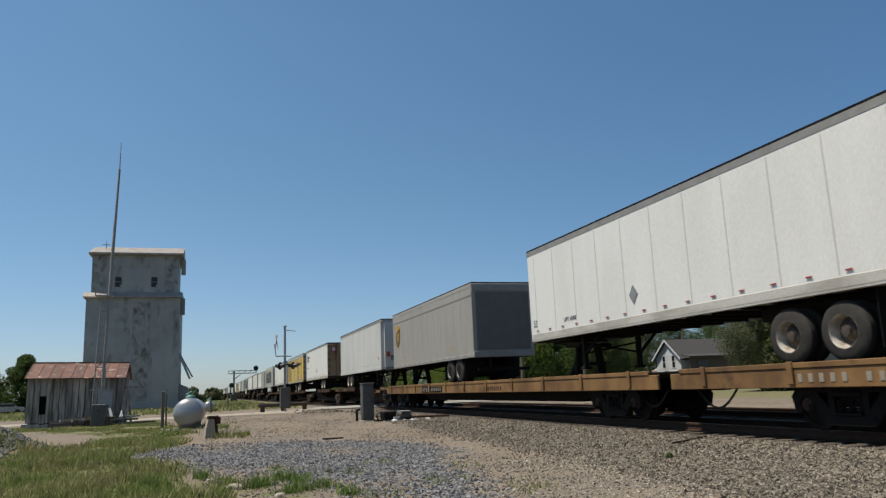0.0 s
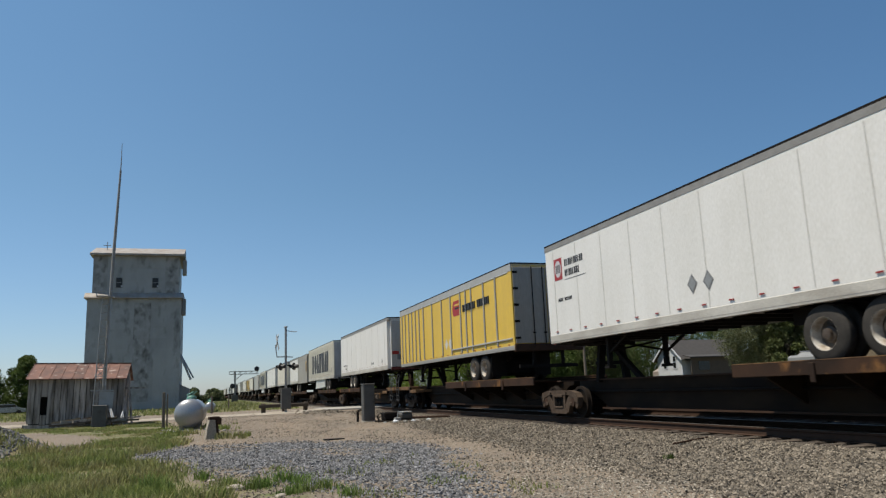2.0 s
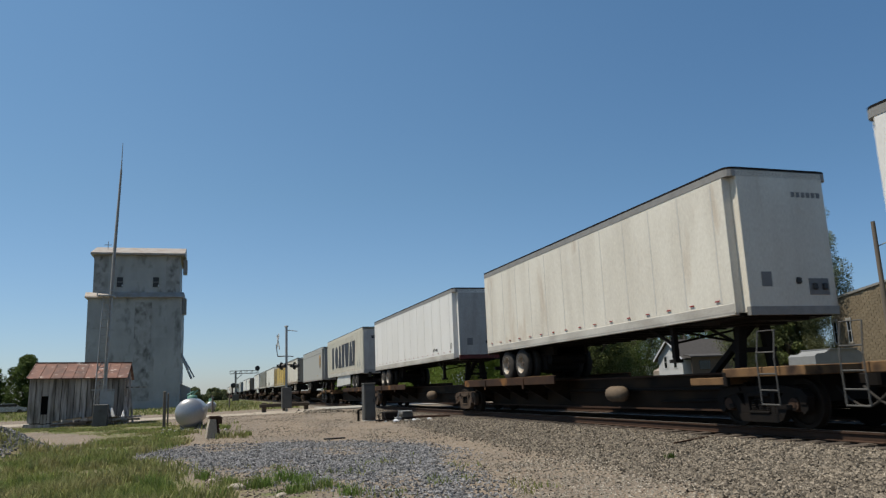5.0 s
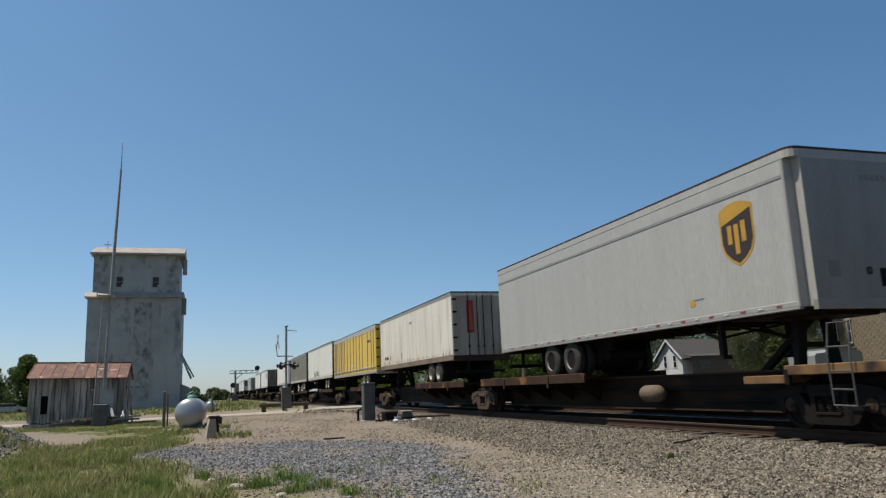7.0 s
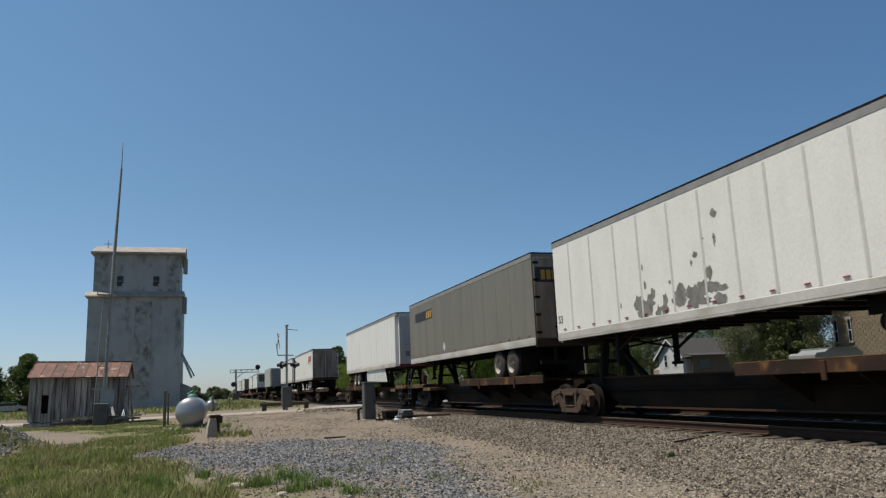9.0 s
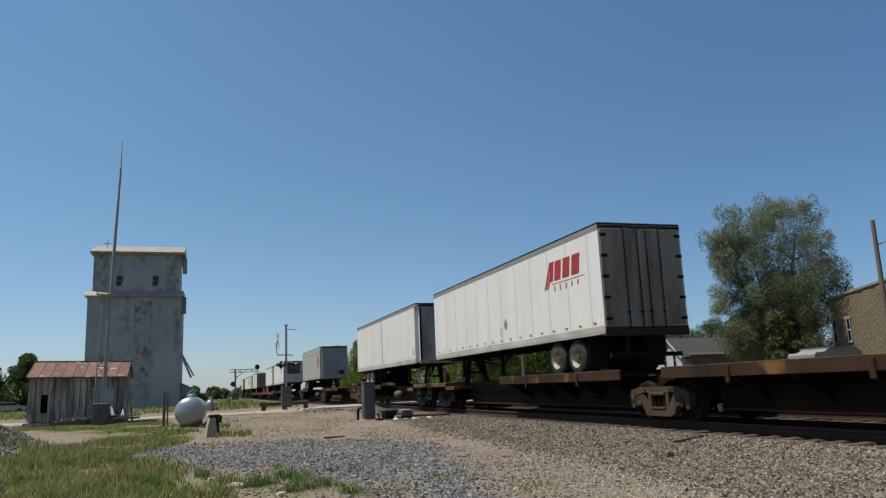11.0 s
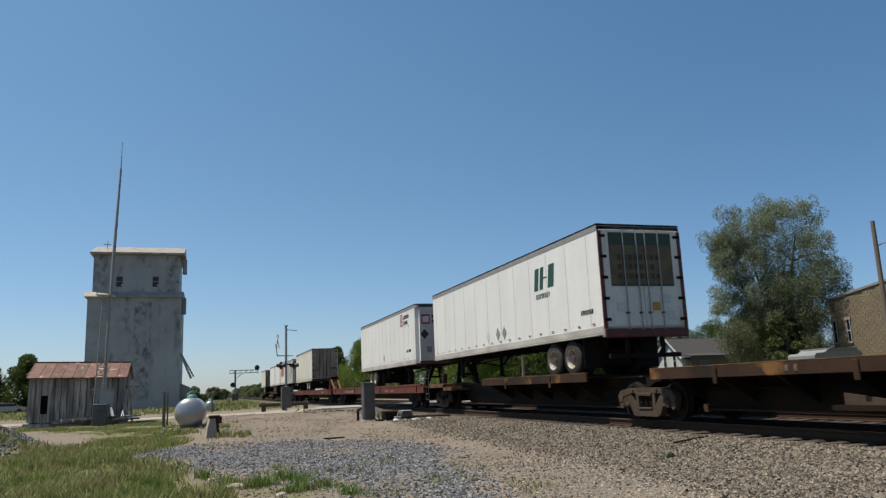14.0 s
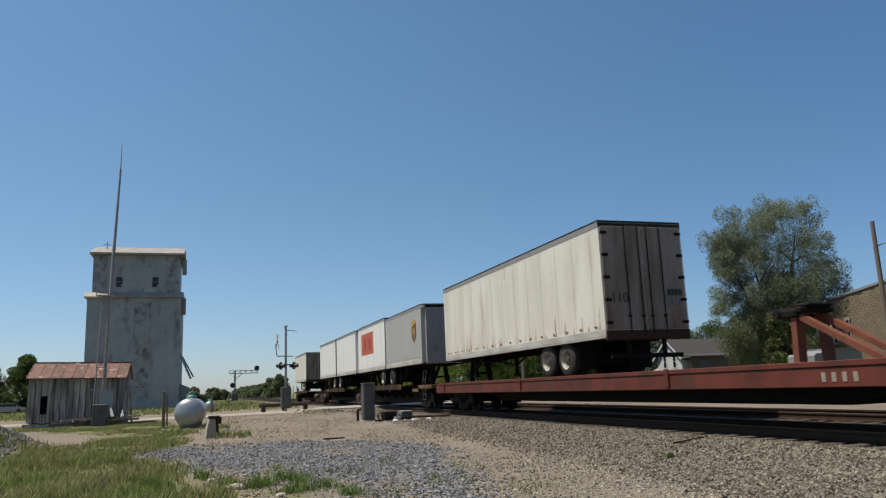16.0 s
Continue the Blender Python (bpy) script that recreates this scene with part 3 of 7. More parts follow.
# ---- loose stones and grass ----
def scatter_stones(name, xs, ys, sizes, mat_, label):
    base = np.array([(1, 0, 0), (-1, 0, 0), (0, 1, 0), (0, -1, 0), (0, 0, 1), (0, 0, -1)], float)
    tri = np.array([(0, 2, 4), (2, 1, 4), (1, 3, 4), (3, 0, 4), (2, 0, 5), (1, 2, 5), (3, 1, 5), (0, 3, 5)])
    n = len(xs)
    jit = base[None] * rng.uniform(0.6, 1.25, (n, 6, 1)) + rng.normal(0, 0.16, (n, 6, 3))
    ang = rng.uniform(0, 6.283, (n, 3))
    c, s = np.cos(ang), np.sin(ang)
    R = np.zeros((n, 3, 3))
    R[:, 0, 0], R[:, 0, 1], R[:, 1, 0], R[:, 1, 1], R[:, 2, 2] = c[:, 0], -s[:, 0], s[:, 0], c[:, 0], 1
    Q = np.zeros((n, 3, 3))
    Q[:, 0, 0], Q[:, 1, 1], Q[:, 1, 2], Q[:, 2, 1], Q[:, 2, 2] = 1, c[:, 1], -s[:, 1], s[:, 1], c[:, 1]
    v = np.einsum("nij,njk,nvk->nvi", R, Q, jit * np.stack([np.ones(n), rng.uniform(0.6, 1, n), rng.uniform(0.45, 0.8, n)], -1)[:, None])
    v = v * sizes[:, None, None] + np.stack([xs, ys, height(xs, ys) + sizes * 0.22], -1)[:, None]
    f = tri[None] + (np.arange(n) * 6)[:, None, None]
    me = cloud(name, v.reshape(-1, 3).tolist(), f.reshape(-1, 3).tolist(), mat_)
    return tagged(put(name, me), label, "gravel", kind="stuff")


def pick(n, x0, x1, y0, y1, weight, thin=1.0):
    """Plan places, denser towards small y, kept by a weight."""
    x = rng.uniform(x0, x1, n)
    u = rng.uniform(0, 1, n)
    y = y0 * (y1 / y0) ** (u ** thin)
    keep = rng.uniform(0, 1, n) < weight(x, y)
    return x[keep], y[keep]


x, y = pick(92000, 4.6, 10.1, 5.5, 60, lambda a, b: cover(a, b)[2])
scatter_stones("ballast_stones", x, y, rng.uniform(0.015, 0.044, len(x)) * (1 + 0.25 * smooth(y, 15, 40)), stone, "loose grey-brown crushed ballast stones beside the track")
x, y = pick(9000, 10.1, 19.5, 6, 40, lambda a, b: cover(a, b)[2])
scatter_stones("ballast_stones", x, y, rng.uniform(0.025, 0.05, len(x)), bed_shade_stone, "crushed ballast stones between the rails, coloured dark for the train's shade")
x, y = pick(52000, -2.2, 5.8, 7.5, 23, lambda a, b: cover(a, b)[1])
scatter_stones("gravel", x, y, rng.uniform(0.012, 0.04, len(x)), blue_stone, "blue-grey crushed gravel spread on the dirt")
x, y = pick(4200, -7.6, -3.2, 20, 25.5, lambda a, b: cover(a, b)[1])
scatter_stones("gravel_pile", x, y, rng.uniform(0.025, 0.06, len(x)), blue_stone, "small dark pile of crushed gravel in the grass")
x, y = pick(60000, 0.0, 8.5, 6.5, 48, lambda a, b: 0.5 * smooth(ripples(a * 0.6 + 5, b * 0.5), -0.6, 0.5) * (1 - cover(a, b)[1]) * (1 - cover(a, b)[2]))
scatter_stones("pebbles", x, y, rng.uniform(0.01, 0.03, len(x)), stone, "pale pebbles scattered on tan dirt")


def scatter_grass(name, x, y, tall, wide, label, mat_=grass_blade):
    n = len(x)
    a = rng.uniform(0, 6.283, n)
    h = tall * rng.uniform(0.35, 1.1, n)
    w = wide * rng.uniform(0.6, 1.3, n)
    lean = rng.normal(0, 0.35, (n, 2)) * h[:, None]
    z = height(x, y) - 0.02
    dx, dy = np.cos(a) * w, np.sin(a) * w
    v = np.stack([np.stack([x - dx, y - dy, z], -1), np.stack([x + dx, y + dy, z], -1),
                  np.stack([x + dx * 0.7 + lean[:, 0] * 0.4, y + dy * 0.7 + lean[:, 1] * 0.4, z + h * 0.6], -1),
                  np.stack([x - dx * 0.7 + lean[:, 0] * 0.4, y - dy * 0.7 + lean[:, 1] * 0.4, z + h * 0.6], -1),
                  np.stack([x + lean[:, 0], y + lean[:, 1], z + h], -1)], 1)
    k = np.arange(n)[:, None] * 5
    f = (k + np.array([[0, 1, 2, 3]])).tolist() + (k + np.array([[3, 2, 4]])).tolist()
    return tagged(put(name, cloud(name, v.reshape(-1, 3).tolist(), f, mat_)), label, "grass", kind="stuff")


patch = lambda a, b: smooth(ripples(a * 0.8 + 3, b * 0.8), -0.45, 0.25)
x, y = pick(230000, -12, 0.4, 9, 44, lambda a, b: cover(a, b)[0] ** 2 * (0.3 + 0.7 * patch(a, b)))
scatter_grass("grass", x, y, (0.10 + 0.16 * patch(x, y)) * (1 - 0.62 * smooth(y, 20, 29)), 0.0042 + 0.00045 * y, "patchy green and straw-coloured rough grass")
x, y = pick(5200, -0.6, 4.6, 9, 15.5, lambda a, b: smooth(ripples(a * 1.9, b * 1.6), 0.12, 0.45))
scatter_grass("weeds", x, y, 0.12, 0.009, "thin weeds growing through gravel")
for a, b, n, tall in ((-0.8, 12.9, 260, 0.3), (-0.62, 12.5, 200, 0.28), (-0.05, 14.0, 120, 0.24), (0.02, 13.7, 60, 0.2), (0.35, 12.9, 90, 0.2), (0.5, 12.8, 50, 0.17), (0.72, 11.9, 200, 0.25), (0.92, 12.2, 150, 0.22),
                      (1.25, 12.8, 160, 0.26), (1.42, 12.4, 110, 0.2), (1.38, 11.2, 170, 0.22), (1.15, 11.0, 150, 0.2), (1.7, 11.3, 120, 0.2), (1.9, 10.4, 130, 0.2), (0.2, 11.2, 140, 0.2), (1.62, 12.9, 60, 0.16)):
    scatter_grass("weed_clump", rng.normal(a, 0.09, n), rng.normal(b, 0.12, n), tall * rng.uniform(0.6, 1.1, n), 0.008, "green weed clump at the gravel's edge", weed_blade)
x, y = pick(15000, 2.6, 8.6, 6, 13, lambda a, b: (0.35 + 0.65 * smooth(a, 2.8, 5.5)) * smooth(ripples(a * 0.8 + 1, b * 0.7), -0.7, 0.4) * (1 - 0.8 * cover(a, b)[1]))
scatter_stones("pale_pebbles", x, y, rng.uniform(0.008, 0.026, len(x)), pale_stone, "pale limestone chips trodden into tan dirt")
x, y = pick(9000, -1.6, 1.4, 22, 34, lambda a, b: smooth(ripples(a * 1.3, b * 1.0), 0.1, 0.5))
scatter_grass("weeds", x, y, 0.22, 0.016, "weeds round the tank footing")
x, y = pick(26000, -60, 7.5, 60, 200, lambda a, b: 0.8 * np.ones_like(a))
scatter_grass("field_grass", x, y, 0.3, 0.06, "rough green grass beyond the crossing road")
cx, cy = rng.normal(7.62, 0.05, 60), rng.normal(11.3, 0.05, 60)
scatter_grass("weeds", cx, cy, np.full(60, 0.13), 0.012, "small dark weed in the ballast", leaf_dark)

# ---- tracks ----
def rail_profile(x):
    p = [(-0.07, -0.17), (0.07, -0.17), (0.07, -0.158), (0.012, -0.145), (0.010, -0.05), (0.036, -0.036), (0.036, -0.004), (0.03, 0.0)]
    return p[:8] + [(-0.03, 0.0), (-0.036, -0.004), (-0.036, -0.036), (-0.010, -0.05), (-0.012, -0.145), (-0.07, -0.158)]


def tie_mesh():
    bm = bmesh.new()
    bx(bm, -1.3, 1.3, -0.115, 0.115, -0.36, -0.178, bevel=0.012)
    for s in (-1, 1):
        bx(bm, s * 0.753 - 0.18, s * 0.753 + 0.18, -0.09, 0.09, -0.179, -0.168)
    return finish("tie", bm, tie_wood)


tie_me = tie_mesh()
for k, (cxx, near_rails) in enumerate(((TRACK, True), (15.6, False))):
    track = thing("track", pose(cxx, 0, 0), ("near" if near_rails else "far") + " railway track with rusty steel rails on weathered wooden ties", "railway track",
                  "parallel tracks", "structure")
    for s in (-1, 1):
        bm = bmesh.new()
        slab(bm, [(s * 0.753 + a, b) for a, b in rail_profile(0)], -60, 900, "Y")
        r = part("rail", bm, rust, track, "rusty rail with a polished head")
        bm = bmesh.new()
        bx(bm, s * 0.753 - 0.031, s * 0.753 + 0.031, -60, 900, 0.0005, 0.003)
        part("rail_head", bm, bare_metal, r)
    for i in range(150):
        if not 46.5 < 4 + i * 0.53 < 53.5:
            put("tie", tie_me, track, pose(rng.uniform(-0.06, 0.06), 4 + i * 0.53, rng.uniform(-0.012, 0.004), 0, 0, rng.uniform(-1, 1)))
    bm = bmesh.new()
    for i in range(150, 700):
        bx(bm, -1.3, 1.3, 4 + i * 0.53 - 0.115, 4 + i * 0.53 + 0.115, -0.36, -0.178)
    tagged(part("distant_ties", bm, tie_wood, track), kind="stuff")

# ---- road over the crossing ----
road = thing("crossing_road", pose(0, 0, 0), "pale concrete and gravel road over the tracks", "road", kind="structure")
for i, (x0, x1) in enumerate(((7.2, 10.45), (10.72, 11.88), (12.16, 14.75), (15.02, 16.18), (16.46, 22))):
    boxpart("crossing_panel", concrete, road, x0, x1, 46.9, 53.2, -0.2, -0.006, bevel=0.01)
# ---- grain elevator ----
def elevator():
    X0, X1, Y0, Y1, zb = -13.63, -3.12, 95.0, 104.5, -0.16
    mid, top = 13.25, 18.6
    t = thing("grain_elevator", pose(X0, Y0, zb), "tall old grain elevator clad in weathered grey metal sheets", "grain elevator")
    W, D = X1 - X0, Y1 - Y0
    boxpart("tower", siding, t, 0.03, W - 0.03, 0.03, D, 0, mid)
    boxpart("headhouse", siding, t, 0.45, W - 0.33, 0.3, D - 0.3, mid, top)
    # cladding sheets on the face towards the track road, each its own plate
    bm = bmesh.new()
    bx(bm, -0.5, 0.5, -0.02, 0.02, -0.5, 0.5)
    sheet = finish("sheet", bm, siding)
    stained = sheet.copy()
    stained.materials[0] = siding_stained
    cols, rows = 7, 11
    for i in range(cols):
        for j in range(rows):
            w, h = W / cols, mid / rows
            put("sheet", sheet, t, Matrix.Translation((w * (i + 0.5), -0.012 + rng.uniform(-0.004, 0.004), h * (j + 0.5))) @ Matrix.Diagonal((w * 0.995, 0.6, h * 0.99, 1)))
    hw = W - 0.78
    for i in range(6):
        for j in range(3):
            w, h = hw / 6, (top - mid - 0.6) / 3
            put("sheet", sheet if 0 < i < 5 else stained, t, Matrix.Translation((0.45 + w * (i + 0.5), 0.288, mid + 0.55 + h * (j + 0.5))) @ Matrix.Diagonal((w * 0.995, 0.6, h * 0.99, 1)))
    for j in range(10):
        for i in range(5):
            put("sheet", sheet, t, Matrix.Translation((W + 0.0, D / 5 * (i + 0.5), mid / 10 * (j + 0.5))) @ pose(0, 0, 0, 0, 0, 90) @ Matrix.Diagonal((D / 5, 0.6, mid / 10, 1)))
    # skirt roof between tower and headhouse, and the low ridge roof with a sagging edge
    bm = bmesh.new()
    slab(bm, [(-0.5, mid + 0.0), (-0.45, mid + 0.14), (0.3, mid + 0.72), (D * 0.5, mid + 0.9), (D - 0.3, mid + 0.72), (D + 0.45, mid + 0.14), (D + 0.5, mid)], -0.3, W + 0.2)
    part("skirt_roof", bm, elev_roof, t, "pale metal skirt roof")
    bm = bmesh.new()
    slab(bm, [(-0.35, top - 0.1), (-0.35, top + 0.12), (D * 0.5, top + 1.7), (D + 0.35, top + 0.12), (D + 0.35, top - 0.1)], 0.1, W + 0.25)
    part("roof", bm, elev_roof, t, "pale metal roof")
    rod_bm = bmesh.new()
    rod(rod_bm, (1.6, D * 0.3, top + 1), (1.6, D * 0.3, top + 2.1), 0.04)
    bx(rod_bm, 1.15, 2.0, D * 0.3 - 0.04, D * 0.3 + 0.04, top + 1.6, top + 1.68)
    part("finial", rod_bm, galv, t)
    for xw in (3.05, 7.12):
        w = solid("window", lambda b: bx(b, xw, xw + 0.68, 0.2, 0.26, mid + 1.35, mid + 2.55), black, t, "broken dark window")
        boxpart("sash", siding, w, xw + 0.0, xw + 0.68, 0.17, 0.21, mid + 1.93, mid + 1.98)
        boxpart("broken_pane", house_white, w, xw + 0.56, xw + 0.68, 0.17, 0.2, mid + 1.42, mid + 1.62)
    # darker patched strip, side boxes and the spout
    boxpart("leg_casing", siding_stained, t, 5.2, 7.1, -0.07, -0.03, 1.0, mid - 0.5, label="black-streaked casing strip")
    boxpart("side_hood", rail_grey, t, W, W + 0.5, 1.2, 2.4, top - 2.2, top - 0.4, bevel=0.05)
    boxpart("side_hood", rail_grey, t, W, W + 0.5, 1.2, 2.4, mid - 1.9, mid + 0.1, bevel=0.05)
    solid("spout", lambda b: (rod(b, (W + 0.05, 0.2, 6.3), (W + 1.3, 0.0, 3.4), 0.13), rod(b, (W + 0.05, 0.2, 6.5), (W + 1.6, 0.3, 3.6), 0.09)), galv, t, "hanging metal loading spout")
    bm = bmesh.new()
    slab(bm, [(W, 0), (W + 1.1, 0), (W + 1.1, 2.4), (W, 2.9)], 1.5, 7.0, "Y")
    part("lean_to", bm, siding, t)


elevator()


# ---- board shed with a rusting roof ----
def shed():
    L, D, eave = 4.30, 3.2, 2.42
    t = thing("shed", pose(-8.33, 41.0, -0.10, 0, 1.4, 0), "leaning shed of weathered grey boards under a rusting red metal roof", "shed")
    n = 15
    for i in range(n):
        w = L / n
        if i == 2:
            continue
        boxpart("board", board, t, i * w + 0.012, (i + 1) * w - 0.012, rng.uniform(-0.015, 0.015), 0.03, 0.12 + rng.uniform(0, 0.12), eave + rng.uniform(-0.02, 0.03))
    boxpart("board", board, t, 2 * L / n, 3 * L / n, 0.0, 0.03, 1.5, eave)
    boxpart("board", board, t, 2 * L / n + 0.01, 3 * L / n - 0.01, 0.0, 0.03, 0.12, 0.62)
    # added near-black sheet stands in for the unlit inside behind the gaps
    boxpart("inner_wall", dark_steel, t, 0.05, L - 0.05, 0.3, 0.35, 0.1, eave)
    for s in (0, L):
        for i in range(9):
            w = D / 9
            if s and i in (2, 5):
                continue
            hgt = eave + 0.68 * (1 - abs((i + 0.5) * w - D / 2) / (D / 2))
            boxpart("board", board, t, s - 0.015, s + 0.015, i * w + 0.02, (i + 1) * w - 0.02, 0.15 + rng.uniform(0, 0.2), hgt)
    boxpart("back_wall", board, t, 0, L, D - 0.03, D, 0.1, eave)
    boxpart("sill_beam", board, t, -0.15, L + 0.05, 0.0, 0.18, -0.02, 0.16)
    for k, side in enumerate((-1, 1)):
        for i in range(9):
            w = (L + 0.22) / 9
            x0 = -0.1 + i * w
            bm = bmesh.new()
            y0, y1 = (-0.28, D / 2) if side < 0 else (D + 0.28, D / 2)
            slab(bm, [(y0, eave - 0.10 + rng.uniform(-0.015, 0.015)), (y0, eave - 0.06), (y1, eave + 0.78), (y1, eave + 0.74)], x0 + 0.004, x0 + w + 0.01)
            bar(bm, (x0, y0, eave - 0.05), (x0, y1, eave + 0.79), 0.035, 0.03)
            part("roof_sheet", bm, red_roof, t, "rusting red metal roof sheet")
    boxpart("ridge_cap", red_roof, t, -0.12, L + 0.14, D / 2 - 0.12, D / 2 + 0.12, eave + 0.75, eave + 0.80)
    solid("leaning_plank", lambda b: (bar(b, (L + 0.25, -0.25, 0.0), (L + 0.02, 0.2, 1.5), 0.16, 0.03), bar(b, (L - 0.35, -0.5, 0.0), (L - 0.75, -0.05, 1.2), 0.2, 0.03),
                                      bar(b, (L + 0.5, -0.1, 0.0), (L + 0.12, 0.4, 2.6), 0.1, 0.04)), board, t)
    boxpart("bracket_arm", board, t, L, L + 1.0, 0.5, 0.56, 1.85, 1.92)


shed()
junk = thing("scrap_wood_pile", pose(-6.0, 40.3, float(height(-6.0, 40.3)) + 0.04), "heap of broken boards and rubble in front of the shed", "scrap wood")
for i in range(26):
    bm = bmesh.new()
    x0, ang, ln = rng.uniform(-1.3, 1.5), rng.uniform(-0.5, 0.5), rng.uniform(0.5, 1.6)
    bar(bm, (x0, rng.uniform(-0.5, 0.2), 0.06 + rng.uniform(0, 0.3)), (x0 + ln * math.cos(ang), rng.uniform(-0.6, 0.3), 0.06 + rng.uniform(0, 0.32)), rng.uniform(0.1, 0.24), 0.09)
    part("plank", bm, (board, concrete, brick, porch_dark)[i % 4], junk)
for x0, w_, h_, dx in ((1.75, 0.2, 0.8, 0.3), (1.95, 0.14, 0.6, -0.1), (2.15, 0.2, 0.5, 0.12), (0.85, 0.14, 0.5, -0.25)):
    bm = bmesh.new()
    bar(bm, (x0, -0.15, -0.05), (x0 - dx, 0.35, h_), 0.04, w_)
    part("pale_panel", bm, house_white, junk, "pale broken panel leaning on the wall")

# ---- lattice antenna tower ----
def antenna():
    t = thing("antenna_tower", pose(-4.96, 39.9, -0.14, 0, 1.6, 0), "slender galvanised lattice tower with a tall whip antenna", "antenna tower")
    foot, head, hz = 0.30, 0.24, 6.35
    legs = [(math.cos(a), math.sin(a)) for a in (math.radians(200), math.radians(320), math.radians(80))]

    def at(i, z):
        r = foot + (head - foot) * z / hz
        return (legs[i][0] * r + 0.0 * z / hz, legs[i][1] * r, z)
    for i in range(3):
        solid("leg", lambda b: rod(b, at(i, 0), at(i, hz), 0.026, 6), galv, t)
    n = 16
    for k in range(n):
        z0, z1 = hz * k / n, hz * (k + 1) / n
        for i in range(3):
            j = (i + 1) % 3
            solid("brace", lambda b: rod(b, at(i, z0), at(j, z1), 0.015, 4), galv, t)
            solid("brace", lambda b: rod(b, at(i, z1), at(j, z1), 0.015, 4), galv, t)
    solid("platform", lambda b: (bx(b, -0.5, 0.3, -0.3, 0.3, hz - 0.05, hz), bx(b, -0.5, 0.3, -0.3, -0.26, hz + 0.22, hz + 0.26), bx(b, -0.5, -0.46, -0.3, -0.26, hz, hz + 0.24)), galv, t)
    m = solid("mast", lambda b: (rod(b, (0.13, 0, 0.0), (0.12, 0, hz + 2.1), 0.09, 10, 0.08), rod(b, (0.12, 0, hz + 2.1), (0.16, 0, hz + 6.6), 0.08, 10, 0.05)), rail_grey, t, "tapered grey mast pole", True)
    solid("whip", lambda b: rod(b, (0.16, 0, hz + 6.6), (0.14, 0, hz + 8.05), 0.028, 6, 0.012), rail_grey, m)
    solid("cabinet", lambda b: bx(b, -0.22, 0.42, -0.8, -0.35, 0.0, 1.02, 0.02), cab_grey, t, "grey equipment cabinet")
    solid("board_panel", lambda b: (bx(b, -0.02, 0.62, -0.34, -0.30, 0.85, 1.65), bx(b, -0.42, 0.62, -0.34, -0.30, 1.68, 1.74)), galv, t)


antenna()

# ---- propane tanks ----
def tank(x, y, r, ln, turn, label):
    z = -0.14 + r + 0.02
    t = thing("propane_tank", pose(x, y, z, 0, 0, turn), label, "propane tank", "propane tanks")
    bm = bmesh.new()
    prof = [(-ln / 2 - r * 0.55 * math.cos(a), r * math.sin(a)) for a in np.linspace(0.02, math.pi / 2, 9)]
    lathe(bm, prof + [(-p, q) for p, q in prof[::-1]], "Y", 32)
    part("shell", bm, tank_silver, t, smooth=True)
    bm = bmesh.new()
    lathe(bm, [(r - 0.06, 0.20), (r + 0.06, 0.20), (r + 0.12, 0.15), (r + 0.14, 0.04)], "Z", 20)
    dome = part("dome", bm, tank_green, t, "pale green valve dome", True)
    solid("lid", lambda b: (bar(b, (-0.2, 0, r + 0.14), (0.05, 0.1, r + 0.28), 0.12, 0.03), bar(b, (0.0, 0, r + 0.14), (0.2, -0.1, r + 0.3), 0.1, 0.03)), tank_green, dome)
    for s in (-1, 1):
        boxpart("saddle", concrete, t, -r * 0.7, r * 0.7, s * ln * 0.3 - 0.12, s * ln * 0.3 + 0.12, -r - 0.08, -r * 0.72, bevel=0.02)


tank(-0.57, 32.5, 0.56, 3.0, -2, "silver propane tank with a pale green valve dome")
tank(0.33, 63.5, 0.39, 2.4, -2, "smaller silver propane tank farther off in the grass")
for (px, py, h, w, lab, mt) in ((-1.6, 33.0, 1.48, 0.16, "two weathered grey posts beside the tank", pole_wood),):
    t = thing("gate_post", pose(px, py, -0.16), lab, "post")
    boxpart("post", mt, t, -0.12, 0.0, -0.08, 0.08, 0, h, bevel=0.015)
    boxpart("post", mt, t, 0.05, 0.11, -0.06, 0.04, 0, h - 0.08, bevel=0.015)
t = thing("bollard", pose(0.17, 25.0, -0.27, 0, 0, 14), "broken tan stone post with a rusty iron bracket", "bollard")
solid("post", lambda b: (slab(b, [(-0.19, -0.05), (0.17, -0.05), (0.12, 0.30), (0.09, 0.62), (-0.07, 0.66), (-0.15, 0.34)], -0.11, 0.11, "Y")), road_gravel, t)
solid("bracket", lambda b: (bar(b, (0.2, -0.03, 0.02), (0.13, -0.03, 0.6), 0.07, 0.1), bx(b, -0.1, 0.24, -0.13, 0.06, 0.6, 0.7, 0.02), bx(b, 0.14, 0.3, -0.1, 0.04, 0.44, 0.66, 0.02)), rust, t)
stones_t = thing("rubble", pose(-0.55, 29.8, -0.22), "pale lumps of broken concrete round the tank footing", "rubble")
for i in range(22):
    bm = bmesh.new()
    bmesh.ops.create_icosphere(bm, subdivisions=1, radius=rng.uniform(0.06, 0.15))
    for v in bm.verts:
        v.co = v.co * rng.uniform(0.7, 1.2)
        v.co.z *= 0.6
    part("lump", bm, concrete, stones_t, m=pose(rng.uniform(-1.0, 1.3), rng.uniform(-1.2, 1.4), rng.uniform(0.03, 0.08)))

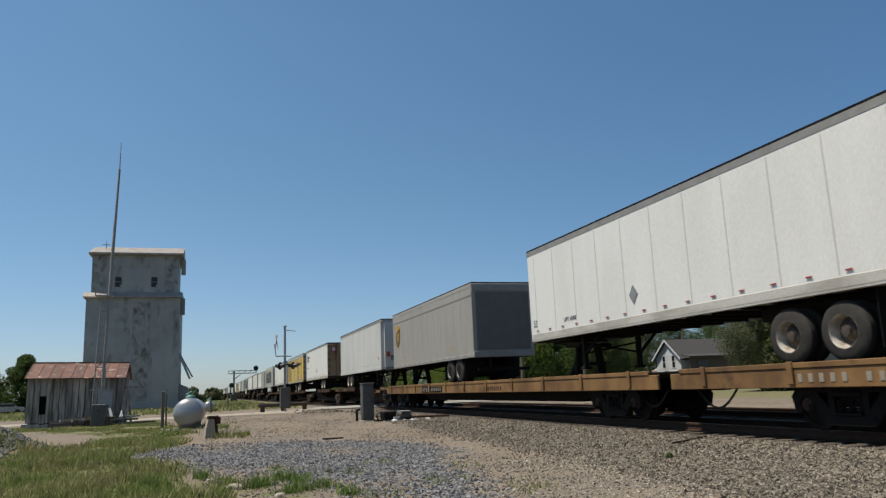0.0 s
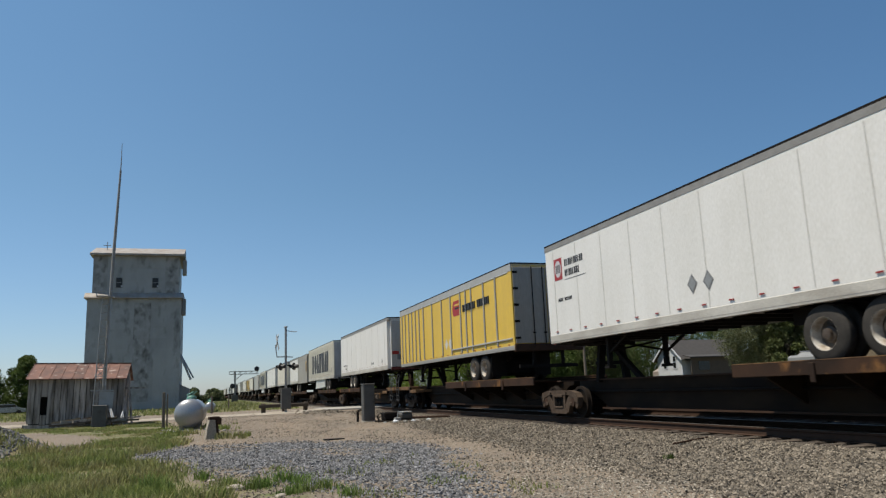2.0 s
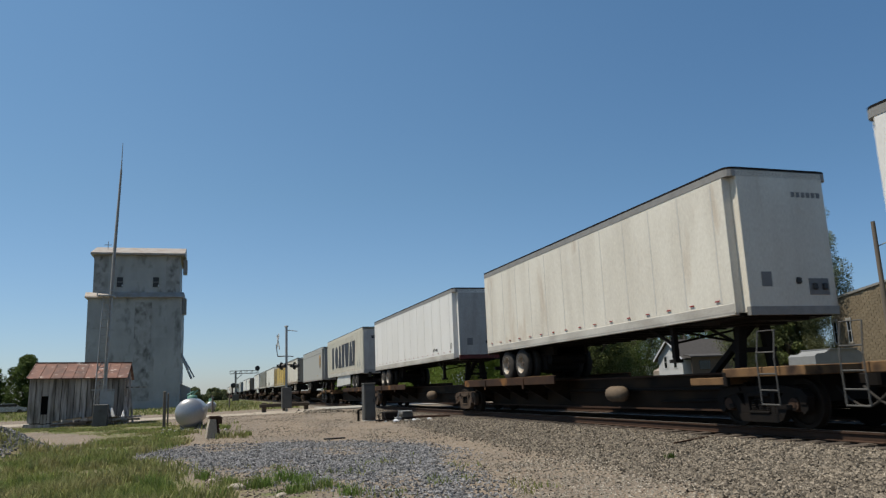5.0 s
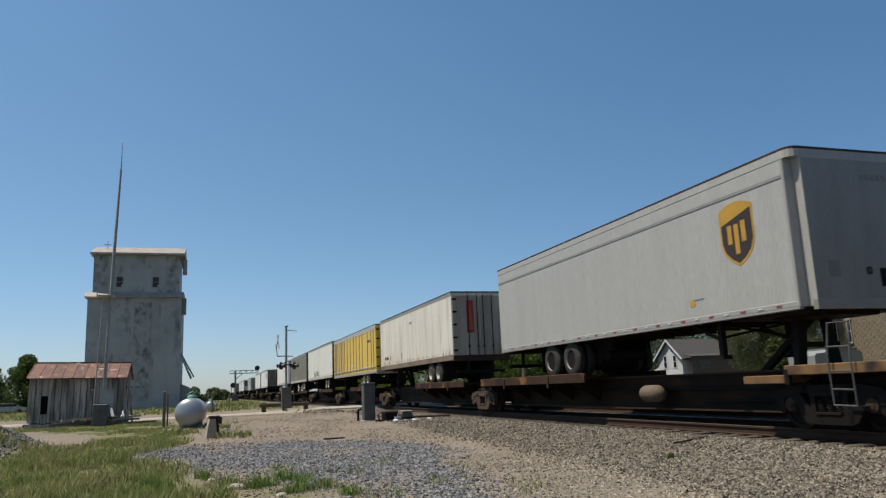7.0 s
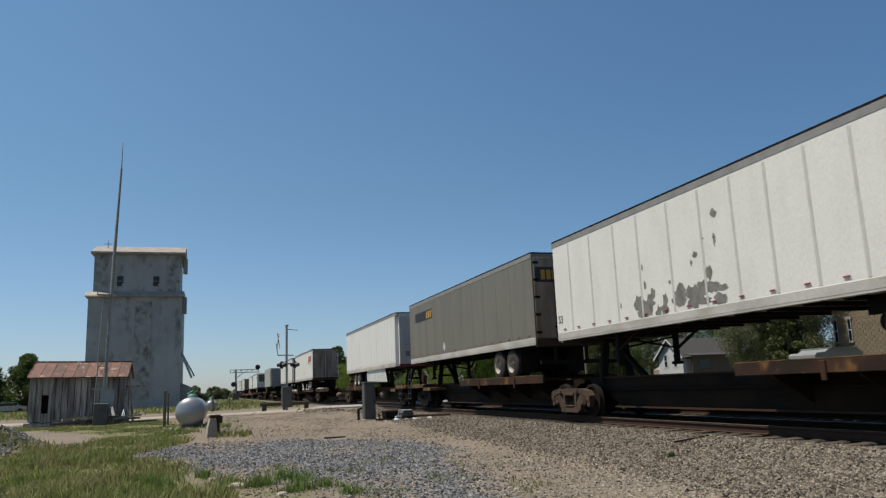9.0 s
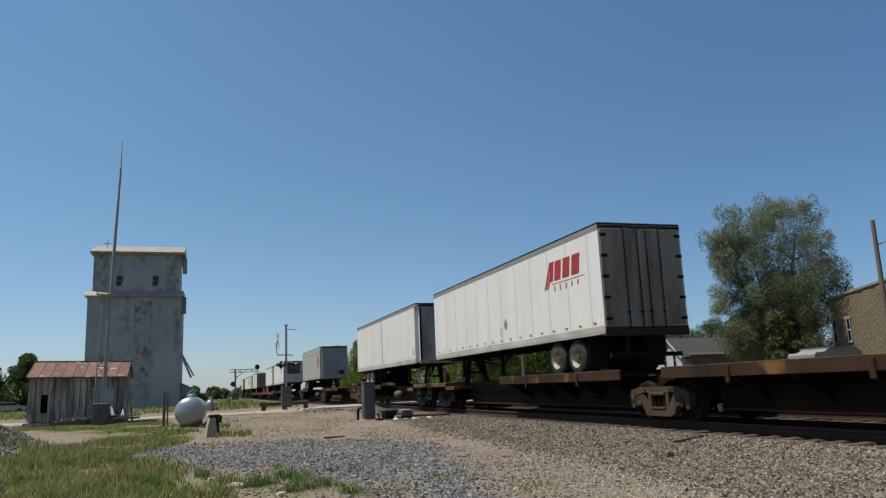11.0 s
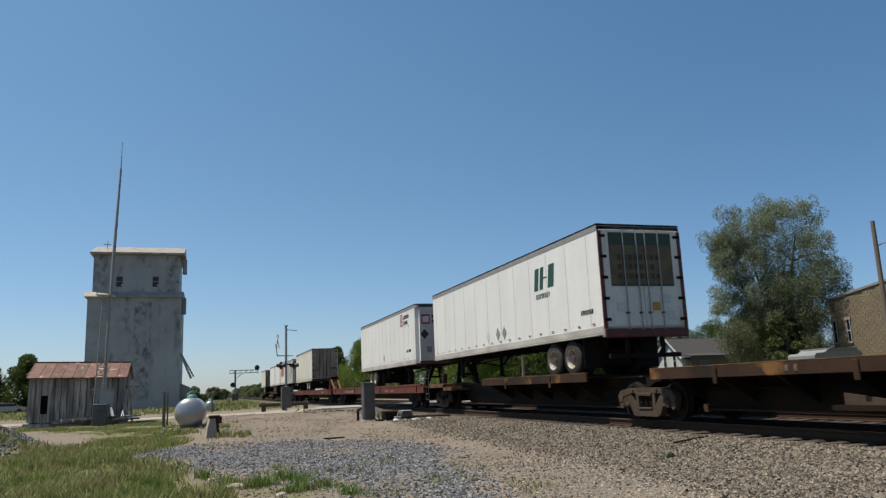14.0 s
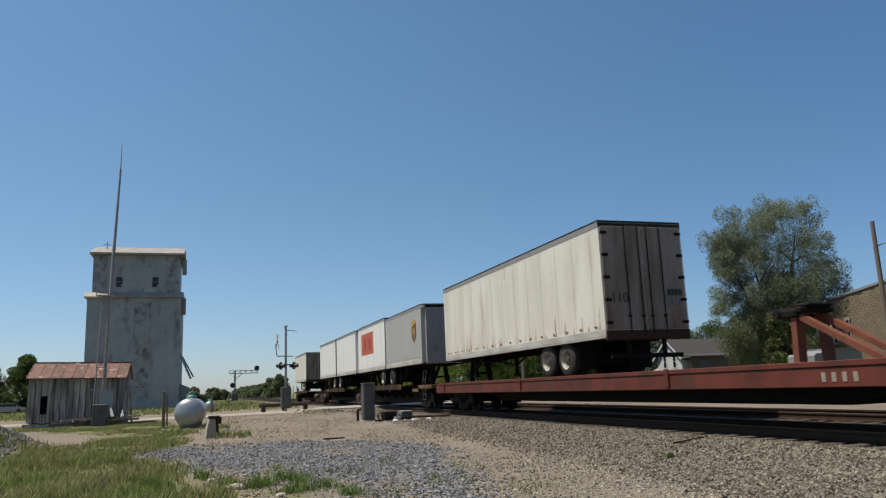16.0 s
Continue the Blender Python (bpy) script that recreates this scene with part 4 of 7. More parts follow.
# ---- signal case, crossing signal, signal bridge ----
t = thing("relay_case", pose(6.31, 30.2, -0.26), "grey metal signal relay case on a foundation", "signal cabinet")
boxpart("case", cab_grey, t, -0.23, 0.23, -0.25, 0.25, 0.1, 1.53, bevel=0.015)
boxpart("lid", cab_grey, t, -0.25, 0.25, -0.27, 0.27, 1.53, 1.58, bevel=0.015)
boxpart("door", cab_grey, t, -0.19, 0.19, -0.272, -0.252, 0.2, 1.45, bevel=0.006)
boxpart("foundation", concrete, t, -0.26, 0.26, -0.28, 0.28, -0.1, 0.1, bevel=0.02)
boxpart("handle", black, t, 0.13, 0.16, -0.295, -0.272, 0.8, 0.95)
solid("conduit", lambda b: (rod(b, (-0.45, -0.1, 0.0), (-0.45, -0.1, 0.5), 0.05), rod(b, (-0.45, -0.1, 0.5), (-0.3, -0.1, 0.55), 0.04)), dark_steel, t)
t = thing("switch_machine", pose(7.65, 29.2, -0.25, 0, 0, 6), "low grimy switch machine with a pale lid beside the track", "switch machine")
boxpart("base", dark_steel, t, -1.25, 0.35, -0.26, 0.26, 0, 0.12, bevel=0.02)
boxpart("gear_case", dark_steel, t, -1.0, -0.4, -0.22, 0.22, 0.12, 0.42, bevel=0.04)
boxpart("motor_case", cab_grey, t, -0.3, 0.2, -0.2, 0.2, 0.12, 0.36, bevel=0.05)
boxpart("lid", galv, t, -0.26, 0.16, -0.22, 0.2, 0.36, 0.42, bevel=0.02, label="pale metal lid")
solid("lock_box", lambda b: (bx(b, -0.62, -0.36, -0.36, -0.22, 0.02, 0.2, 0.02), rod(b, (-0.5, -0.3, 0.2), (-0.44, -0.3, 0.46), 0.02)), galv, t)
solid("operating_rod", lambda b: (rod(b, (0.2, 0, 0.15), (1.9, 0, 0.12), 0.035), rod(b, (0.2, 0.18, 0.17), (1.9, 0.2, 0.14), 0.025)), rust, t)
hose = bmesh.new()
tube(hose, [(-1.2, -0.2, 0.06), (-1.32, -0.3, 0.3), (-1.2, -0.38, 0.42), (-1.05, -0.36, 0.2), (-1.0, -0.34, 0.04)], 0.03)
part("cable", hose, rubber, t)
rag = thing("ballast_rubble", pose(6.95, 28.4, -0.26), "pale broken stones and litter beside the relay case", "rubble")
for k in range(15):
    bm = bmesh.new()
    bmesh.ops.create_icosphere(bm, subdivisions=1, radius=rng.uniform(0.05, 0.13))
    for v in bm.verts:
        v.co = v.co * rng.uniform(0.7, 1.25)
        v.co.z *= 0.6
    part("lump", bm, (concrete, house_white, stone, galv)[k % 4], rag, m=pose(rng.uniform(-0.5, 1.6), rng.uniform(-0.7, 0.6), rng.uniform(0.03, 0.09)))


def crossing_signal():
    t = thing("crossing_signal", pose(4.78, 48.0, -0.08), "railroad crossing signal mast with crossbuck and unlit lamps", "crossing signal")
    solid("mast", lambda b: rod(b, (0, 0, 0), (0, 0, 5.32), 0.075, 10), galv, t, smooth=True)
    boxpart("case", cab_grey, t, -0.3, 0.3, -0.28, 0.28, 0.2, 1.5, bevel=0.02)
    bm = bmesh.new()
    for s in (-1, 1):
        slab(bm, [(-0.62, -0.1), (0.62, -0.1), (0.62, 0.1), (-0.62, 0.1)], -0.012, 0.012, "Y")
    cb = part("crossbuck", bm, marker_white, t, "white crossbuck seen edge-on", m=pose(-0.52, 0.0, 4.36, 0, 48, -84))
    put("crossbuck_arm", cb.data, t, pose(-0.55, -0.012, 4.36, 0, -48, -84))
    solid("crossbuck_bracket", lambda b: (rod(b, (0, 0, 3.45), (-0.55, 0, 3.45), 0.035), rod(b, (-0.55, 0, 3.45), (-0.65, 0, 4.2), 0.03), rod(b, (0, 0, 3.45), (0.45, 0, 3.42), 0.03),
                                          rod(b, (0, 0, 5.1), (0.7, 0, 5.02), 0.025)), galv, t)
    arm = solid("lamp_arm", lambda b: rod(b, (-0.6, 0, 2.9), (0.6, 0, 2.9), 0.04), dark_steel, t)
    for s in (-1, 1):
        bm = bmesh.new()
        lathe(bm, [(-0.03, 0.24), (0.0, 0.24)], "Y", 24, (0, -0.1, 0))
        bk = part("lamp_backing", bm, black, t, "black round lamp backing", m=pose(s * 0.41, 0, 2.83, 0, 0, 52))
        bm = bmesh.new()
        lathe(bm, [(-0.38, 0.12), (-0.14, 0.13), (-0.13, 0.02)], "Y", 16, (0, -0.02, 0))
        part("hood", bm, black, bk)
        bm = bmesh.new()
        lathe(bm, [(0.0, 0.12), (0.28, 0.10)], "Y", 16, (0, -0.1, 0))
        part("housing", bm, black, bk)
    solid("bell", lambda b: lathe(b, [(0, 0.14), (0.06, 0.12), (0.08, 0.02)], "Z", 14, (0, 0, 5.32)), galv, t)
    for x0, x1, yy in ((-1.6, 1.55, 0.9), ):
        g = thing("guard_rail", pose(4.78, 48.0 + yy, -0.08), "weathered timber guard rail on short posts by the crossing", "guard rail", "crossing guard rails")
        boxpart("rail", tie_wood, g, x0, x1, -0.08, 0.08, 0.3, 0.52, bevel=0.03)
        for xx in (x0 + 0.3, 0.0, x1 - 0.2):
            boxpart("post", tie_wood, g, xx - 0.14, xx + 0.14, 0.085, 0.3, -0.1, 0.58, bevel=0.02)


crossing_signal()


def signal_bridge():
    t = thing("signal_mast", pose(5.95, 170, -0.15), "steel cantilever railway signal mast with a lattice arm", "railway signal")
    solid("mast", lambda b: (rod(b, (0, 0, 0), (0, 0, 6.6), 0.2, 8)), rail_grey, t)
    for z in (5.85, 6.45):
        boxpart("chord", rail_grey, t, -1.2, 5.0, -0.08, 0.08, z, z + 0.14)
    for i in range(11):
        solid("web", lambda b: rod(b, (-1.2 + 0.6 * i, 0, 5.9), (-1.2 + 0.6 * (i + i % 2), 0, 6.5), 0.05, 4), rail_grey, t)
    solid("knee_brace", lambda b: (rod(b, (0, 0, 4.6), (1.6, 0, 5.95), 0.07, 6)), rail_grey, t)
    for x_, z_ in ((4.65, 7.0), (-0.5, 3.4)):
        h = solid("signal_head", lambda b: lathe(b, [(-0.25, 0.5), (-0.1, 0.55), (0.05, 0.55), (0.1, 0.1)], "Y", 16, (x_, 0, z_)), black, t, "round black signal head")
        solid("visor", lambda b: lathe(b, [(-0.6, 0.17), (-0.2, 0.18)], "Y", 10, (x_, 0, z_)), black, h)
    boxpart("base_case", cab_grey, t, -0.7, 0.7, -0.5, 0.4, 0, 1.5, bevel=0.03)


signal_bridge()
for (px, py, h) in ((0.4, 58, 1.3), (2.1, 76, 1.4), (-6.2, 66, 1.3)):
    t = thing("fence_post", pose(px, py, -0.18), "thin dark weathered fence post in the grass", "post", "fence posts")
    solid("post", lambda b: rod(b, (0, 0, 0), (0, 0, h), 0.08, 7, 0.065), pole_wood, t)
t = thing("iron_scrap", pose(3.5, 21.6, -0.31), "flat rusty scrap of iron lying on the dirt", "scrap iron")
boxpart("plate", dark_steel, t, -0.3, 0.3, -0.12, 0.12, 0, 0.04, bevel=0.01)
t = thing("iron_bar", pose(8.6, 12.6, -0.24, 0, 0, 24), "thin bent iron bar lying on the ballast", "scrap iron")
solid("bar", lambda b: (rod(b, (0, 0, 0.03), (0.9, 0, 0.05), 0.018, 6), rod(b, (0.9, 0, 0.05), (1.5, 0.12, 0.04), 0.018, 6)), rust, t)
for a, b, r_ in ((0.44, 12.0, 0.13), (0.3, 12.25, 0.06), (1.0, 10.8, 0.09), (0.12, 13.5, 0.06)):
    t = thing("white_rock", pose(a, b, -0.36, 0, 0, 40 * a), "pale lump of limestone among weeds", "rock", "pale rocks")
    bm = bmesh.new()
    bmesh.ops.create_icosphere(bm, subdivisions=2, radius=r_, matrix=Matrix.Diagonal((1.2, 0.8, 0.6, 1)))
    for v in bm.verts:
        v.co *= 1 + 0.16 * math.sin(37 * v.co.x / r_ + 5 * a) * math.cos(3 * v.co.y / r_)
    part("lump", bm, pale_stone, t)

# ---- house behind the tracks ----
def house():
    XH, Y0, W, L, eave, peak = 58.0, 81.5, 5.35, 9.5, 4.1, 6.15
    t = thing("house", pose(XH, Y0, -0.4), "small white gabled house with a grey shingle roof", "house")
    bm = bmesh.new()
    slab(bm, [(0, 0), (W, 0), (W, eave), (W / 2, peak), (0, eave)], 0.06, L, "X")
    part("wall", bm, house_white, t)
    for i in range(26):
        z0 = 0.2 + i * 0.2
        half = W / 2 if z0 < eave - 0.2 else W / 2 * (peak - z0 - 0.2) / (peak - eave)
        if half > 0.15:
            boxpart("clapboard", house_white, t, 0.0, 0.055, W / 2 - half, W / 2 + half, z0, z0 + 0.19)
    for s in (0, 1):
        bm = bmesh.new()
        y0 = -0.55 if s == 0 else W + 0.55
        z0 = eave - 0.5
        slab(bm, [(y0, z0), (y0, z0 + 0.12), (W / 2, peak + 0.22), (W / 2, peak + 0.08)], -0.4, L + 0.4, "X")
        part("roof", bm, shingle, t, "grey shingle roof slope")
    for s in (-1, 1):
        bm = bmesh.new()
        bar(bm, (-0.42, W / 2 + s * (W / 2 + 0.5), eave - 0.42), (-0.42, W / 2, peak + 0.12), 0.05, 0.22)
        part("barge_board", bm, house_white, t)
    for yc in (1.5, 3.6):
        w = boxpart("window", house_white, t, -0.05, -0.01, yc - 0.45, yc + 0.45, 2.6, 4.35, label="white framed sash window")
        for z0, z1 in ((2.72, 3.45), (3.52, 4.22)):
            boxpart("pane", glass, w, -0.065, -0.051, yc - 0.28, yc + 0.28, z0, z1)
    # lean-to porch on the shaded side
    bm = bmesh.new()
    slab(bm, [(-2.0, 3.85), (-2.0, 4.0), (-0.4, 4.3), (-0.4, 4.15)], -0.1, L + 1.8, "X")
    part("porch_roof", bm, shingle, t, "grey porch roof")
    boxpart("porch_wall", porch_dark, t, 0.3, L + 1.6, -1.5, -1.4, 0, 3.9)
    boxpart("porch_window", glass, t, 1.4, 3.0, -1.55, -1.51, 2.3, 3.4)
    bm = bmesh.new()
    slab(bm, [(0.4, 2.4), (2.6, 3.4), (2.6, 0), (0.4, 0)], W + 0.1, W + 2.0, "Y")
    part("side_shed", bm, elev_roof, t)


house()

# ---- brick building, yard lamp pole and a covered vehicle ----
def brick_building():
    X0, YA, YB, L = 40.0, 4.0, 39.3, 12.0
    t = thing("brick_building", pose(X0, 0, -0.4), "long tan brick building with a stepped sloping parapet", "building")
    slope = lambda y: 6.06 + (YB - y) * 0.14
    bm = bmesh.new()
    slab(bm, [(YA, 0), (YB, 0), (YB, slope(YB)), (YA, slope(YA))], 0.03, L, "X")
    part("wall", bm, mortar, t)
    bm = bmesh.new()
    bx(bm, -0.012, 0.03, -0.19, 0.19, -0.082, 0.082)
    bk = finish("brick", bm, brick)
    count, rest_v = 0, []
    y_hi, row = YB, 0
    z = 1.6
    while z < slope(31) - 0.1:
        yy = YB - 0.2 - (row % 2) * 0.2
        while yy > 27:
            if z < slope(yy) - 0.15:
                if count < 300 and yy > 31.5:
                    put("brick", bk, t, pose(rng.uniform(-0.006, 0.006), yy, z))
                    count += 1
                else:
                    rest_v.extend((a_, yy + b_ * 0.19, z + c_ * 0.082) for a_ in (-0.012, 0.03) for b_ in (-1, 1) for c_ in (-1, 1))
            yy -= 0.4
        z += 0.18
        row += 1
    box_f = ((0, 1, 3, 2), (4, 6, 7, 5), (0, 4, 5, 1), (2, 3, 7, 6), (0, 2, 6, 4), (1, 5, 7, 3))
    tagged(put("brick_courses", cloud("brick_courses", rest_v, [tuple(k * 8 + q for q in f) for k in range(len(rest_v) // 8) for f in box_f], brick), t), kind="stuff")
    bm = bmesh.new()
    slab(bm, [(YA, slope(YA)), (YB + 0.1, slope(YB)), (YB + 0.1, slope(YB) + 0.14), (YA, slope(YA) + 0.14)], -0.08, 0.5, "X")
    part("coping", bm, rail_grey, t, "dark parapet coping")
    for yc in (39.0, 37.88):
        w = boxpart("window", glass, t, -0.05, -0.03, yc - 0.14, yc + 0.14, 3.25, 4.65, label="narrow dark window")
        boxpart("lintel", concrete, w, -0.09, -0.02, yc - 0.22, yc + 0.22, 4.65, 4.82)
        boxpart("sill", concrete, w, -0.1, -0.02, yc - 0.2, yc + 0.2, 3.13, 3.25)
        boxpart("mullion", house_white, w, -0.07, -0.045, yc - 0.14, yc + 0.14, 3.93, 3.98)
        for s in (-1, 1):
            boxpart("jamb", house_white, w, -0.08, -0.045, yc + s * 0.14, yc + s * 0.115, 3.25, 4.65)


brick_building()
t = thing("utility_pole", pose(33.15, 29.0, -0.4), "weathered wooden utility pole with a yard lamp", "utility pole", "utility poles")
solid("pole", lambda b: rod(b, (0, 0, 0), (0, 0, 9.05), 0.145, 10, 0.105), pole_wood, t, smooth=True)
lamp = solid("lamp_arm", lambda b: rod(b, (0, 0, 7.7), (0.9, -0.5, 8.1), 0.03), galv, t)
solid("lamp_head", lambda b: lathe(b, [(-0.12, 0.12), (0.0, 0.2), (0.12, 0.1)], "Z", 14, (0.95, -0.53, 8.05)), galv, t, "round galvanised yard lamp")
for px, py, h in ((67.6, 94.0, 10.6), (37.9, 70.0, 8.4), (26.4, 60.0, 6.2)):
    t = thing("utility_pole", pose(px, py, -0.4), "weathered wooden utility pole with a crossarm", "utility pole", "utility poles")
    solid("pole", lambda b: rod(b, (0, 0, 0), (0, 0, h), 0.16, 8, 0.11), pole_wood, t, smooth=True)
    boxpart("crossarm", pole_wood, t, -1.0, 1.0, -0.06, 0.06, h - 0.6, h - 0.48)
    for s in (-0.9, -0.4, 0.4, 0.9):
        solid("insulator", lambda b: rod(b, (s, 0, h - 0.48), (s, 0, h - 0.3), 0.05, 6), galv, t)
t = thing("covered_trailer", pose(32.1, 34.0, -0.4), "grey covered trailer with a pale flat top, parked by the building", "trailer")
bm = bmesh.new()
slab(bm, [(0, 0.7), (0, 2.3), (0.15, 2.42), (0.7, 2.45), (1.0, 2.6), (2.9, 2.66), (3.4, 2.4), (3.4, 0.7)], -1.0, 1.0, "Y")
part("body", bm, soft_cloth, t, m=pose(0, 0, 0, 0, 0, 0))
boxpart("lid", soft_cloth, t, 1.0, 3.0, -1.1, 1.1, 2.62, 2.68)
boxpart("rim", dark_steel, t, -0.04, 3.45, -1.04, 1.04, 1.0, 1.1)
for s in (1.2, 2.3):
    solid("wheel", lambda b: lathe(b, [(-1.05, 0.2), (-1.05, 0.34), (-0.82, 0.34), (-0.82, 0.2)], "Y", 18, (s, 0, 0.34)), rubber, t)
# car parked far off beside the shed
t = thing("parked_car", pose(-25.4, 114.0, -0.18, 0, 0, 12), "small silver car parked far off under trees", "car")
bm = bmesh.new()
slab(bm, [(-2.1, 0.3), (2.1, 0.3), (2.15, 0.8), (1.3, 0.95), (0.75, 1.4), (-0.9, 1.42), (-1.7, 0.98), (-2.15, 0.85)], -0.85, 0.85, "Y")
part("body", bm, car_silver, t)
boxpart("glass", glass, t, -1.3, 0.95, -0.87, -0.855, 0.98, 1.32)
for s in (-1.3, 1.3):
    solid("wheel", lambda b: lathe(b, [(-0.88, 0.1), (-0.88, 0.31), (-0.68, 0.31), (-0.68, 0.1)], "Y", 16, (s, 0, 0.31)), rubber, t)


# ---- trees ----
def tree(x, y, tall, wide, mat_, label, name="tree", turn=0.0, low_mat=None, leaves=5200, leaf=0.22, low=0.12, blobs=26, lean=0.0, seed=1, group="trees", lobes=None):
    r = np.random.default_rng(seed)
    t = thing(name, pose(x, y, -0.4, 0, 0, turn), label, "tree", group)
    bm = bmesh.new()
    fork = tall * r.uniform(0.16, 0.26)
    rod(bm, (0, 0, 0), (lean * 0.2, 0, fork), wide * 0.045, 9, wide * 0.034)
    tips = []
    for i in range(8):
        a = i * 2.4 + r.uniform(-0.4, 0.4)
        rr = wide * r.uniform(0.12, 0.34)
        p1 = (lean * 0.4 + math.cos(a) * rr * 0.5, math.sin(a) * rr * 0.5, fork + (tall - fork) * r.uniform(0.2, 0.42))
        p2 = (lean + math.cos(a) * rr, math.sin(a) * rr, fork + (tall - fork) * r.uniform(0.45, 0.75))
        rod(bm, (lean * 0.2, 0, fork * 0.9), p1, wide * 0.019, 6, wide * 0.012)
        rod(bm, p1, p2, wide * 0.012, 5, wide * 0.004)
        for k in range(3):
            b2 = r.uniform(0, 6.28)
            q = Vector(p1).lerp(Vector(p2), r.uniform(0.1, 0.8))
            e = q + Vector((math.cos(b2), math.sin(b2), r.uniform(0.0, 0.9))) * wide * r.uniform(0.1, 0.2)
            rod(bm, q, e, wide * 0.007, 4, wide * 0.002)
            tips.append(e)
    part("trunk", bm, bark, t, "grey-brown trunk and limbs")
    cen = []
    for i in range(blobs):
        u = (i + 0.5) / blobs
        z = tall * (low + (0.96 - low) * u)
        prof = math.sin(math.pi * min(max((u * 0.86 + 0.14), 0), 1) ** 0.8) ** 0.6
        a = i * 2.399 + r.uniform(-0.5, 0.5)
        d = wide * 0.5 * prof * r.uniform(0.25, 0.88)
        q = wide * r.uniform(0.11, 0.2) * (1 - 0.3 * u)
        cen.append((lean * u + math.cos(a) * d, math.sin(a) * d, z - q * u * r.uniform(0.3, 1.1), q))
    if lobes:           # each large lobe breaks up into smaller sprays
        cen = [(x_ + r.uniform(-0.9, 0.9) * q_, y_ + r.uniform(-0.9, 0.9) * q_, z_ + r.uniform(-1.05, 0.75) * q_, q_ * r.uniform(0.28, 0.62)) for x_, y_, z_, q_ in lobes for k in range(17)]
        blobs = len(cen)
    cen = np.array(cen)
    share = cen[:, 3] ** (2.3 if lobes else 0.0)
    which = r.choice(blobs, leaves, p=share / share.sum())
    d = r.normal(0, 1, (leaves, 3))
    d /= np.linalg.norm(d, axis=1)[:, None]
    rad = cen[which, 3] * r.uniform(0.45, 1.15, leaves) ** 0.6
    p = cen[which, :3] + d * rad[:, None] * np.array([1, 1, 1.15 if lobes else 0.85])
    p[:, 2] = np.maximum(p[:, 2], tall * low * 0.55 + r.uniform(0, 0.4, leaves))
    n = r.normal(0, 1, (leaves, 3)) + np.array([0, 0, 0.6])
    n /= np.linalg.norm(n, axis=1)[:, None]
    u1 = np.cross(n, r.normal(0, 1, (leaves, 3)))
    u1 /= np.linalg.norm(u1, axis=1)[:, None]
    u2 = np.cross(n, u1)
    s = leaf * r.uniform(0.5, 1.2, leaves)[:, None]
    v = np.stack([p - u1 * s, p - u2 * s * 0.5, p + u1 * s, p + u2 * s * 0.5], 1)
    f = (np.arange(leaves)[:, None] * 4 + np.arange(4)[None]).tolist()
    # lower leaves take a second, darker olive colour
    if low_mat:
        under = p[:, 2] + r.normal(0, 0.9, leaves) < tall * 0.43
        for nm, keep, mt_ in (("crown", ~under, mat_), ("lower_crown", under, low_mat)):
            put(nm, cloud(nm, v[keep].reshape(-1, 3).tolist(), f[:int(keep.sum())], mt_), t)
    else:
        put("crown", cloud("crown", v.reshape(-1, 3).tolist(), f, mat_), t)
    return t


LOBES = ((0.6, 12.7, 1.2), (1.7, 12.9, 1.0), (3.4, 12.3, 1.0), (-0.6, 12.9, 0.8), (-2.8, 12.3, 1.0), (-1.7, 11.8, 1.0), (-4.2, 10.8, 1.0), (-3.4, 10.0, 1.2), (-2.3, 10.6, 1.4), (-0.2, 10.8, 1.6),
         (2.1, 10.7, 1.4), (3.2, 9.8, 1.1), (4.1, 8.7, 1.0), (3.6, 7.8, 1.3), (4.7, 7.2, 0.6), (-1.7, 8.3, 1.8), (0.0, 8.1, 1.8), (1.7, 8.1, 1.5), (-3.4, 8.3, 0.8), (-3.8, 7.0, 1.1), (-4.4, 6.4, 0.7),
         (-2.3, 6.3, 1.5), (-0.4, 6.1, 1.7), (1.5, 6.1, 1.7), (3.0, 6.1, 1.3), (-3.3, 4.9, 1.5), (-3.7, 4.4, 0.8), (-3.9, 9.2, 1.0), (-3.0, 11.2, 1.1), (-1.3, 4.2, 1.9), (0.9, 4.2, 1.9), (2.8, 4.2, 1.5), (-2.4, 2.8, 1.5), (-0.9, 2.4, 1.9))
LOBES += ((1.2, 2.4, 1.9), (3.0, 2.6, 1.6))
tree(38.2, 42.0, 13.6, 9.6, leaf_silver, "large open tree with silvery green spring leaves", leaves=260000, leaf=0.058, low=0.1, seed=3, turn=-42.3, low_mat=leaf_lower,
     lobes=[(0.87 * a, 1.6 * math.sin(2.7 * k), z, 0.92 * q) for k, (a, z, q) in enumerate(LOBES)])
tree(36.9, 40.6, 5.6, 3.8, leaf_olive, "olive green undergrowth tree at the foot of a large tree", leaves=9000, leaf=0.13, low=0.02, blobs=26, seed=4)
tree(40.0, 43.2, 6.2, 5.0, leaf_olive, "dark shrubby tree beside the brick building", leaves=8000, leaf=0.13, low=0.02, blobs=24, seed=14)
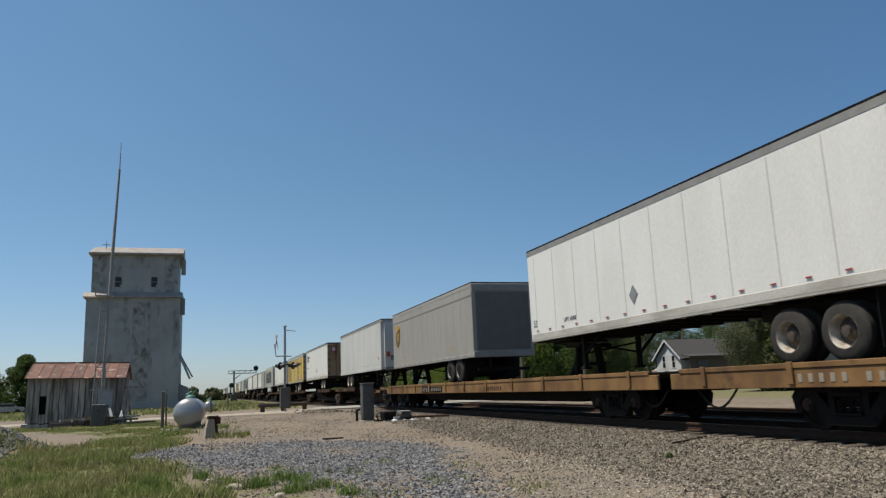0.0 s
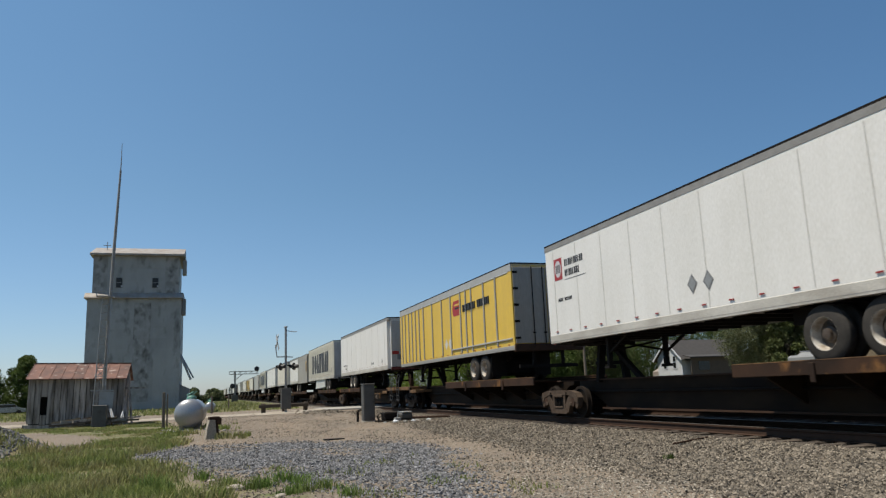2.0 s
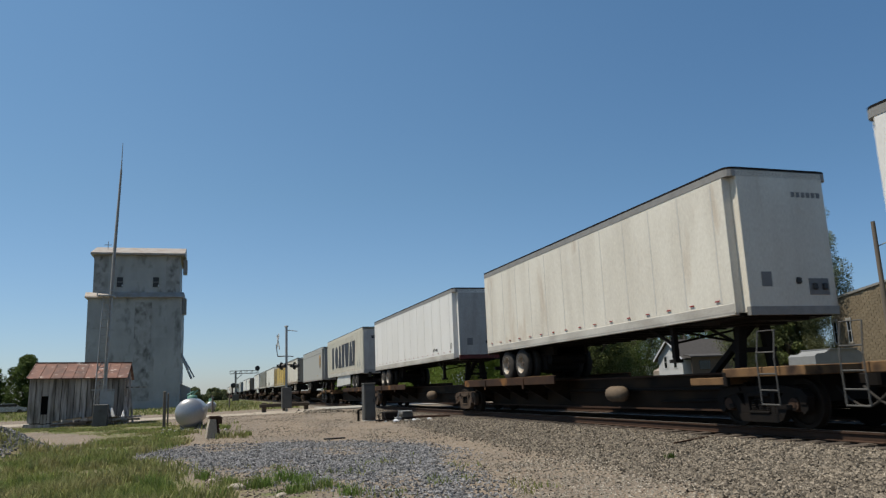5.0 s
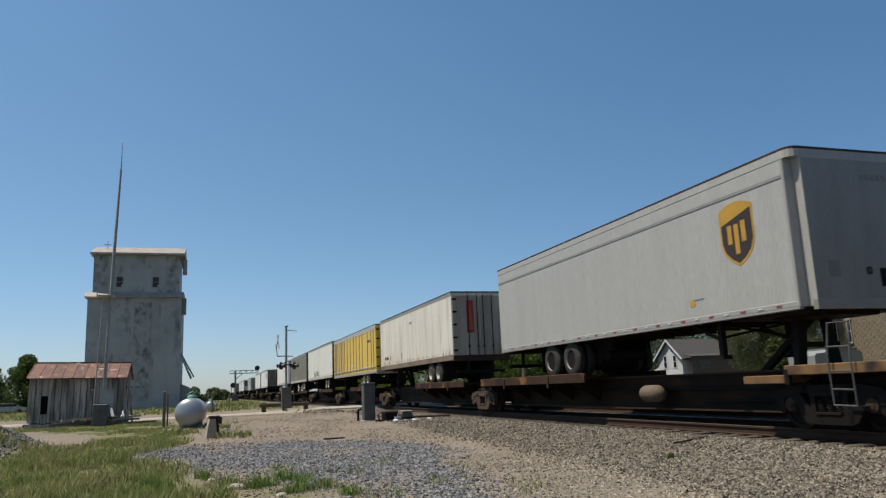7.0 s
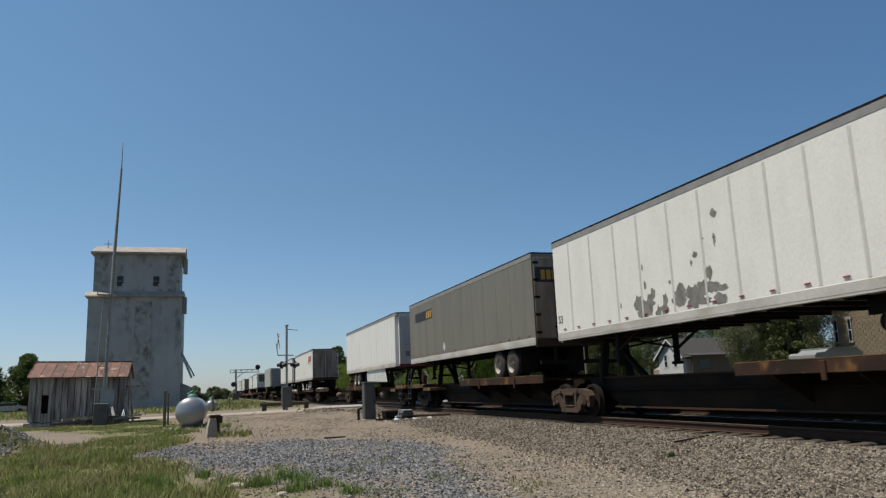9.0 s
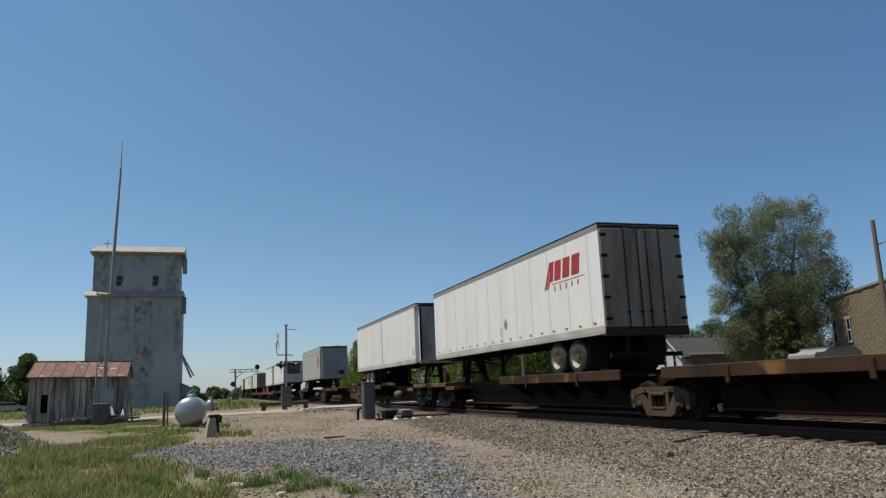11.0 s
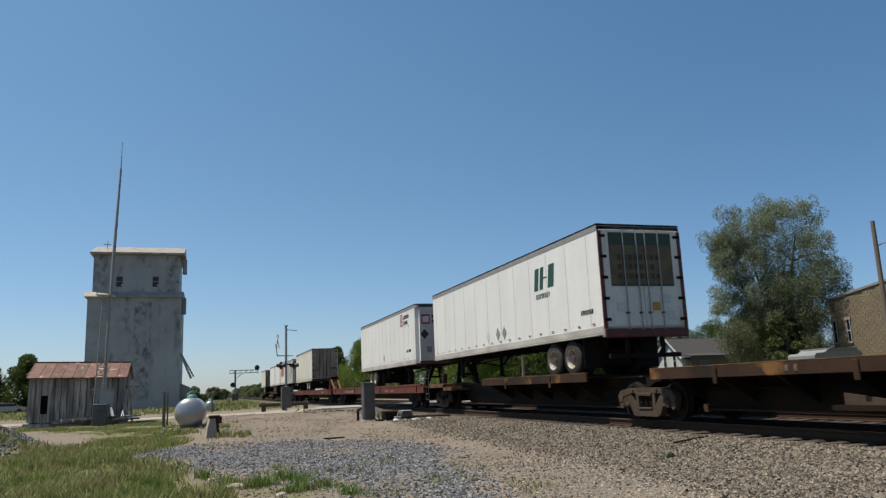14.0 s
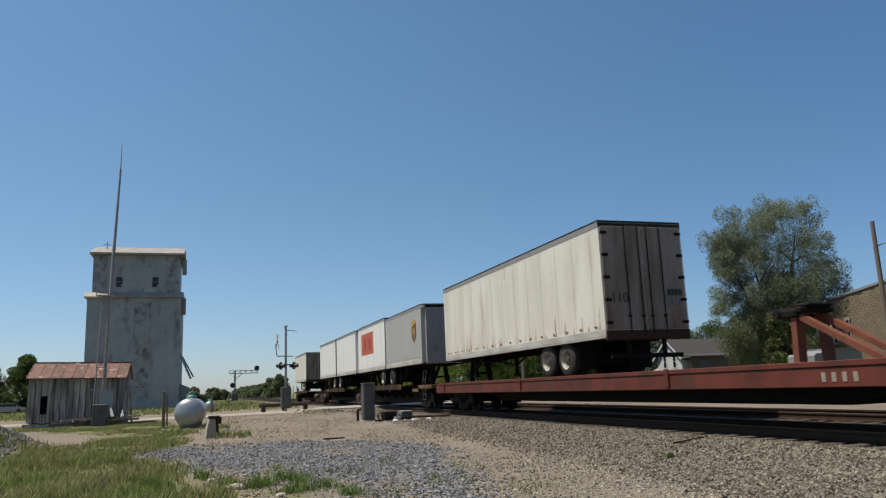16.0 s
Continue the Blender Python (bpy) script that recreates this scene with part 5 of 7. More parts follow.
ROW = ((20.8, 102, 8.8, 7, leaf_fresh), (24.5, 97, 11.0, 7.5, leaf_fresh), (26.3, 87, 11.2, 8, leaf_fresh), (28.3, 79, 9.6, 7.5, leaf_fresh), (32.5, 78, 11.8, 8, leaf_fresh),
       (36.3, 77, 9.2, 6.5, leaf_dark), (39.0, 79, 9.4, 6.0, leaf_dark), (42.3, 76, 12.0, 6.6, leaf_olive), (45.2, 79, 9.8, 6.5, leaf_olive), (47.2, 83, 9.9, 6.5, leaf_dark),
       (51.5, 90, 10.6, 8, leaf_olive), (57, 97, 11.2, 8.5, leaf_dark), (63, 99, 11.6, 9, leaf_olive), (70, 100, 11.0, 8.5, leaf_dark), (76, 98, 10.5, 8, leaf_dark), (21.8, 130, 9.6, 4.5, leaf_dark),
       (22.6, 106, 10.2, 4.0, leaf_fresh), (34, 88, 10, 8, leaf_dark), (82, 92, 10, 8, leaf_dark))
for i, (a, b, h, w, mt) in enumerate(ROW):
    tree(a, b, h, w * 1.35, mt, "leafy " + ("bright green" if mt is leaf_fresh else "dark green") + " tree in the row behind the tracks", leaves=34000, leaf=0.11, low=0.02, blobs=60, seed=20 + i,
         group="trees behind the tracks")
FAR = ((-24.6, 120, 8.8, 7.0, leaf_dark), (-30.2, 120, 8.4, 7, leaf_dark), (-33, 124, 9, 9, leaf_dark), (-43, 130, 9, 10, leaf_dark), (-2.6, 170, 4.6, 5, leaf_fresh), (2.2, 230, 5.0, 8, leaf_dark),
       (9.0, 470, 7, 14, leaf_dark), (-12, 480, 7, 16, leaf_dark), (-30, 480, 7, 16, leaf_dark), (21.5, 236, 7.6, 9, leaf_fresh), (21, 262, 7.0, 10, leaf_dark), (20.5, 300, 5.6, 12, leaf_dark),
       (20, 345, 5.6, 14, leaf_dark), (-52, 470, 7, 18, leaf_dark), (-75, 470, 7, 18, leaf_dark), (19.5, 420, 6, 16, leaf_dark))
for i, (a, b, h, w, mt) in enumerate(FAR):
    tree(a, b, h * (0.8 if -5 < a < 15 else 1), w, leaf_dark if b < 140 else leaf_far, ("dark green" if b < 140 else "distant olive green") + " tree on the flat horizon", leaves=22000 if b < 140 else 5200, leaf=0.16 if b < 140 else 0.15 + b * 0.001, low=0.02, blobs=60 if b < 140 else 30, seed=60 + i, group="distant trees")


# ---- pale gravel road to the crossing, and broken stone beside it ----
rx, ry = np.linspace(-70, 7.2, 130), np.linspace(0, 1, 9)
verts = []
for q in ry:
    for a in rx:
        yy_ = 45.6 + 5.0 * q + 0.35 * math.sin(a * 0.6 + q * 2)
        verts.append((a, yy_, float(height(a, yy_)) + 0.012))
faces = [(j * 130 + i, j * 130 + i + 1, (j + 1) * 130 + i + 1, (j + 1) * 130 + i) for j in range(8) for i in range(129)]
put("road_surface", cloud("road_surface", verts, faces, road_gravel), road, None, "pale gravel road surface")
x, y = rng.normal(6.6, 0.6, 420), rng.normal(45.0, 1.0, 420)
scatter_stones("broken_stone", x, y, rng.uniform(0.04, 0.13, 420), stone, "heap of broken grey stone beside the crossing")
# ---- train: shared meshes ----
MOVING = []         # (thing, place of its leading end along the train)


def dual_tyre():
    bm = bmesh.new()
    for x0 in (0.0, 0.33):
        lathe(bm, [(x0, 0.29), (x0 + 0.01, 0.40), (x0 + 0.03, 0.47), (x0 + 0.06, 0.505), (x0 + 0.13, 0.512), (x0 + 0.20, 0.505), (x0 + 0.235, 0.47), (x0 + 0.26, 0.29)], "X", 28, caps=False)
    return finish("tyre", bm, rubber, True)


def wheel_rim(mat_, ring=False):
    bm = bmesh.new()
    lathe(bm, [(0.004, 0.305), (-0.012, 0.30), (0.0, 0.28)] + ([(0.03, 0.272)] if ring else [(0.10, 0.268), (0.19, 0.25)]), "X", 24, caps=False)
    return finish("rim", bm, mat_, True)


def rim_dish_mesh(mat_, barrel=False):
    bm = bmesh.new()
    lathe(bm, ([(0.03, 0.272)] if barrel else []) + [(0.185, 0.252), (0.20, 0.21), (0.17, 0.15), (0.12, 0.14), (0.10, 0.10), (0.04, 0.09), (0.03, 0.01)], "X", 20)
    return finish("wheel_disc", bm, mat_, True)


def rim_holes():
    bm = bmesh.new()
    for i in range(5):
        a = i * 2 * math.pi / 5
        lathe(bm, [(0.172, 0.04), (0.186, 0.04)], "X", 8, (0, 0.185 * math.cos(a), 0.185 * math.sin(a)))
    return finish("hand_hole", bm, black)


def truck_meshes():
    """A cast freight truck: side frame, wheel, bearing cap, spring group, bolster."""
    bm = bmesh.new()
    slab(bm, [(-1.20, 0.46), (-1.24, 0.60), (-1.12, 0.73), (-0.72, 0.80), (0.72, 0.80), (1.12, 0.73), (1.24, 0.60), (1.20, 0.46), (1.06, 0.46), (1.0, 0.58), (0.66, 0.665), (-0.66, 0.665),
              (-1.0, 0.58), (-1.06, 0.46)], -0.09, 0.09)
    slab(bm, [(-0.56, 0.16), (-0.48, 0.12), (0.48, 0.12), (0.56, 0.16), (0.50, 0.27), (-0.50, 0.27)], -0.10, 0.10)
    for s in (-1, 1):
        slab(bm, [(s * 1.25, 0.60), (s * 1.06, 0.60), (s * 1.03, 0.34), (s * 1.10, 0.28), (s * 1.20, 0.36)], -0.07, 0.07)
        slab(bm, [(s * 0.98, 0.60), (s * 0.66, 0.67), (s * 0.28, 0.24), (s * 0.56, 0.15), (s * 0.74, 0.42)], -0.075, 0.075)
        slab(bm, [(s * 0.42, 0.67), (s * 0.30, 0.67), (s * 0.29, 0.24), (s * 0.40, 0.24)], -0.08, 0.08)
        bx(bm, -0.11, -0.07, s * 0.86, s * 0.72, 0.36, 0.46, 0.015)
        rod(bm, (-0.13, s * 0.52, 0.74), (0.02, s * 0.52, 0.74), 0.045, 8)
    bx(bm, -0.13, 0.06, -0.3, 0.3, 0.60, 0.68, 0.015)
    bx(bm, -0.12, 0.06, -0.28, 0.28, 0.28, 0.33, 0.01)
    frame_me = finish("side_frame", bm, truck_steel)
    bm = bmesh.new()
    prof = []
    for k in range(5):
        prof += [(0.335 + k * 0.042, 0.062), (0.345 + k * 0.042, 0.086), (0.362 + k * 0.042, 0.086), (0.372 + k * 0.042, 0.062)]
    lathe(bm, prof, "Z", 10)
    spring = finish("spring", bm, dark_steel)
    bm = bmesh.new()
    lathe(bm, [(-0.06, 0.02), (-0.06, 0.12), (0.05, 0.14), (0.14, 0.14)], "X", 14)
    cap = finish("bearing_cap", bm, rust, True)
    bm = bmesh.new()
    lathe(bm, [(-0.03, 0.05), (-0.03, 0.14), (0.03, 0.17), (0.02, 0.36), (-0.02, 0.38), (-0.02, 0.455), (0.09, 0.46), (0.10, 0.49), (0.125, 0.48), (0.125, 0.05)], "X", 28)
    wheel = finish("wheel", bm, wheel_steel, True)
    bm = bmesh.new()
    bx(bm, -1.0, 1.0, -0.25, 0.25, 0.5, 0.78, 0.03)
    for s in (-0.89, 0.89):
        rod(bm, (-0.72, s, 0.456), (0.72, s, 0.456), 0.08, 8)
    bolster = finish("bolster", bm, dark_steel)
    # near-black copy of the side frame: the deck's shade put into its colour
    grimy = frame_me.copy()
    grimy.materials[0] = dark_steel
    return frame_me, grimy, spring, cap, wheel, bolster


TYRE, RIM_W, RIM_D, HOLES = dual_tyre(), wheel_rim(rim_white), wheel_rim(rim_dark, True), rim_holes()
# discs, and the barrel on dark rims, coloured dark for the recess's shade
DISC_W, DISC_D = rim_dish_mesh(rim_dish), rim_dish_mesh(dark_steel, True)
T_FRAME, T_SHADED, T_SPRING, T_CAP, T_WHEEL, T_BOLSTER = truck_meshes()
FLIP = pose(0, 0, 0, 0, 0, 180)
bmx = bmesh.new()
bx(bmx, -0.006, 0.006, -0.07, 0.07, -0.014, 0.014)
REFL_R = finish("reflector", bmx, marker_red)
bmx = bmesh.new()
bx(bmx, -0.005, 0.005, -0.07, 0.07, -0.014, 0.014)
REFL_W = finish("reflector", bmx, marker_white)


def truck(car, y, grimy=False):
    """One four-wheel truck as a part of its railcar; grimy: side frames coloured as shaded."""
    t = put("truck", T_BOLSTER, car, pose(0, y, 0), "freight truck with side frames coloured black for shade" if grimy else "dusty cast-steel freight truck")
    for s in (-1, 1):
        put("side_frame", T_SHADED if grimy else T_FRAME, t, pose(s * 0.99, 0, 0) @ (FLIP if s > 0 else Matrix()))
        for k in (-0.2, 0.0, 0.2):
            put("spring", T_SPRING, t, pose(s * 0.99, k, 0))
        for k in (-0.89, 0.89):
            put("bearing_cap", T_CAP, t, pose(s * 1.02, k, 0.456) @ (FLIP if s > 0 else Matrix()))
            put("wheel", T_WHEEL, t, pose(s * 0.80, k, 0.46) @ (FLIP if s > 0 else Matrix()))


# ---- semi-trailers ----
DECK = 1.16


def trailer(y0, ln, colour, lead, label, top=5.18, bottom=2.2, wheels=(1.6, 2.85), style="plate", rims="white", door=None, seams=12, landing=True, band=None,
            skirt=None, marks=None, seam_mat=None, plain_door=False, name="semi_trailer", posts_at=None, lower_rail=None, nose=None, rail=None):
    """lead: which end goes first, "rear" or "nose". Local y runs back along the train from the leading end."""
    t = thing(name, pose(TRACK, y0, DECK), label, "semi-trailer", "trailers on the train")
    H0, H1, hw = bottom - DECK, top - DECK, 1.295
    yy = (lambda d: d) if lead == "rear" else (lambda d: ln - d)          # d: distance from the rear end
    fwd = 1 if lead == "rear" else -1
    bm = bmesh.new()
    bx(bm, -hw, hw, 0, ln, H0 + 0.05, H1 - 0.02)
    ny_ = yy(ln)
    es = [e for e in bm.edges if abs(e.verts[0].co.y - ny_) < 1e-4 and abs(e.verts[1].co.y - ny_) < 1e-4 and abs(e.verts[0].co.x - e.verts[1].co.x) < 1e-4]
    bmesh.ops.bevel(bm, geom=es, offset=0.2, segments=8, affect="EDGES")
    part("body", bm, colour, t)
    q, k = hw + 0.008, 0.2
    arc = [(q - k + k * math.sin(a), -k * math.cos(a)) for a in (0.0, 0.4, 0.8, 1.2, 1.57)]      # rounded nose corners in plan
    ring = [(-q, 0.0), (q, 0.0)] + [(x_, ln - (k + y_)) for x_, y_ in arc[::-1]] + [(-x_, ln - (k + y_)) for x_, y_ in arc]
    ring = [(x_, yy(d_)) for x_, d_ in ring]
    bm = bmesh.new()
    slab(bm, ring, H1 - (0.25 if style == "posts" else 0.15), H1 - 0.005, "Z")
    part("top_rail", bm, rail_silver if style == "posts" else colour if band or style == "ribs" else rail_grey, t, "metal top rail")
    bm = bmesh.new()
    slab(bm, [(x_ * 0.996, y_) for x_, y_ in ring], H1 - 0.004, H1 + 0.045, "Z")
    part("roof", bm, rust if band else dark_steel, t, "dark roof edge")
    for s in (-1, 1):
        boxpart("bottom_rail", rail or (aluminium if band or style == "posts" else rail_dusty), t, s * (hw + 0.012), s * (hw - 0.1), yy(0.02), yy(ln - 0.22), H0, H0 + (0.15 if band or style == "posts" else 0.24), bevel=0.01)
        boxpart("rail_groove", rail_grey, t, s * (hw + 0.015), s * (hw - 0.05), yy(0.06), yy(ln - 0.24), H0 + 0.052, H0 + 0.062)
    # side posts, ribs or sheet seams
    sm = seam_mat or (colour if style == "ribs" else seam_grey if colour in (white, white_old, white_grey) else colour)
    if style == "posts":
        offs = posts_at
        w, d = 0.06, 0.03
    elif style == "ribs":
        offs = [0.25 + i * (ln - 0.5) / 31 for i in range(32)]
        w, d = 0.022, 0.022
    elif posts_at:          # broad flat seam strips at known places
        offs = posts_at
        w, d = 0.035, 0.006
    else:
        offs = [ln * (i + 0.5) / seams for i in range(seams)] if seams else []
        w, d = 0.014, 0.004
    bm = bmesh.new()
    bx(bm, -d, 0.004, -w, w, H0 + (0.2 if style != "plate" else 0.26), H1 - (0.255 if style == "posts" else 0.2))
    post_me = finish("side_post", bm, sm)
    for o in offs:
        put("side_post", post_me, t, pose(-hw, yy(o), 0))
        if style == "posts":
            put("side_post", post_me, t, pose(hw, yy(o), 0) @ FLIP)
    if lower_rail:
        boxpart("side_rail", rail_silver, t, -hw - 0.045, -hw + 0.002, yy(lower_rail[0]), yy(lower_rail[1]), H0 + 0.36, H0 + 0.42, bevel=0.01)
    if style == "posts":
        boxpart("rail_bead", marker_white, t, -hw - 0.02, -hw - 0.006, yy(0.3), yy(ln - 0.3), H1 - 0.275, H1 - 0.252)
    if band:
        boxpart("upper_band", rail_grey, t, -hw - 0.012, -hw + 0.003, yy(0.05), yy(ln - 0.26), H1 - 0.5, H1 - 0.44, label="dark groove along the side")
        boxpart("upper_strip", colour, t, -hw - 0.006, -hw + 0.003, yy(0.05), yy(ln - 0.26), H1 - 0.44, H1 - 0.17)
        boxpart("corner_post", aluminium, t, -hw - 0.01, -hw + 0.01, yy(ln - 0.21), yy(ln - 0.27), H0 + 0.05, H1 - 0.16)
    n = max(8, int(ln / (0.5 if band else 0.85)))
    for i in range(n):
        put("reflector", REFL_R if i % 2 else REFL_W if band else REFL_R, t, pose(-hw - 0.018, yy(0.5 + i * (ln - 1.2) / (n - 1)), H0 + (0.1 if band else 0.2 if style == "posts" else 0.33)))
    # rear end
    dm = door or door_dirty
    ys = -0.012 * fwd
    if door == "roll":
        boxpart("roll_door", door_panel, t, -hw + 0.16, hw - 0.14, yy(0.0) + ys, yy(0.02), H0 + 0.28, H1 - 0.35)
        for i in range(11):
            z = H0 + 0.28 + i * (H1 - H0 - 0.63) / 11
            boxpart("slat", door_panel, t, -hw + 0.17, hw - 0.15, yy(0) + 2.2 * ys, yy(0) + 0.8 * ys, z + 0.001, z + (H1 - H0 - 0.63) / 11 - 0.001)
        boxpart("rear_sill", rail_grey, t, -hw, hw, yy(0) + 3 * ys, yy(0.1), H0 - 0.02, H0 + 0.24, bevel=0.02)
        boxpart("rear_header", rail_grey, t, -hw, hw, yy(0) + 2 * ys, yy(0.06), H1 - 0.33, H1 - 0.02, bevel=0.02)
    elif plain_door:
        # cream trailers' doors take the end paint darkened for shade
        boxpart("door", dm, t, -hw + 0.06, hw - 0.06, yy(0) + 2.6 * ys, yy(0.01), H0 + 0.2, H1 - 0.14, bevel=0.01, label="plain dusty rear door with shade in its paint")
        boxpart("rear_sill", aluminium, t, -hw, hw, yy(0) + 3.4 * ys, yy(0.12), H0 - 0.06, H0 + 0.2, bevel=0.02)
        for s in (-1, 1):
            boxpart("dock_bumper", rubber, t, s * 0.75, s * 0.95, yy(0) + 8 * ys, yy(0.05), H0 - 0.3, H0 + 0.05, bevel=0.02)
    else:
        for s in (-1, 1):
            dr = boxpart("door", dm, t, s * 0.015, s * (hw - 0.05), yy(0) + 2.6 * ys, yy(0.01), H0 + 0.22, H1 - 0.12, bevel=0.008, label="grimy swing door")
            for xx in (0.14, 0.55):
                solid("lock_rod", lambda b: rod(b, (s * xx, yy(0) + 5.5 * ys, H0 + 0.12), (s * xx, yy(0) + 5.5 * ys, H1 - 0.1), 0.017, 6), dark_steel if dm in (door_dirty, door_rusty, door_cream, grey_dull) else galv, dr)
                boxpart("keeper", dark_steel, dr, s * xx - 0.05, s * xx + 0.05, yy(0) + 2.6 * ys, yy(0) + 6 * ys, H0 + 0.55, H0 + 0.6)
            for i in range(5):
                z = H0 + 0.4 + i * (H1 - H0 - 0.7) / 4
                boxpart("hinge", dark_steel, dr, s * (hw - 0.03), s * (hw - 0.22), yy(0) + 2.6 * ys, yy(0) + 4.4 * ys, z - 0.04, z + 0.04)
        boxpart("rear_sill", rust if dm in (door_dirty, door_rusty, door_cream, grey_dull) else aluminium, t, -hw, hw, yy(0) + 3.4 * ys, yy(0.12), H0 - 0.06, H0 + 0.2, bevel=0.02)
    guard = solid("rear_guard", lambda b: (bx(b, -1.1, 1.1, yy(0.1), yy(0.2), 0.42, 0.54, 0.01), bx(b, -0.6, -0.5, yy(0.1), yy(0.18), 0.5, H0), bx(b, 0.5, 0.6, yy(0.1), yy(0.18), 0.5, H0)), dark_steel, t)
    # running gear
    for w_ in wheels:
        for s in (-1, 1):
            ax = put("tyre", TYRE, t, pose(s * 1.24, yy(w_), 0.512) @ (Matrix() if s < 0 else FLIP), "dual rubber tyres")
            put("rim", RIM_W if rims == "white" else RIM_D, ax, Matrix.Translation((0.012, 0, 0)))
            put("wheel_disc", DISC_W if rims == "white" else DISC_D, ax, Matrix.Translation((0.012, 0, 0)))
            put("hand_hole", HOLES, ax, Matrix.Translation((0.02, 0, 0)))
        solid("axle", lambda b: (rod(b, (-1.0, yy(w_), 0.512), (1.0, yy(w_), 0.512), 0.07, 8), bx(b, -0.62, 0.62, yy(w_ - 0.1), yy(w_ + 0.1), 0.3, 0.62)), dark_steel, t)
    solid("slider_frame", lambda b: [bx(b, s * 0.5, s * 0.62, yy(max(wheels[0] - 0.9, 0.2)), yy(wheels[-1] + 1.3), H0 - 0.28, H0 + 0.05) for s in (-1, 1)]
          + [bx(b, s * 1.2, s * 0.6, yy(wheels[0] - 0.72), yy(wheels[0] - 0.70), 0.2, H0) for s in (-1, 1)] + [bx(b, -0.66, 0.66, yy(wheels[0] - 0.45), yy(wheels[-1] + 0.7), 0.24, H0 - 0.2, 0.08)]
          + [rod(b, (-0.6, yy(wheels[-1] + 0.95), H0 - 0.42), (0.6, yy(wheels[-1] + 0.95), H0 - 0.42), 0.17, 12)], dark_steel, t)
    bm = bmesh.new()
    bx(bm, -hw + 0.1, hw - 0.1, -0.04, 0.04, H0 - 0.03, H0 + 0.06)
    member = finish("cross_member", bm, dark_steel)
    for i in range(int(ln / 0.9)):
        put("cross_member", member, t, pose(0, yy(0.44 + i * 0.9), 0))
    if landing:
        lx = ln - 2.9
        for s in (-1, 1):
            solid("landing_leg", lambda b: (bx(b, s * 0.95, s * 0.83, yy(lx - 0.06), yy(lx + 0.06), 0.28, H0), bx(b, s * 1.0, s * 0.78, yy(lx - 0.12), yy(lx + 0.12), 0.2, 0.28),
                                            bar(b, (s * 0.89, yy(lx), 0.6), (s * 0.89, yy(lx - 0.95), H0), 0.06, 0.06)), dark_steel, t)
        solid("landing_brace", lambda b: (bar(b, (-0.89, yy(lx), 0.65), (0.89, yy(lx), 0.95), 0.05, 0.05), bar(b, (0.89, yy(lx), 0.65), (-0.89, yy(lx), 0.95), 0.05, 0.05)), dark_steel, t)
    solid("kingpin_plate", lambda b: (bx(b, -0.6, 0.6, yy(ln - 0.3), yy(ln - 1.6), H0 - 0.1, H0 + 0.02), bx(b, -1.15, 1.15, yy(ln - 0.25), yy(ln - 2.3), H0 - 0.04, H0 + 0.03)), dark_steel, t)
    # nose: grimy apron, brake and lamp sockets, small placard frame
    nf = lambda d: yy(ln) + fwd * d
    # nose walls get paint darker than the sides, standing in for deeper shade
    nose = nose or {grey_paint: end_shade_grey, grey_dull: end_shade_grey, white: end_shade_white}.get(colour)
    if nose and lead == "nose":
        boxpart("nose_wall", nose, t, -hw + 0.21, hw - 0.21, nf(0.004), nf(-0.02), H0 + 0.16, H1 - 0.17, label="grimy nose wall with shade in its paint")
        for s in (-1, 1) if nose is nose_grime else ():
            boxpart("nose_post", dark_steel, t, s * (hw - 0.3), s * (hw - 0.21), nf(0.012), nf(-0.02), H0 + 0.16, H1 - 0.17)
    boxpart("nose_apron", maroon if colour is white else rail_grey, t, -hw + 0.19, hw - 0.19, nf(0.012), nf(-0.1), H0 - 0.02, H0 + 0.15, label="grimy nose apron")
    sock = solid("socket_plate", lambda b: bx(b, 0.42, 0.92, nf(0.014), nf(-0.02), H0 + 0.38, H0 + 0.72, 0.004), mark_grey if colour not in (grey_paint, grey_dull) else dark_steel, t)
    for x_ in (0.55, 0.8):
        solid("socket", lambda b: bx(b, x_ - 0.06, x_ + 0.06, nf(0.06), nf(0), H0 + 0.48, H0 + 0.62, 0.02), black, sock)
    solid("vent", lambda b: bx(b, 0.1, 0.24, nf(0.03), nf(-0.02), H0 + 0.6, H0 + 0.74, 0.03), black, t)
    boxpart("placard_frame", mark_grey, t, -0.75, -0.5, nf(0.008), nf(-0.01), H0 + 0.55, H0 + 0.85)
    for k in range(6):
        boxpart("marking", mark_grey, t, 0.25 + k * 0.13, 0.34 + k * 0.13, nf(0.007), nf(-0.01), H1 - 0.55, H1 - 0.44)
    if skirt:
        bm = bmesh.new()
        a, b_ = skirt
        slab(bm, [(yy(a), H0), (yy(a), 0.38), (yy(b_ + 0.45), 0.26), (yy(b_), H0)], -hw + 0.08, -hw + 0.12)
        sk = part("side_skirt", bm, white_grey, t, "pale side skirt")
        # dark strip stands in for the shade beneath the skirt
        bm = bmesh.new()
        slab(bm, [(yy(a), 0.38), (yy(a), 0.25), (yy(b_ + 0.45), 0.22), (yy(b_ + 0.45), 0.26)], -hw + 0.085, -hw + 0.115)
        part("skirt_edge", bm, rubber, sk, "dark strip for the shaded underside of the skirt")
    if marks:
        marks(t, yy, hw, H0, H1, ln)
    MOVING.append((t, y0))
    return t


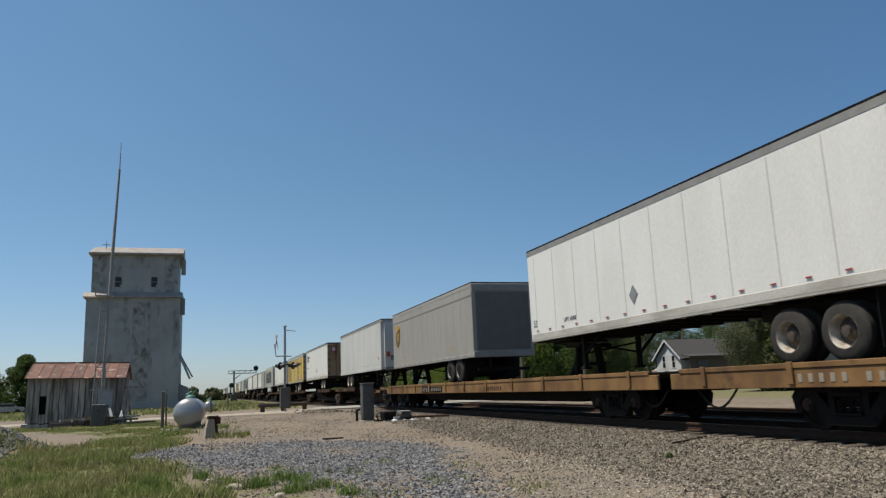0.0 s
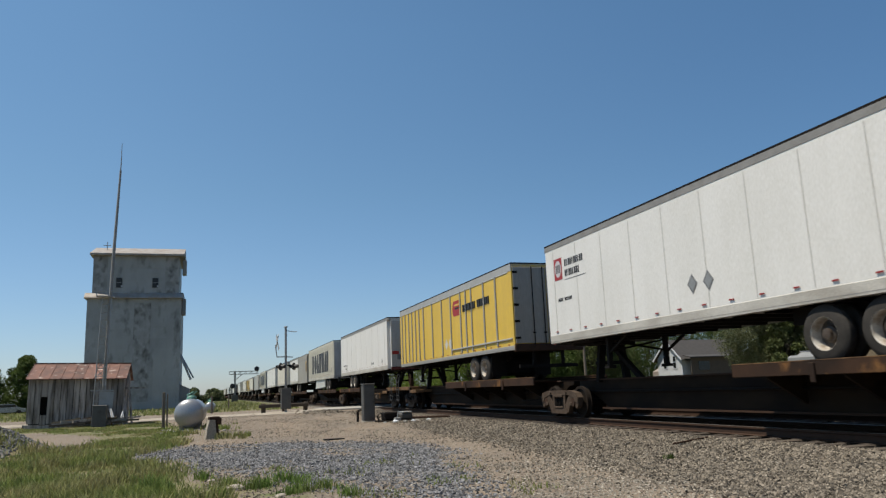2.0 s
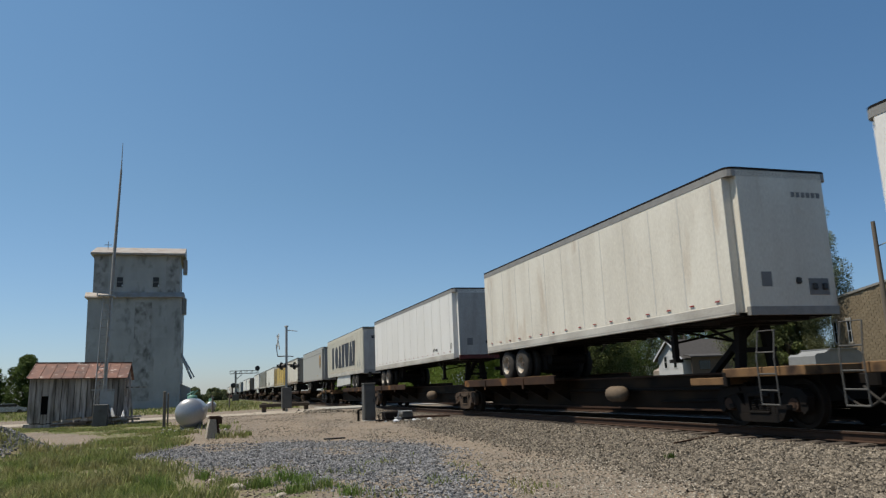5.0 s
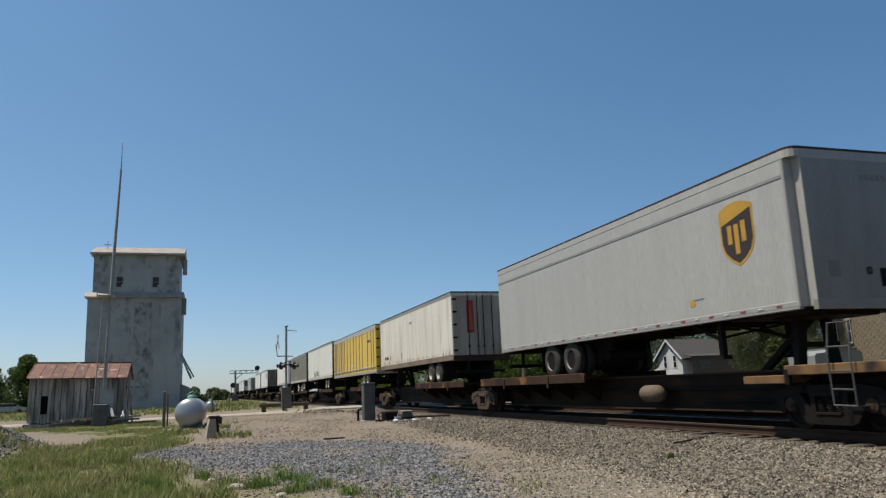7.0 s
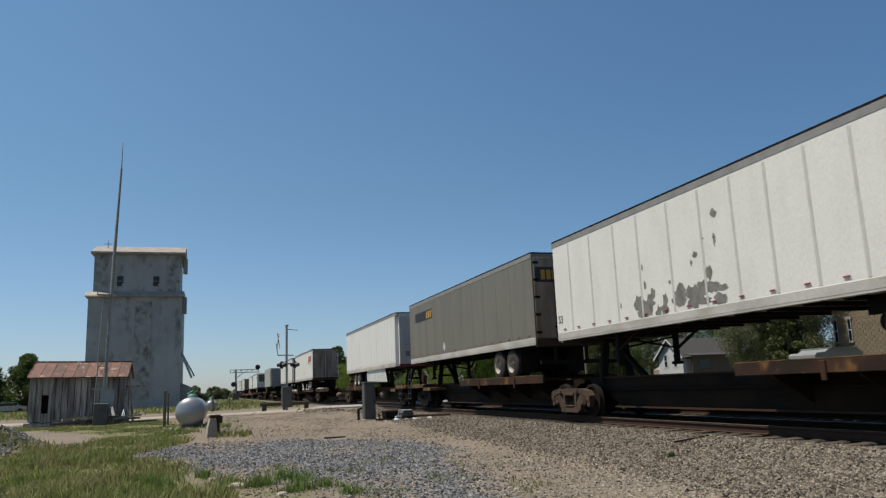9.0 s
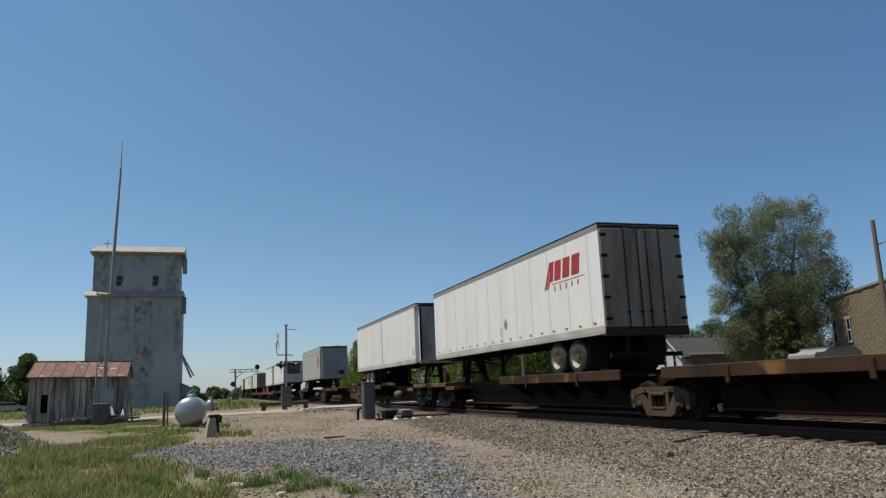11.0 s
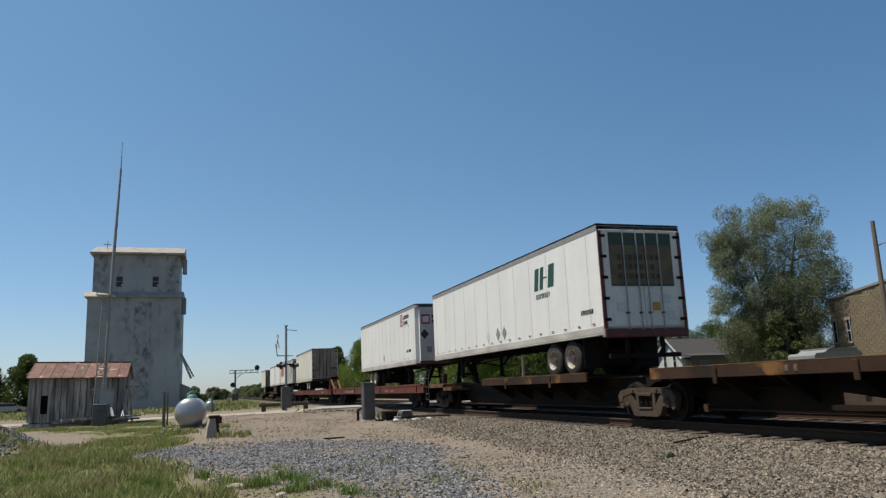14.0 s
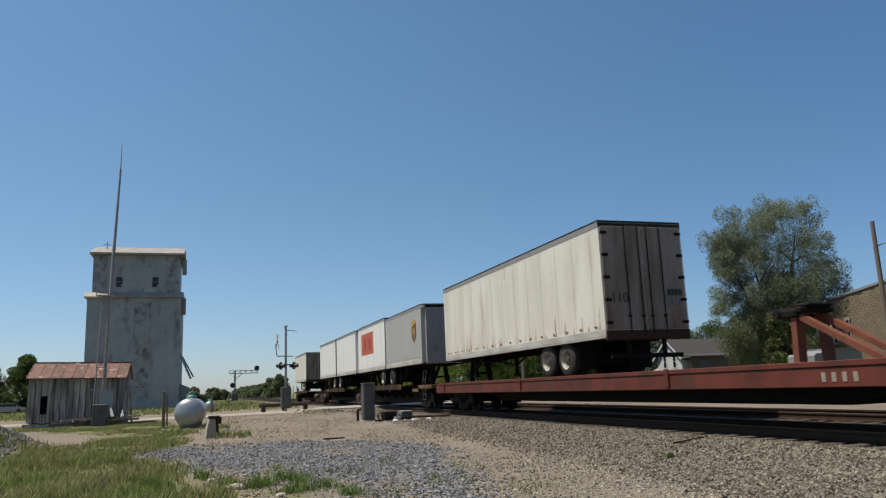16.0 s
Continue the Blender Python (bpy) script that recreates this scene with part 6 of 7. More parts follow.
# markings: plain shapes on the side that faces the camera; d is measured from the rear end, z from the box floor
def plate(t, mat_, yy, d0, d1, z0, z1, hw, name="marking", proud=0.006, shear=0.0, label=""):
    bm = bmesh.new()
    a, b = yy(d0), yy(d1)
    sh = shear
    slab(bm, [(a, z0), (b, z0), (b + sh, z1), (a + sh, z1)], -hw - proud, -hw + 0.002)
    return part(name, bm, mat_, t, label)


def shield(t, yc, zc, w, h, hw):
    def outline(k):
        return [(yc - w * k, zc + h * 0.80 * k), (yc - w * 0.5 * k, zc + h * 0.95 * k), (yc, zc + h * k), (yc + w * 0.5 * k, zc + h * 0.95 * k), (yc + w * k, zc + h * 0.80 * k), (yc + w * k, zc - h * 0.25 * k),
                (yc + w * 0.8 * k, zc - h * 0.6 * k), (yc + w * 0.4 * k, zc - h * 0.85 * k), (yc, zc - h * k), (yc - w * 0.4 * k, zc - h * 0.85 * k), (yc - w * 0.8 * k, zc - h * 0.6 * k), (yc - w * k, zc - h * 0.25 * k)]
    bm = bmesh.new()
    slab(bm, outline(1.0), -hw - 0.006, -hw)
    e = part("emblem", bm, gold, t, "gold-edged dark brown shield emblem")
    bm = bmesh.new()
    k = 0.9
    slab(bm, [(p, min(q, zc + h * (0.52 + 0.2 * (yc - p) / w))) for p, q in outline(k)], -hw - 0.010, -hw)
    part("emblem_field", bm, brown_mark, e)
    for y_, z0, z1 in ((0.42, -0.28, 0.3), (0.02, -0.62, 0.3), (-0.4, -0.28, 0.36)):
        boxpart("emblem_bar", gold, e, -hw - 0.013, -hw, yc + w * (y_ - 0.13), yc + w * (y_ + 0.13), zc + h * z0, zc + h * z1)


def text_on_side(t, s, size, mat_, y, z, hw):
    """Lettering on the side that faces -x; it reads along the train from far to near."""
    m = Matrix(((0, 0, -1, -hw - 0.008), (-1, 0, 0, y), (0, 1, 0, z), (0, 0, 0, 1)))
    return put("lettering", writing(s, size, mat_), t, m)


def diamonds(t, mat_, ys, z, r, hw):
    for y in ys:
        bm = bmesh.new()
        slab(bm, [(y, z - r), (y + r * 0.8, z), (y, z + r), (y - r * 0.8, z)], -hw - 0.006, -hw)
        e = part("placard", bm, mat_, t, "diamond placard holder")
        if mat_ is mark_grey:
            bm = bmesh.new()
            q = r * 0.72
            slab(bm, [(y, z - q), (y + q * 0.8, z), (y, z + q), (y - q * 0.8, z)], -hw - 0.009, -hw)
            part("placard_field", bm, galv, e)


def big_blocks(t, mat_, yy, spans, z0, z1, hw, shear):
    for a, b in spans:
        plate(t, mat_, yy, a, b, z0, z1, hw, "emblem_block", shear=shear)


def marks_parcel(shield_d, size=1.0, gold_d=4.3):
    def f(t, yy, hw, H0, H1, ln):
        shield(t, yy(shield_d), H0 + 1.66, 0.48 * size, 0.64 * size, hw)
        plate(t, gold, yy, gold_d, gold_d + 0.16, H0 + 0.38, H0 + 0.52, hw, label="small yellow sticker")
        plate(t, mark_grey, yy, shield_d - 1.6, shield_d - 1.25, H0 + 0.5, H0 + 0.53, hw)
    return f


def marks_plain(no53=True, lift=True, dia=()):
    def f(t, yy, hw, H0, H1, ln):
        if no53:
            text_on_side(t, "53", 0.3, black, yy(ln - 0.55), H0 + 0.55, hw)
        if lift:
            text_on_side(t, "LIFT HERE", 0.17, black, yy(ln - 2.9), H0 + 0.5, hw)
        if dia:
            diamonds(t, mark_grey, [yy(d) for d in dia], H0 + 0.75, 0.25, hw)
    return f


def marks_lease(t, yy, hw, H0, H1, ln):
    big_blocks(t, red_mark, yy, ((1.2, 1.68), (1.8, 2.24), (2.36, 2.78), (2.86, 3.1)), H0 + 1.82, H0 + 2.4, hw, -0.12)
    for q0, lean in ((3.25, -0.45), (3.42, -0.45)):
        plate(t, red_mark, yy, q0 - 0.06, q0 + 0.06, H0 + 1.62, H0 + 2.42, hw, "emblem_bar", 0.009, lean)
    plate(t, gold, yy, 0.9, 2.95, H0 + 1.72, H0 + 1.745, hw)
    for i in range(5):
        plate(t, mark_grey, yy, 1.25 + i * 0.37, 1.33 + i * 0.37, H0 + 1.5, H0 + 1.66, hw)
    diamonds(t, marker_white, [yy(7.25)], H0 + 0.64, 0.22, hw)
    diamonds(t, mark_grey, [yy(6.8)], H0 + 0.86, 0.22, hw)


def marks_road(t, yy, hw, H0, H1, ln):
    lo, hi = H0 + 0.64, H0 + 2.38
    mid = (lo + hi) / 2
    oval = [(10.75 + 0.7 * math.cos(k * math.pi / 8), mid + 0.87 * math.sin(k * math.pi / 8)) for k in range(16)]
    shapes = [oval] + [[(p, lo), (q, lo), (q2, hi), (p2, hi)] for p, q, q2, p2 in ((12.9, 12.0, 12.0, 12.9), (9.85, 8.5, 8.95, 9.4), (8.25, 7.2, 7.2, 8.25), (6.6, 5.6, 5.25, 6.95), (5.15, 3.8, 4.25, 4.7), (3.6, 3.1, 2.8, 3.85))]
    for k, sh in enumerate(shapes):
        bm = bmesh.new()
        slab(bm, [(yy(p), q) for p, q in sh], -hw - 0.026, -hw)
        part("emblem_block", bm, navy, t, "dark navy block of the side emblem")
    diamonds(t, mark_grey, [yy(1.2), yy(1.9)], H0 + 0.65, 0.25, hw)
    for i in range(7):
        boxpart("emblem_block", navy, t, -0.7 + i * 0.2, -0.54 + i * 0.2, yy(0) - 0.05, yy(0), H1 - 0.75, H1 - 0.55)
    for i in range(5):
        boxpart("marking", mark_grey, t, -0.35 + i * 0.14, -0.24 + i * 0.14, yy(0) - 0.05, yy(0), H1 - 1.3, H1 - 1.2)
    boxpart("marking", gold, t, 0.75, 1.05, yy(0) - 0.05, yy(0), H1 - 1.5, H1 - 1.3)


def marks_central(t, yy, hw, H0, H1, ln):
    bm = bmesh.new()
    slab(bm, [(yy(6.4), H0 + 1.78), (yy(5.66), H0 + 1.78), (yy(5.66), H0 + 2.42), (yy(6.36), H0 + 2.42), (yy(6.52), H0 + 2.26), (yy(6.54), H0 + 1.92)], -hw - 0.006, -hw)
    e = part("emblem", bm, red_mark, t, "red company emblem")
    plate(t, yellow, yy, 5.64, 6.28, H0 + 2.2, H0 + 2.28, hw, proud=0.009)
    plate(t, black, yy, 5.7, 6.2, H0 + 2.06, H0 + 2.13, hw, proud=0.01)
    for k in range(16):
        if k != 7:
            plate(t, black, yy, 2.2 + k * 0.19, 2.2 + k * 0.19 + (0.1, 0.13)[k % 2], H0 + 1.85, H0 + 2.14, hw, proud=0.036)
    diamonds(t, marker_white, [yy(7.55), yy(7.03)], H0 + 0.68, 0.24, hw)
    text_on_side(t, "53", 0.3, black, yy(ln - 0.6), H0 + 0.5, hw)


def marks_yellow(t, yy, hw, H0, H1, ln):
    for k in range(6):
        plate(t, black, yy, 1.66 + k * 0.16, 1.77 + k * 0.16, H0 + 2.0, H0 + 2.16, hw)
    diamonds(t, marker_white, [yy(8.24), yy(7.78)], H0 + 0.68, 0.25, hw)
    text_on_side(t, "53", 0.3, black, yy(ln - 0.5), H0 + 0.5, hw)


def marks_services(near_nose=True, red_end=True):
    def f(t, yy, hw, H0, H1, ln):
        d = ln - 1.0 if not near_nose else ln - 2.9
        s = -1 if yy(1) > yy(0) else 1
        y, up_ = yy(d), 0.24 if near_nose else 0.0
        plate(t, red_mark, lambda q: q, y - 0.25, y + 0.25, H0 + 1.85 + up_, H0 + 2.5 + up_, hw, "emblem", label="red company emblem")
        bm = bmesh.new()
        slab(bm, [(y + 0.2 * math.cos(a), H0 + 2.18 + up_ + 0.25 * math.sin(a)) for a in [k * math.pi / 8 for k in range(16)]], -hw - 0.009, -hw)
        part("emblem_field", bm, marker_white, t)
        for k in (-0.1, 0.0, 0.1):
            plate(t, brown_mark, lambda q: q, y + k - 0.03, y + k + 0.03, H0 + 2.06 + up_, H0 + 2.3 + up_, hw, proud=0.012)
        for r_, nn in ((0, 10), (1, 8)):
            for k in range(nn):
                yk = y - 0.42 - k * 0.115
                plate(t, black, lambda q: q, yk, yk - (0.08, 0.06, 0.09)[k % 3], H0 + 2.2 - r_ * 0.3 + up_, H0 + 2.4 - r_ * 0.3 + up_, hw)
        plate(t, black, lambda q: q, y - 0.42, y - 1.65, H0 + 1.8 + up_, H0 + 1.815 + up_, hw)
        diamonds(t, mark_grey, [yy(6.8)] if near_nose else [yy(6.9), yy(6.36)], H0 + (0.62 if near_nose else 0.82), 0.22, hw)
        for k in range(11):
            if k != 4:
                y0_ = y - (0.95 if near_nose else -0.1)
                plate(t, black, lambda q: q, y0_ - k * 0.08, y0_ - k * 0.08 - 0.055, H0 + (0.66 if near_nose else 1.2), H0 + (0.8 if near_nose else 1.3), hw)
        if yy(0) > yy(1):      # nose leads: the same emblem on the front wall
            boxpart("emblem", red_mark, t, -1.0, -0.55, -0.008, 0, H1 - 1.0, H1 - 0.5)
            boxpart("emblem_field", marker_white, t, -0.93, -0.62, -0.012, 0, H1 - 0.9, H1 - 0.6)
            for r_, nn in ((0, 10), (1, 8)):
                for k in range(nn):
                    boxpart("marking", black, t, -0.45 + k * 0.125, -0.36 + k * 0.125, -0.008, 0, H1 - 0.68 - r_ * 0.25, H1 - 0.52 - r_ * 0.25)
            bm = bmesh.new()
            slab(bm, [(-0.85, H1 - 1.75), (-0.62, H1 - 1.5), (-0.85, H1 - 1.25), (-1.08, H1 - 1.5)], -0.012, 0.0, "Y")
            part("placard", bm, black, t)
            for a in (0.05, 0.75):
                boxpart("vent", black, t, a, a + 0.35, -0.01, 0, H0 + 0.35, H0 + 0.85, bevel=0.003)
        else:
            boxpart("emblem", red_mark, t, -0.95, -0.55, -0.06, 0, H1 - 0.75, H1 - 0.3)
            boxpart("emblem_field", marker_white, t, -0.88, -0.62, -0.064, 0, H1 - 0.67, H1 - 0.38)
    return f


def marks_carrier(t, yy, hw, H0, H1, ln):
    big_blocks(t, green_mark, yy, ((2.8, 3.2), (3.55, 3.8), (3.9, 4.2)), H0 + 1.7, H0 + 2.4, hw, -0.14)
    plate(t, green_mark, yy, 3.22, 3.5, H0 + 2.02, H0 + 2.07, hw)
    for k in range(8):
        plate(t, green_mark, yy, 3.1 + k * 0.125, 3.1 + k * 0.125 + (0.07, 0.09)[k % 2], H0 + 1.42, H0 + 1.58, hw)
    for k in range(6):
        plate(t, black, yy, 0.5 + k * 0.12, 0.59 + k * 0.12, H0 + 0.62, H0 + 0.75, hw)
    diamonds(t, mark_grey, [yy(7.5), yy(6.9)], H0 + 0.6, 0.25, hw)
    diamonds(t, marker_white, [yy(8.5)], H0 + 0.6, 0.23, hw)
    adv = boxpart("advert_panel", advert_gold, t, -0.98, 0.98, yy(0) - 0.042, yy(0), H0 + 1.3, H1 - 0.2, label="dark green and gold advertising panel on the doors")
    boxpart("panel_band", advert_green, adv, -0.98, 0.98, yy(0) - 0.046, yy(0), H1 - 0.55, H1 - 0.2)
    boxpart("panel_frame", advert_green, adv, -0.98, 0.98, yy(0) - 0.046, yy(0), H0 + 1.3, H0 + 1.36)
    for r_ in range(3):
        for k in range(8 - r_ % 2):
            boxpart("marking", brown_mark, adv, -0.75 + k * 0.17, -0.64 + k * 0.17, yy(0) - 0.05, yy(0), H0 + 1.5 + r_ * 0.26, H0 + 1.64 + r_ * 0.26)
    for s in (-1, 1):
        boxpart("door_edge", maroon, t, s * 1.297, s * 1.19, yy(0) - 0.046, yy(0), H0 + 0.15, H1 - 0.16, label="red painted door edge")
    for x_, z_, mt in ((-0.75, 0.75, white_grey), (0.35, 0.75, gold), (0.8, 0.5, white_grey), (0.7, 0.95, marker_white)):
        boxpart("placard", mt, t, x_ - 0.12, x_ + 0.12, yy(0) - 0.045, yy(0), H0 + z_ - 0.12, H0 + z_ + 0.12)
    boxpart("rear_bumper", maroon, t, -1.29, 1.29, yy(0) - 0.07, yy(0.1), H0 - 0.08, H0 + 0.16, bevel=0.02, label="grimy dark red rear bumper")


def marks_freight(t, yy, hw, H0, H1, ln):
    plate(t, black, yy, 11.4, 14.3, H0 + 2.0, H0 + 2.45, hw, label="dark emblem band")
    for k in range(3):
        plate(t, gold, yy, 11.55 + k * 0.3, 11.77 + k * 0.3, H0 + 2.06, H0 + 2.38, hw, "emblem_bar", proud=0.01, shear=-0.1)
    boxpart("emblem", navy, t, -1.2, -0.05, yy(0) - 0.045, yy(0), H1 - 0.95, H1 - 0.45)
    [boxpart("emblem_bar", gold, t, x_, x_ + 0.15, yy(0) - 0.05, yy(0), H1 - 0.86, H1 - 0.54) for x_ in (-1.0, -0.8, -0.6)]
    diamonds(t, marker_white, [yy(ln * 0.62)], H0 + 0.55, 0.22, hw)


def marks_cone(t, yy, hw, H0, H1, ln):
    boxpart("warning_panel", red_mark, t, -0.62, -0.3, yy(0) - 0.05, yy(0), H0 + 1.15, H1 - 0.35, label="tall red warning panel")
    bm = bmesh.new()
    slab(bm, [(-0.58, H0 + 1.3), (-0.34, H0 + 1.3), (-0.44, H1 - 0.6), (-0.48, H1 - 0.6)], yy(0) - 0.056, yy(0), "Y")
    part("cone_shape", bm, orange_mark, t)
    diamonds(t, mark_grey, [yy(8.8)], H0 + 0.66, 0.2, hw)
    for k in range(10):
        if k != 4:
            plate(t, black, yy, 11.85 + k * 0.09, 11.91 + k * 0.09, H0 + 0.56, H0 + 0.72, hw)
    plate(t, orange_mark, yy, 11.25, 11.42, H0 + 0.5, H0 + 0.76, hw, label="faded orange sticker")
    text_on_side(t, "48/102", 0.17, mark_grey, yy(6.8), H0 + 2.2, hw)
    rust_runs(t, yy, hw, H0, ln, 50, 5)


def marks_orange(t, yy, hw, H0, H1, ln):
    plate(t, orange_mark, yy, 3.2, 6.9, H0 + 1.1, H0 + 2.5, hw, "emblem", label="orange square company emblem")
    for k in range(2):
        plate(t, red_mark, yy, 3.9 + k * 1.5, 4.6 + k * 1.5, H0 + 1.4, H0 + 2.2, hw, proud=0.01)


def marks_numbered(t, yy, hw, H0, H1, ln):
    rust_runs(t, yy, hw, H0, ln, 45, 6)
    put("lettering", writing("110", 0.36, black), t, Matrix(((1, 0, 0, -0.82), (0, 0, -1, yy(0) - 0.045), (0, 1, 0, H0 + 1.05), (0, 0, 0, 1))))
    for r_ in range(2):
        for k in range(4):
            boxpart("marking", (black, mark_grey)[r_], t, 0.68 + k * 0.12, 0.77 + k * 0.12, yy(0) - 0.045, yy(0), H0 + 1.12 - r_ * 0.26, H0 + 1.3 - r_ * 0.26)


def marks_air_ride(t, yy, hw, H0, H1, ln):
    text_on_side(t, "53", 0.3, black, yy(ln - 1.6), H0 + 0.55, hw)
    text_on_side(t, "LIFT HERE", 0.17, black, yy(ln - 4.3), H0 + 0.5, hw)
    text_on_side(t, "AIR-RIDE EQUIPPED", 0.17, black, yy(1.9), H0 + 0.72, hw)
    text_on_side(t, "LIFT HERE", 0.14, black, yy(2.2), H0 + 0.47, hw)
    boxpart("placard", red_mark, t, -1.05, -0.65, -0.008, 0, H0 + 0.85, H0 + 1.05, label="red placard on the nose")
    boxpart("placard", mark_grey, t, 0.5, 0.95, -0.008, 0, H1 - 0.6, H1 - 0.5)


def marks_nose_placards(t, yy, hw, H0, H1, ln):
    plate(t, marker_white, yy, ln - 1.35, ln - 1.1, H0 + 0.62, H0 + 0.74, hw)
    plate(t, orange_mark, yy, ln - 1.08, ln - 0.8, H0 + 0.62, H0 + 0.76, hw)
    for x0, x1, z0, z1, mt in ((-1.0, -0.78, 0.75, 1.05, orange_mark), (-0.3, -0.1, 1.15, 1.4, orange_mark), (-0.3, -0.05, 0.98, 1.1, mark_grey), (-0.2, 0.15, 0.78, 0.92, orange_mark),
                               (-0.2, 0.02, 0.3, 0.65, black), (0.55, 0.8, 0.35, 0.62, mark_grey), (-0.4, -0.1, 2.62, 2.72, mark_grey)):
        boxpart("placard", mt, t, x0, x1, -0.008, 0.0, H0 + z0, H0 + z1, label="worn placard")


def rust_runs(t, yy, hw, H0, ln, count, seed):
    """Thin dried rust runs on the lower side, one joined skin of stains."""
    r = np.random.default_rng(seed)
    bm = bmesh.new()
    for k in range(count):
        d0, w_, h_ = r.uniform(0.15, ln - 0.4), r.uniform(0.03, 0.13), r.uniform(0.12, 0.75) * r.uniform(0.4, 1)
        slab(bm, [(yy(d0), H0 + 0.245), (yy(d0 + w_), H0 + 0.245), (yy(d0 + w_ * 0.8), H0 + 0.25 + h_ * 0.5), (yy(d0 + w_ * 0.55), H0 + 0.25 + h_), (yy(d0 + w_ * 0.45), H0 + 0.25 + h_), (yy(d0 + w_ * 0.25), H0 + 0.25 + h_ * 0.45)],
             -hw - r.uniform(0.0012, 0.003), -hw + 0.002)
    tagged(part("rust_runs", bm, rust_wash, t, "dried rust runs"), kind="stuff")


def marks_peeling(t, yy, hw, H0, H1, ln):
    """Patches where the paint has peeled to grey primer, low on the side, with a few spots above."""
    r = np.random.default_rng(41)
    text_on_side(t, "53", 0.3, black, yy(ln - 0.45), H0 + 0.62, hw)
    spots = [(r.uniform(7.7, 11.0), r.uniform(0.3, 0.75), r.uniform(0.1, 0.34), r.uniform(0.08, 0.24)) for k in range(30)]
    spots += [(7.86, 2.15, 0.12, 0.13), (7.92, 1.6, 0.06, 0.16), (8.6, 1.4, 0.1, 0.09), (8.75, 1.25, 0.05, 0.08), (8.3, 1.7, 0.05, 0.04), (10.6, 1.0, 0.06, 0.17), (10.65, 1.45, 0.04, 0.08), (11.75, 0.65, 0.04, 0.1),
              (9.6, 0.95, 0.05, 0.06), (8.2, 0.95, 0.12, 0.2), (10.5, 0.5, 0.16, 0.3), (9.3, 0.55, 0.3, 0.22), (8.7, 0.5, 0.35, 0.26)]
    bm = bmesh.new()
    for d0, z0, w_, h_ in spots:
        slab(bm, [(yy(d0 + w_ * r.uniform(0.45, 1.1) * math.cos(a)), H0 + max(0.25, z0 + h_ * r.uniform(0.45, 1.1) * math.sin(a))) for a in [k * math.pi / 6 for k in range(12)]],
             -hw - r.uniform(0.0022, 0.0048), -hw + 0.002)
    tagged(part("peeled_paint", bm, peeled, t, "patches of peeled paint"), kind="stuff")


POSTS_LONG = [1.51, 2.75, 4.14, 4.81, 5.48, 6.79, 8.07, 9.56, 11.02, 11.81, 12.49, 13.15, 13.79, 14.51, 15.15]
POSTS_DENTED = [0.66, 1.36, 2.54, 4.24, 5.23, 6.4, 7.41, 8.69, 9.92, 11.07, 11.75, 12.34, 12.71, 13.46, 14.12, 14.77, 15.12, 15.48]
trailer(6.2, 15.8, white, "rear", "long clean white dry van trailer with white wheels", bottom=2.32, top=5.25, wheels=(3.44, 4.67), marks=marks_plain(dia=(9.5,)))
trailer(27.3, 13.25, grey_dull, "rear", "grey parcel trailer with a gold-edged shield and roll-up door", top=5.06, bottom=2.13, style="smooth", seams=14, rims="dark", door="roll", band=True,
        wheels=(2.11, 3.3), marks=marks_parcel(11.97, 1.0, 2.6))
trailer(43.3, 14.2, white_grey, "nose", rail=white_grey, seams=7, label="dented white trailer with a rounded nose and orange placards", wheels=(2.75, 3.95), marks=marks_nose_placards)
trailer(64.2, 14.2, white, "rear", "white trailer with grimy brown rear doors and a red emblem", door=door_rusty, marks=marks_services(False), wheels=(2.32, 3.57), seams=10)
trailer(81.0, 15.8, yellow, "rear", "yellow trailer with grey side posts and a red and black emblem", style="posts", seam_mat=post_grey, door=grey_dull, wheels=(3.22, 4.4), marks=marks_central, posts_at=POSTS_LONG, lower_rail=(0.15, 6.7))
trailer(99.6, 15.8, white, "nose", "clean white trailer with a rounded nose and red placard", wheels=(3.78, 5.02), marks=marks_air_ride, seams=9)
trailer(119.0, 16.0, cream, "rear", "cream ribbed trailer with large dark navy lettering blocks", style="ribs", top=5.24, bottom=2.2, door=end_shade_white, plain_door=True, wheels=(2.85, 4.05), skirt=(5.35, 10.9), rims="dark", marks=marks_road)
trailer(136.0, 8.1, grey_dull, "nose", "short grey parcel trailer with a gold-edged shield", top=5.06, bottom=2.13, style="smooth", seams=8, rims="dark", band=True, wheels=(1.0,), landing=False,
        marks=marks_parcel(7.08, 1.0, 3.0))
trailer(144.4, 8.5, white, "rear", "short plain white trailer", wheels=(1.0,), seams=6, landing=False, top=5.12)
trailer(156.2, 14.0, white_old, "nose", "weathered rust-streaked white trailer", wheels=(1.6, 2.85))
trailer(174.0, 15.8, white, "nose", "plain white dry van trailer", wheels=(1.7, 2.95), marks=marks_plain())
trailer(193.6, 15.7, cream, "rear", "cream ribbed trailer with large dark navy lettering blocks", style="ribs", top=5.24, bottom=2.2, door=end_shade_white, plain_door=True, wheels=(2.85, 4.05), skirt=(5.35, 10.9), rims="dark", marks=marks_road)
trailer(212.2, 14.3, grey_paint, "nose", "grey parcel trailer with a gold-edged shield near its nose", top=5.06, bottom=2.13, style="smooth", seams=0, rims="dark", band=True, wheels=(3.8, 5.1), marks=marks_parcel(12.7, 1.02, 11.0))
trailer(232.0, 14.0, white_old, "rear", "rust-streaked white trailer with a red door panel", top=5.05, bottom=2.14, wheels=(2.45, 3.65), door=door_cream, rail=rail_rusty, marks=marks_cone)
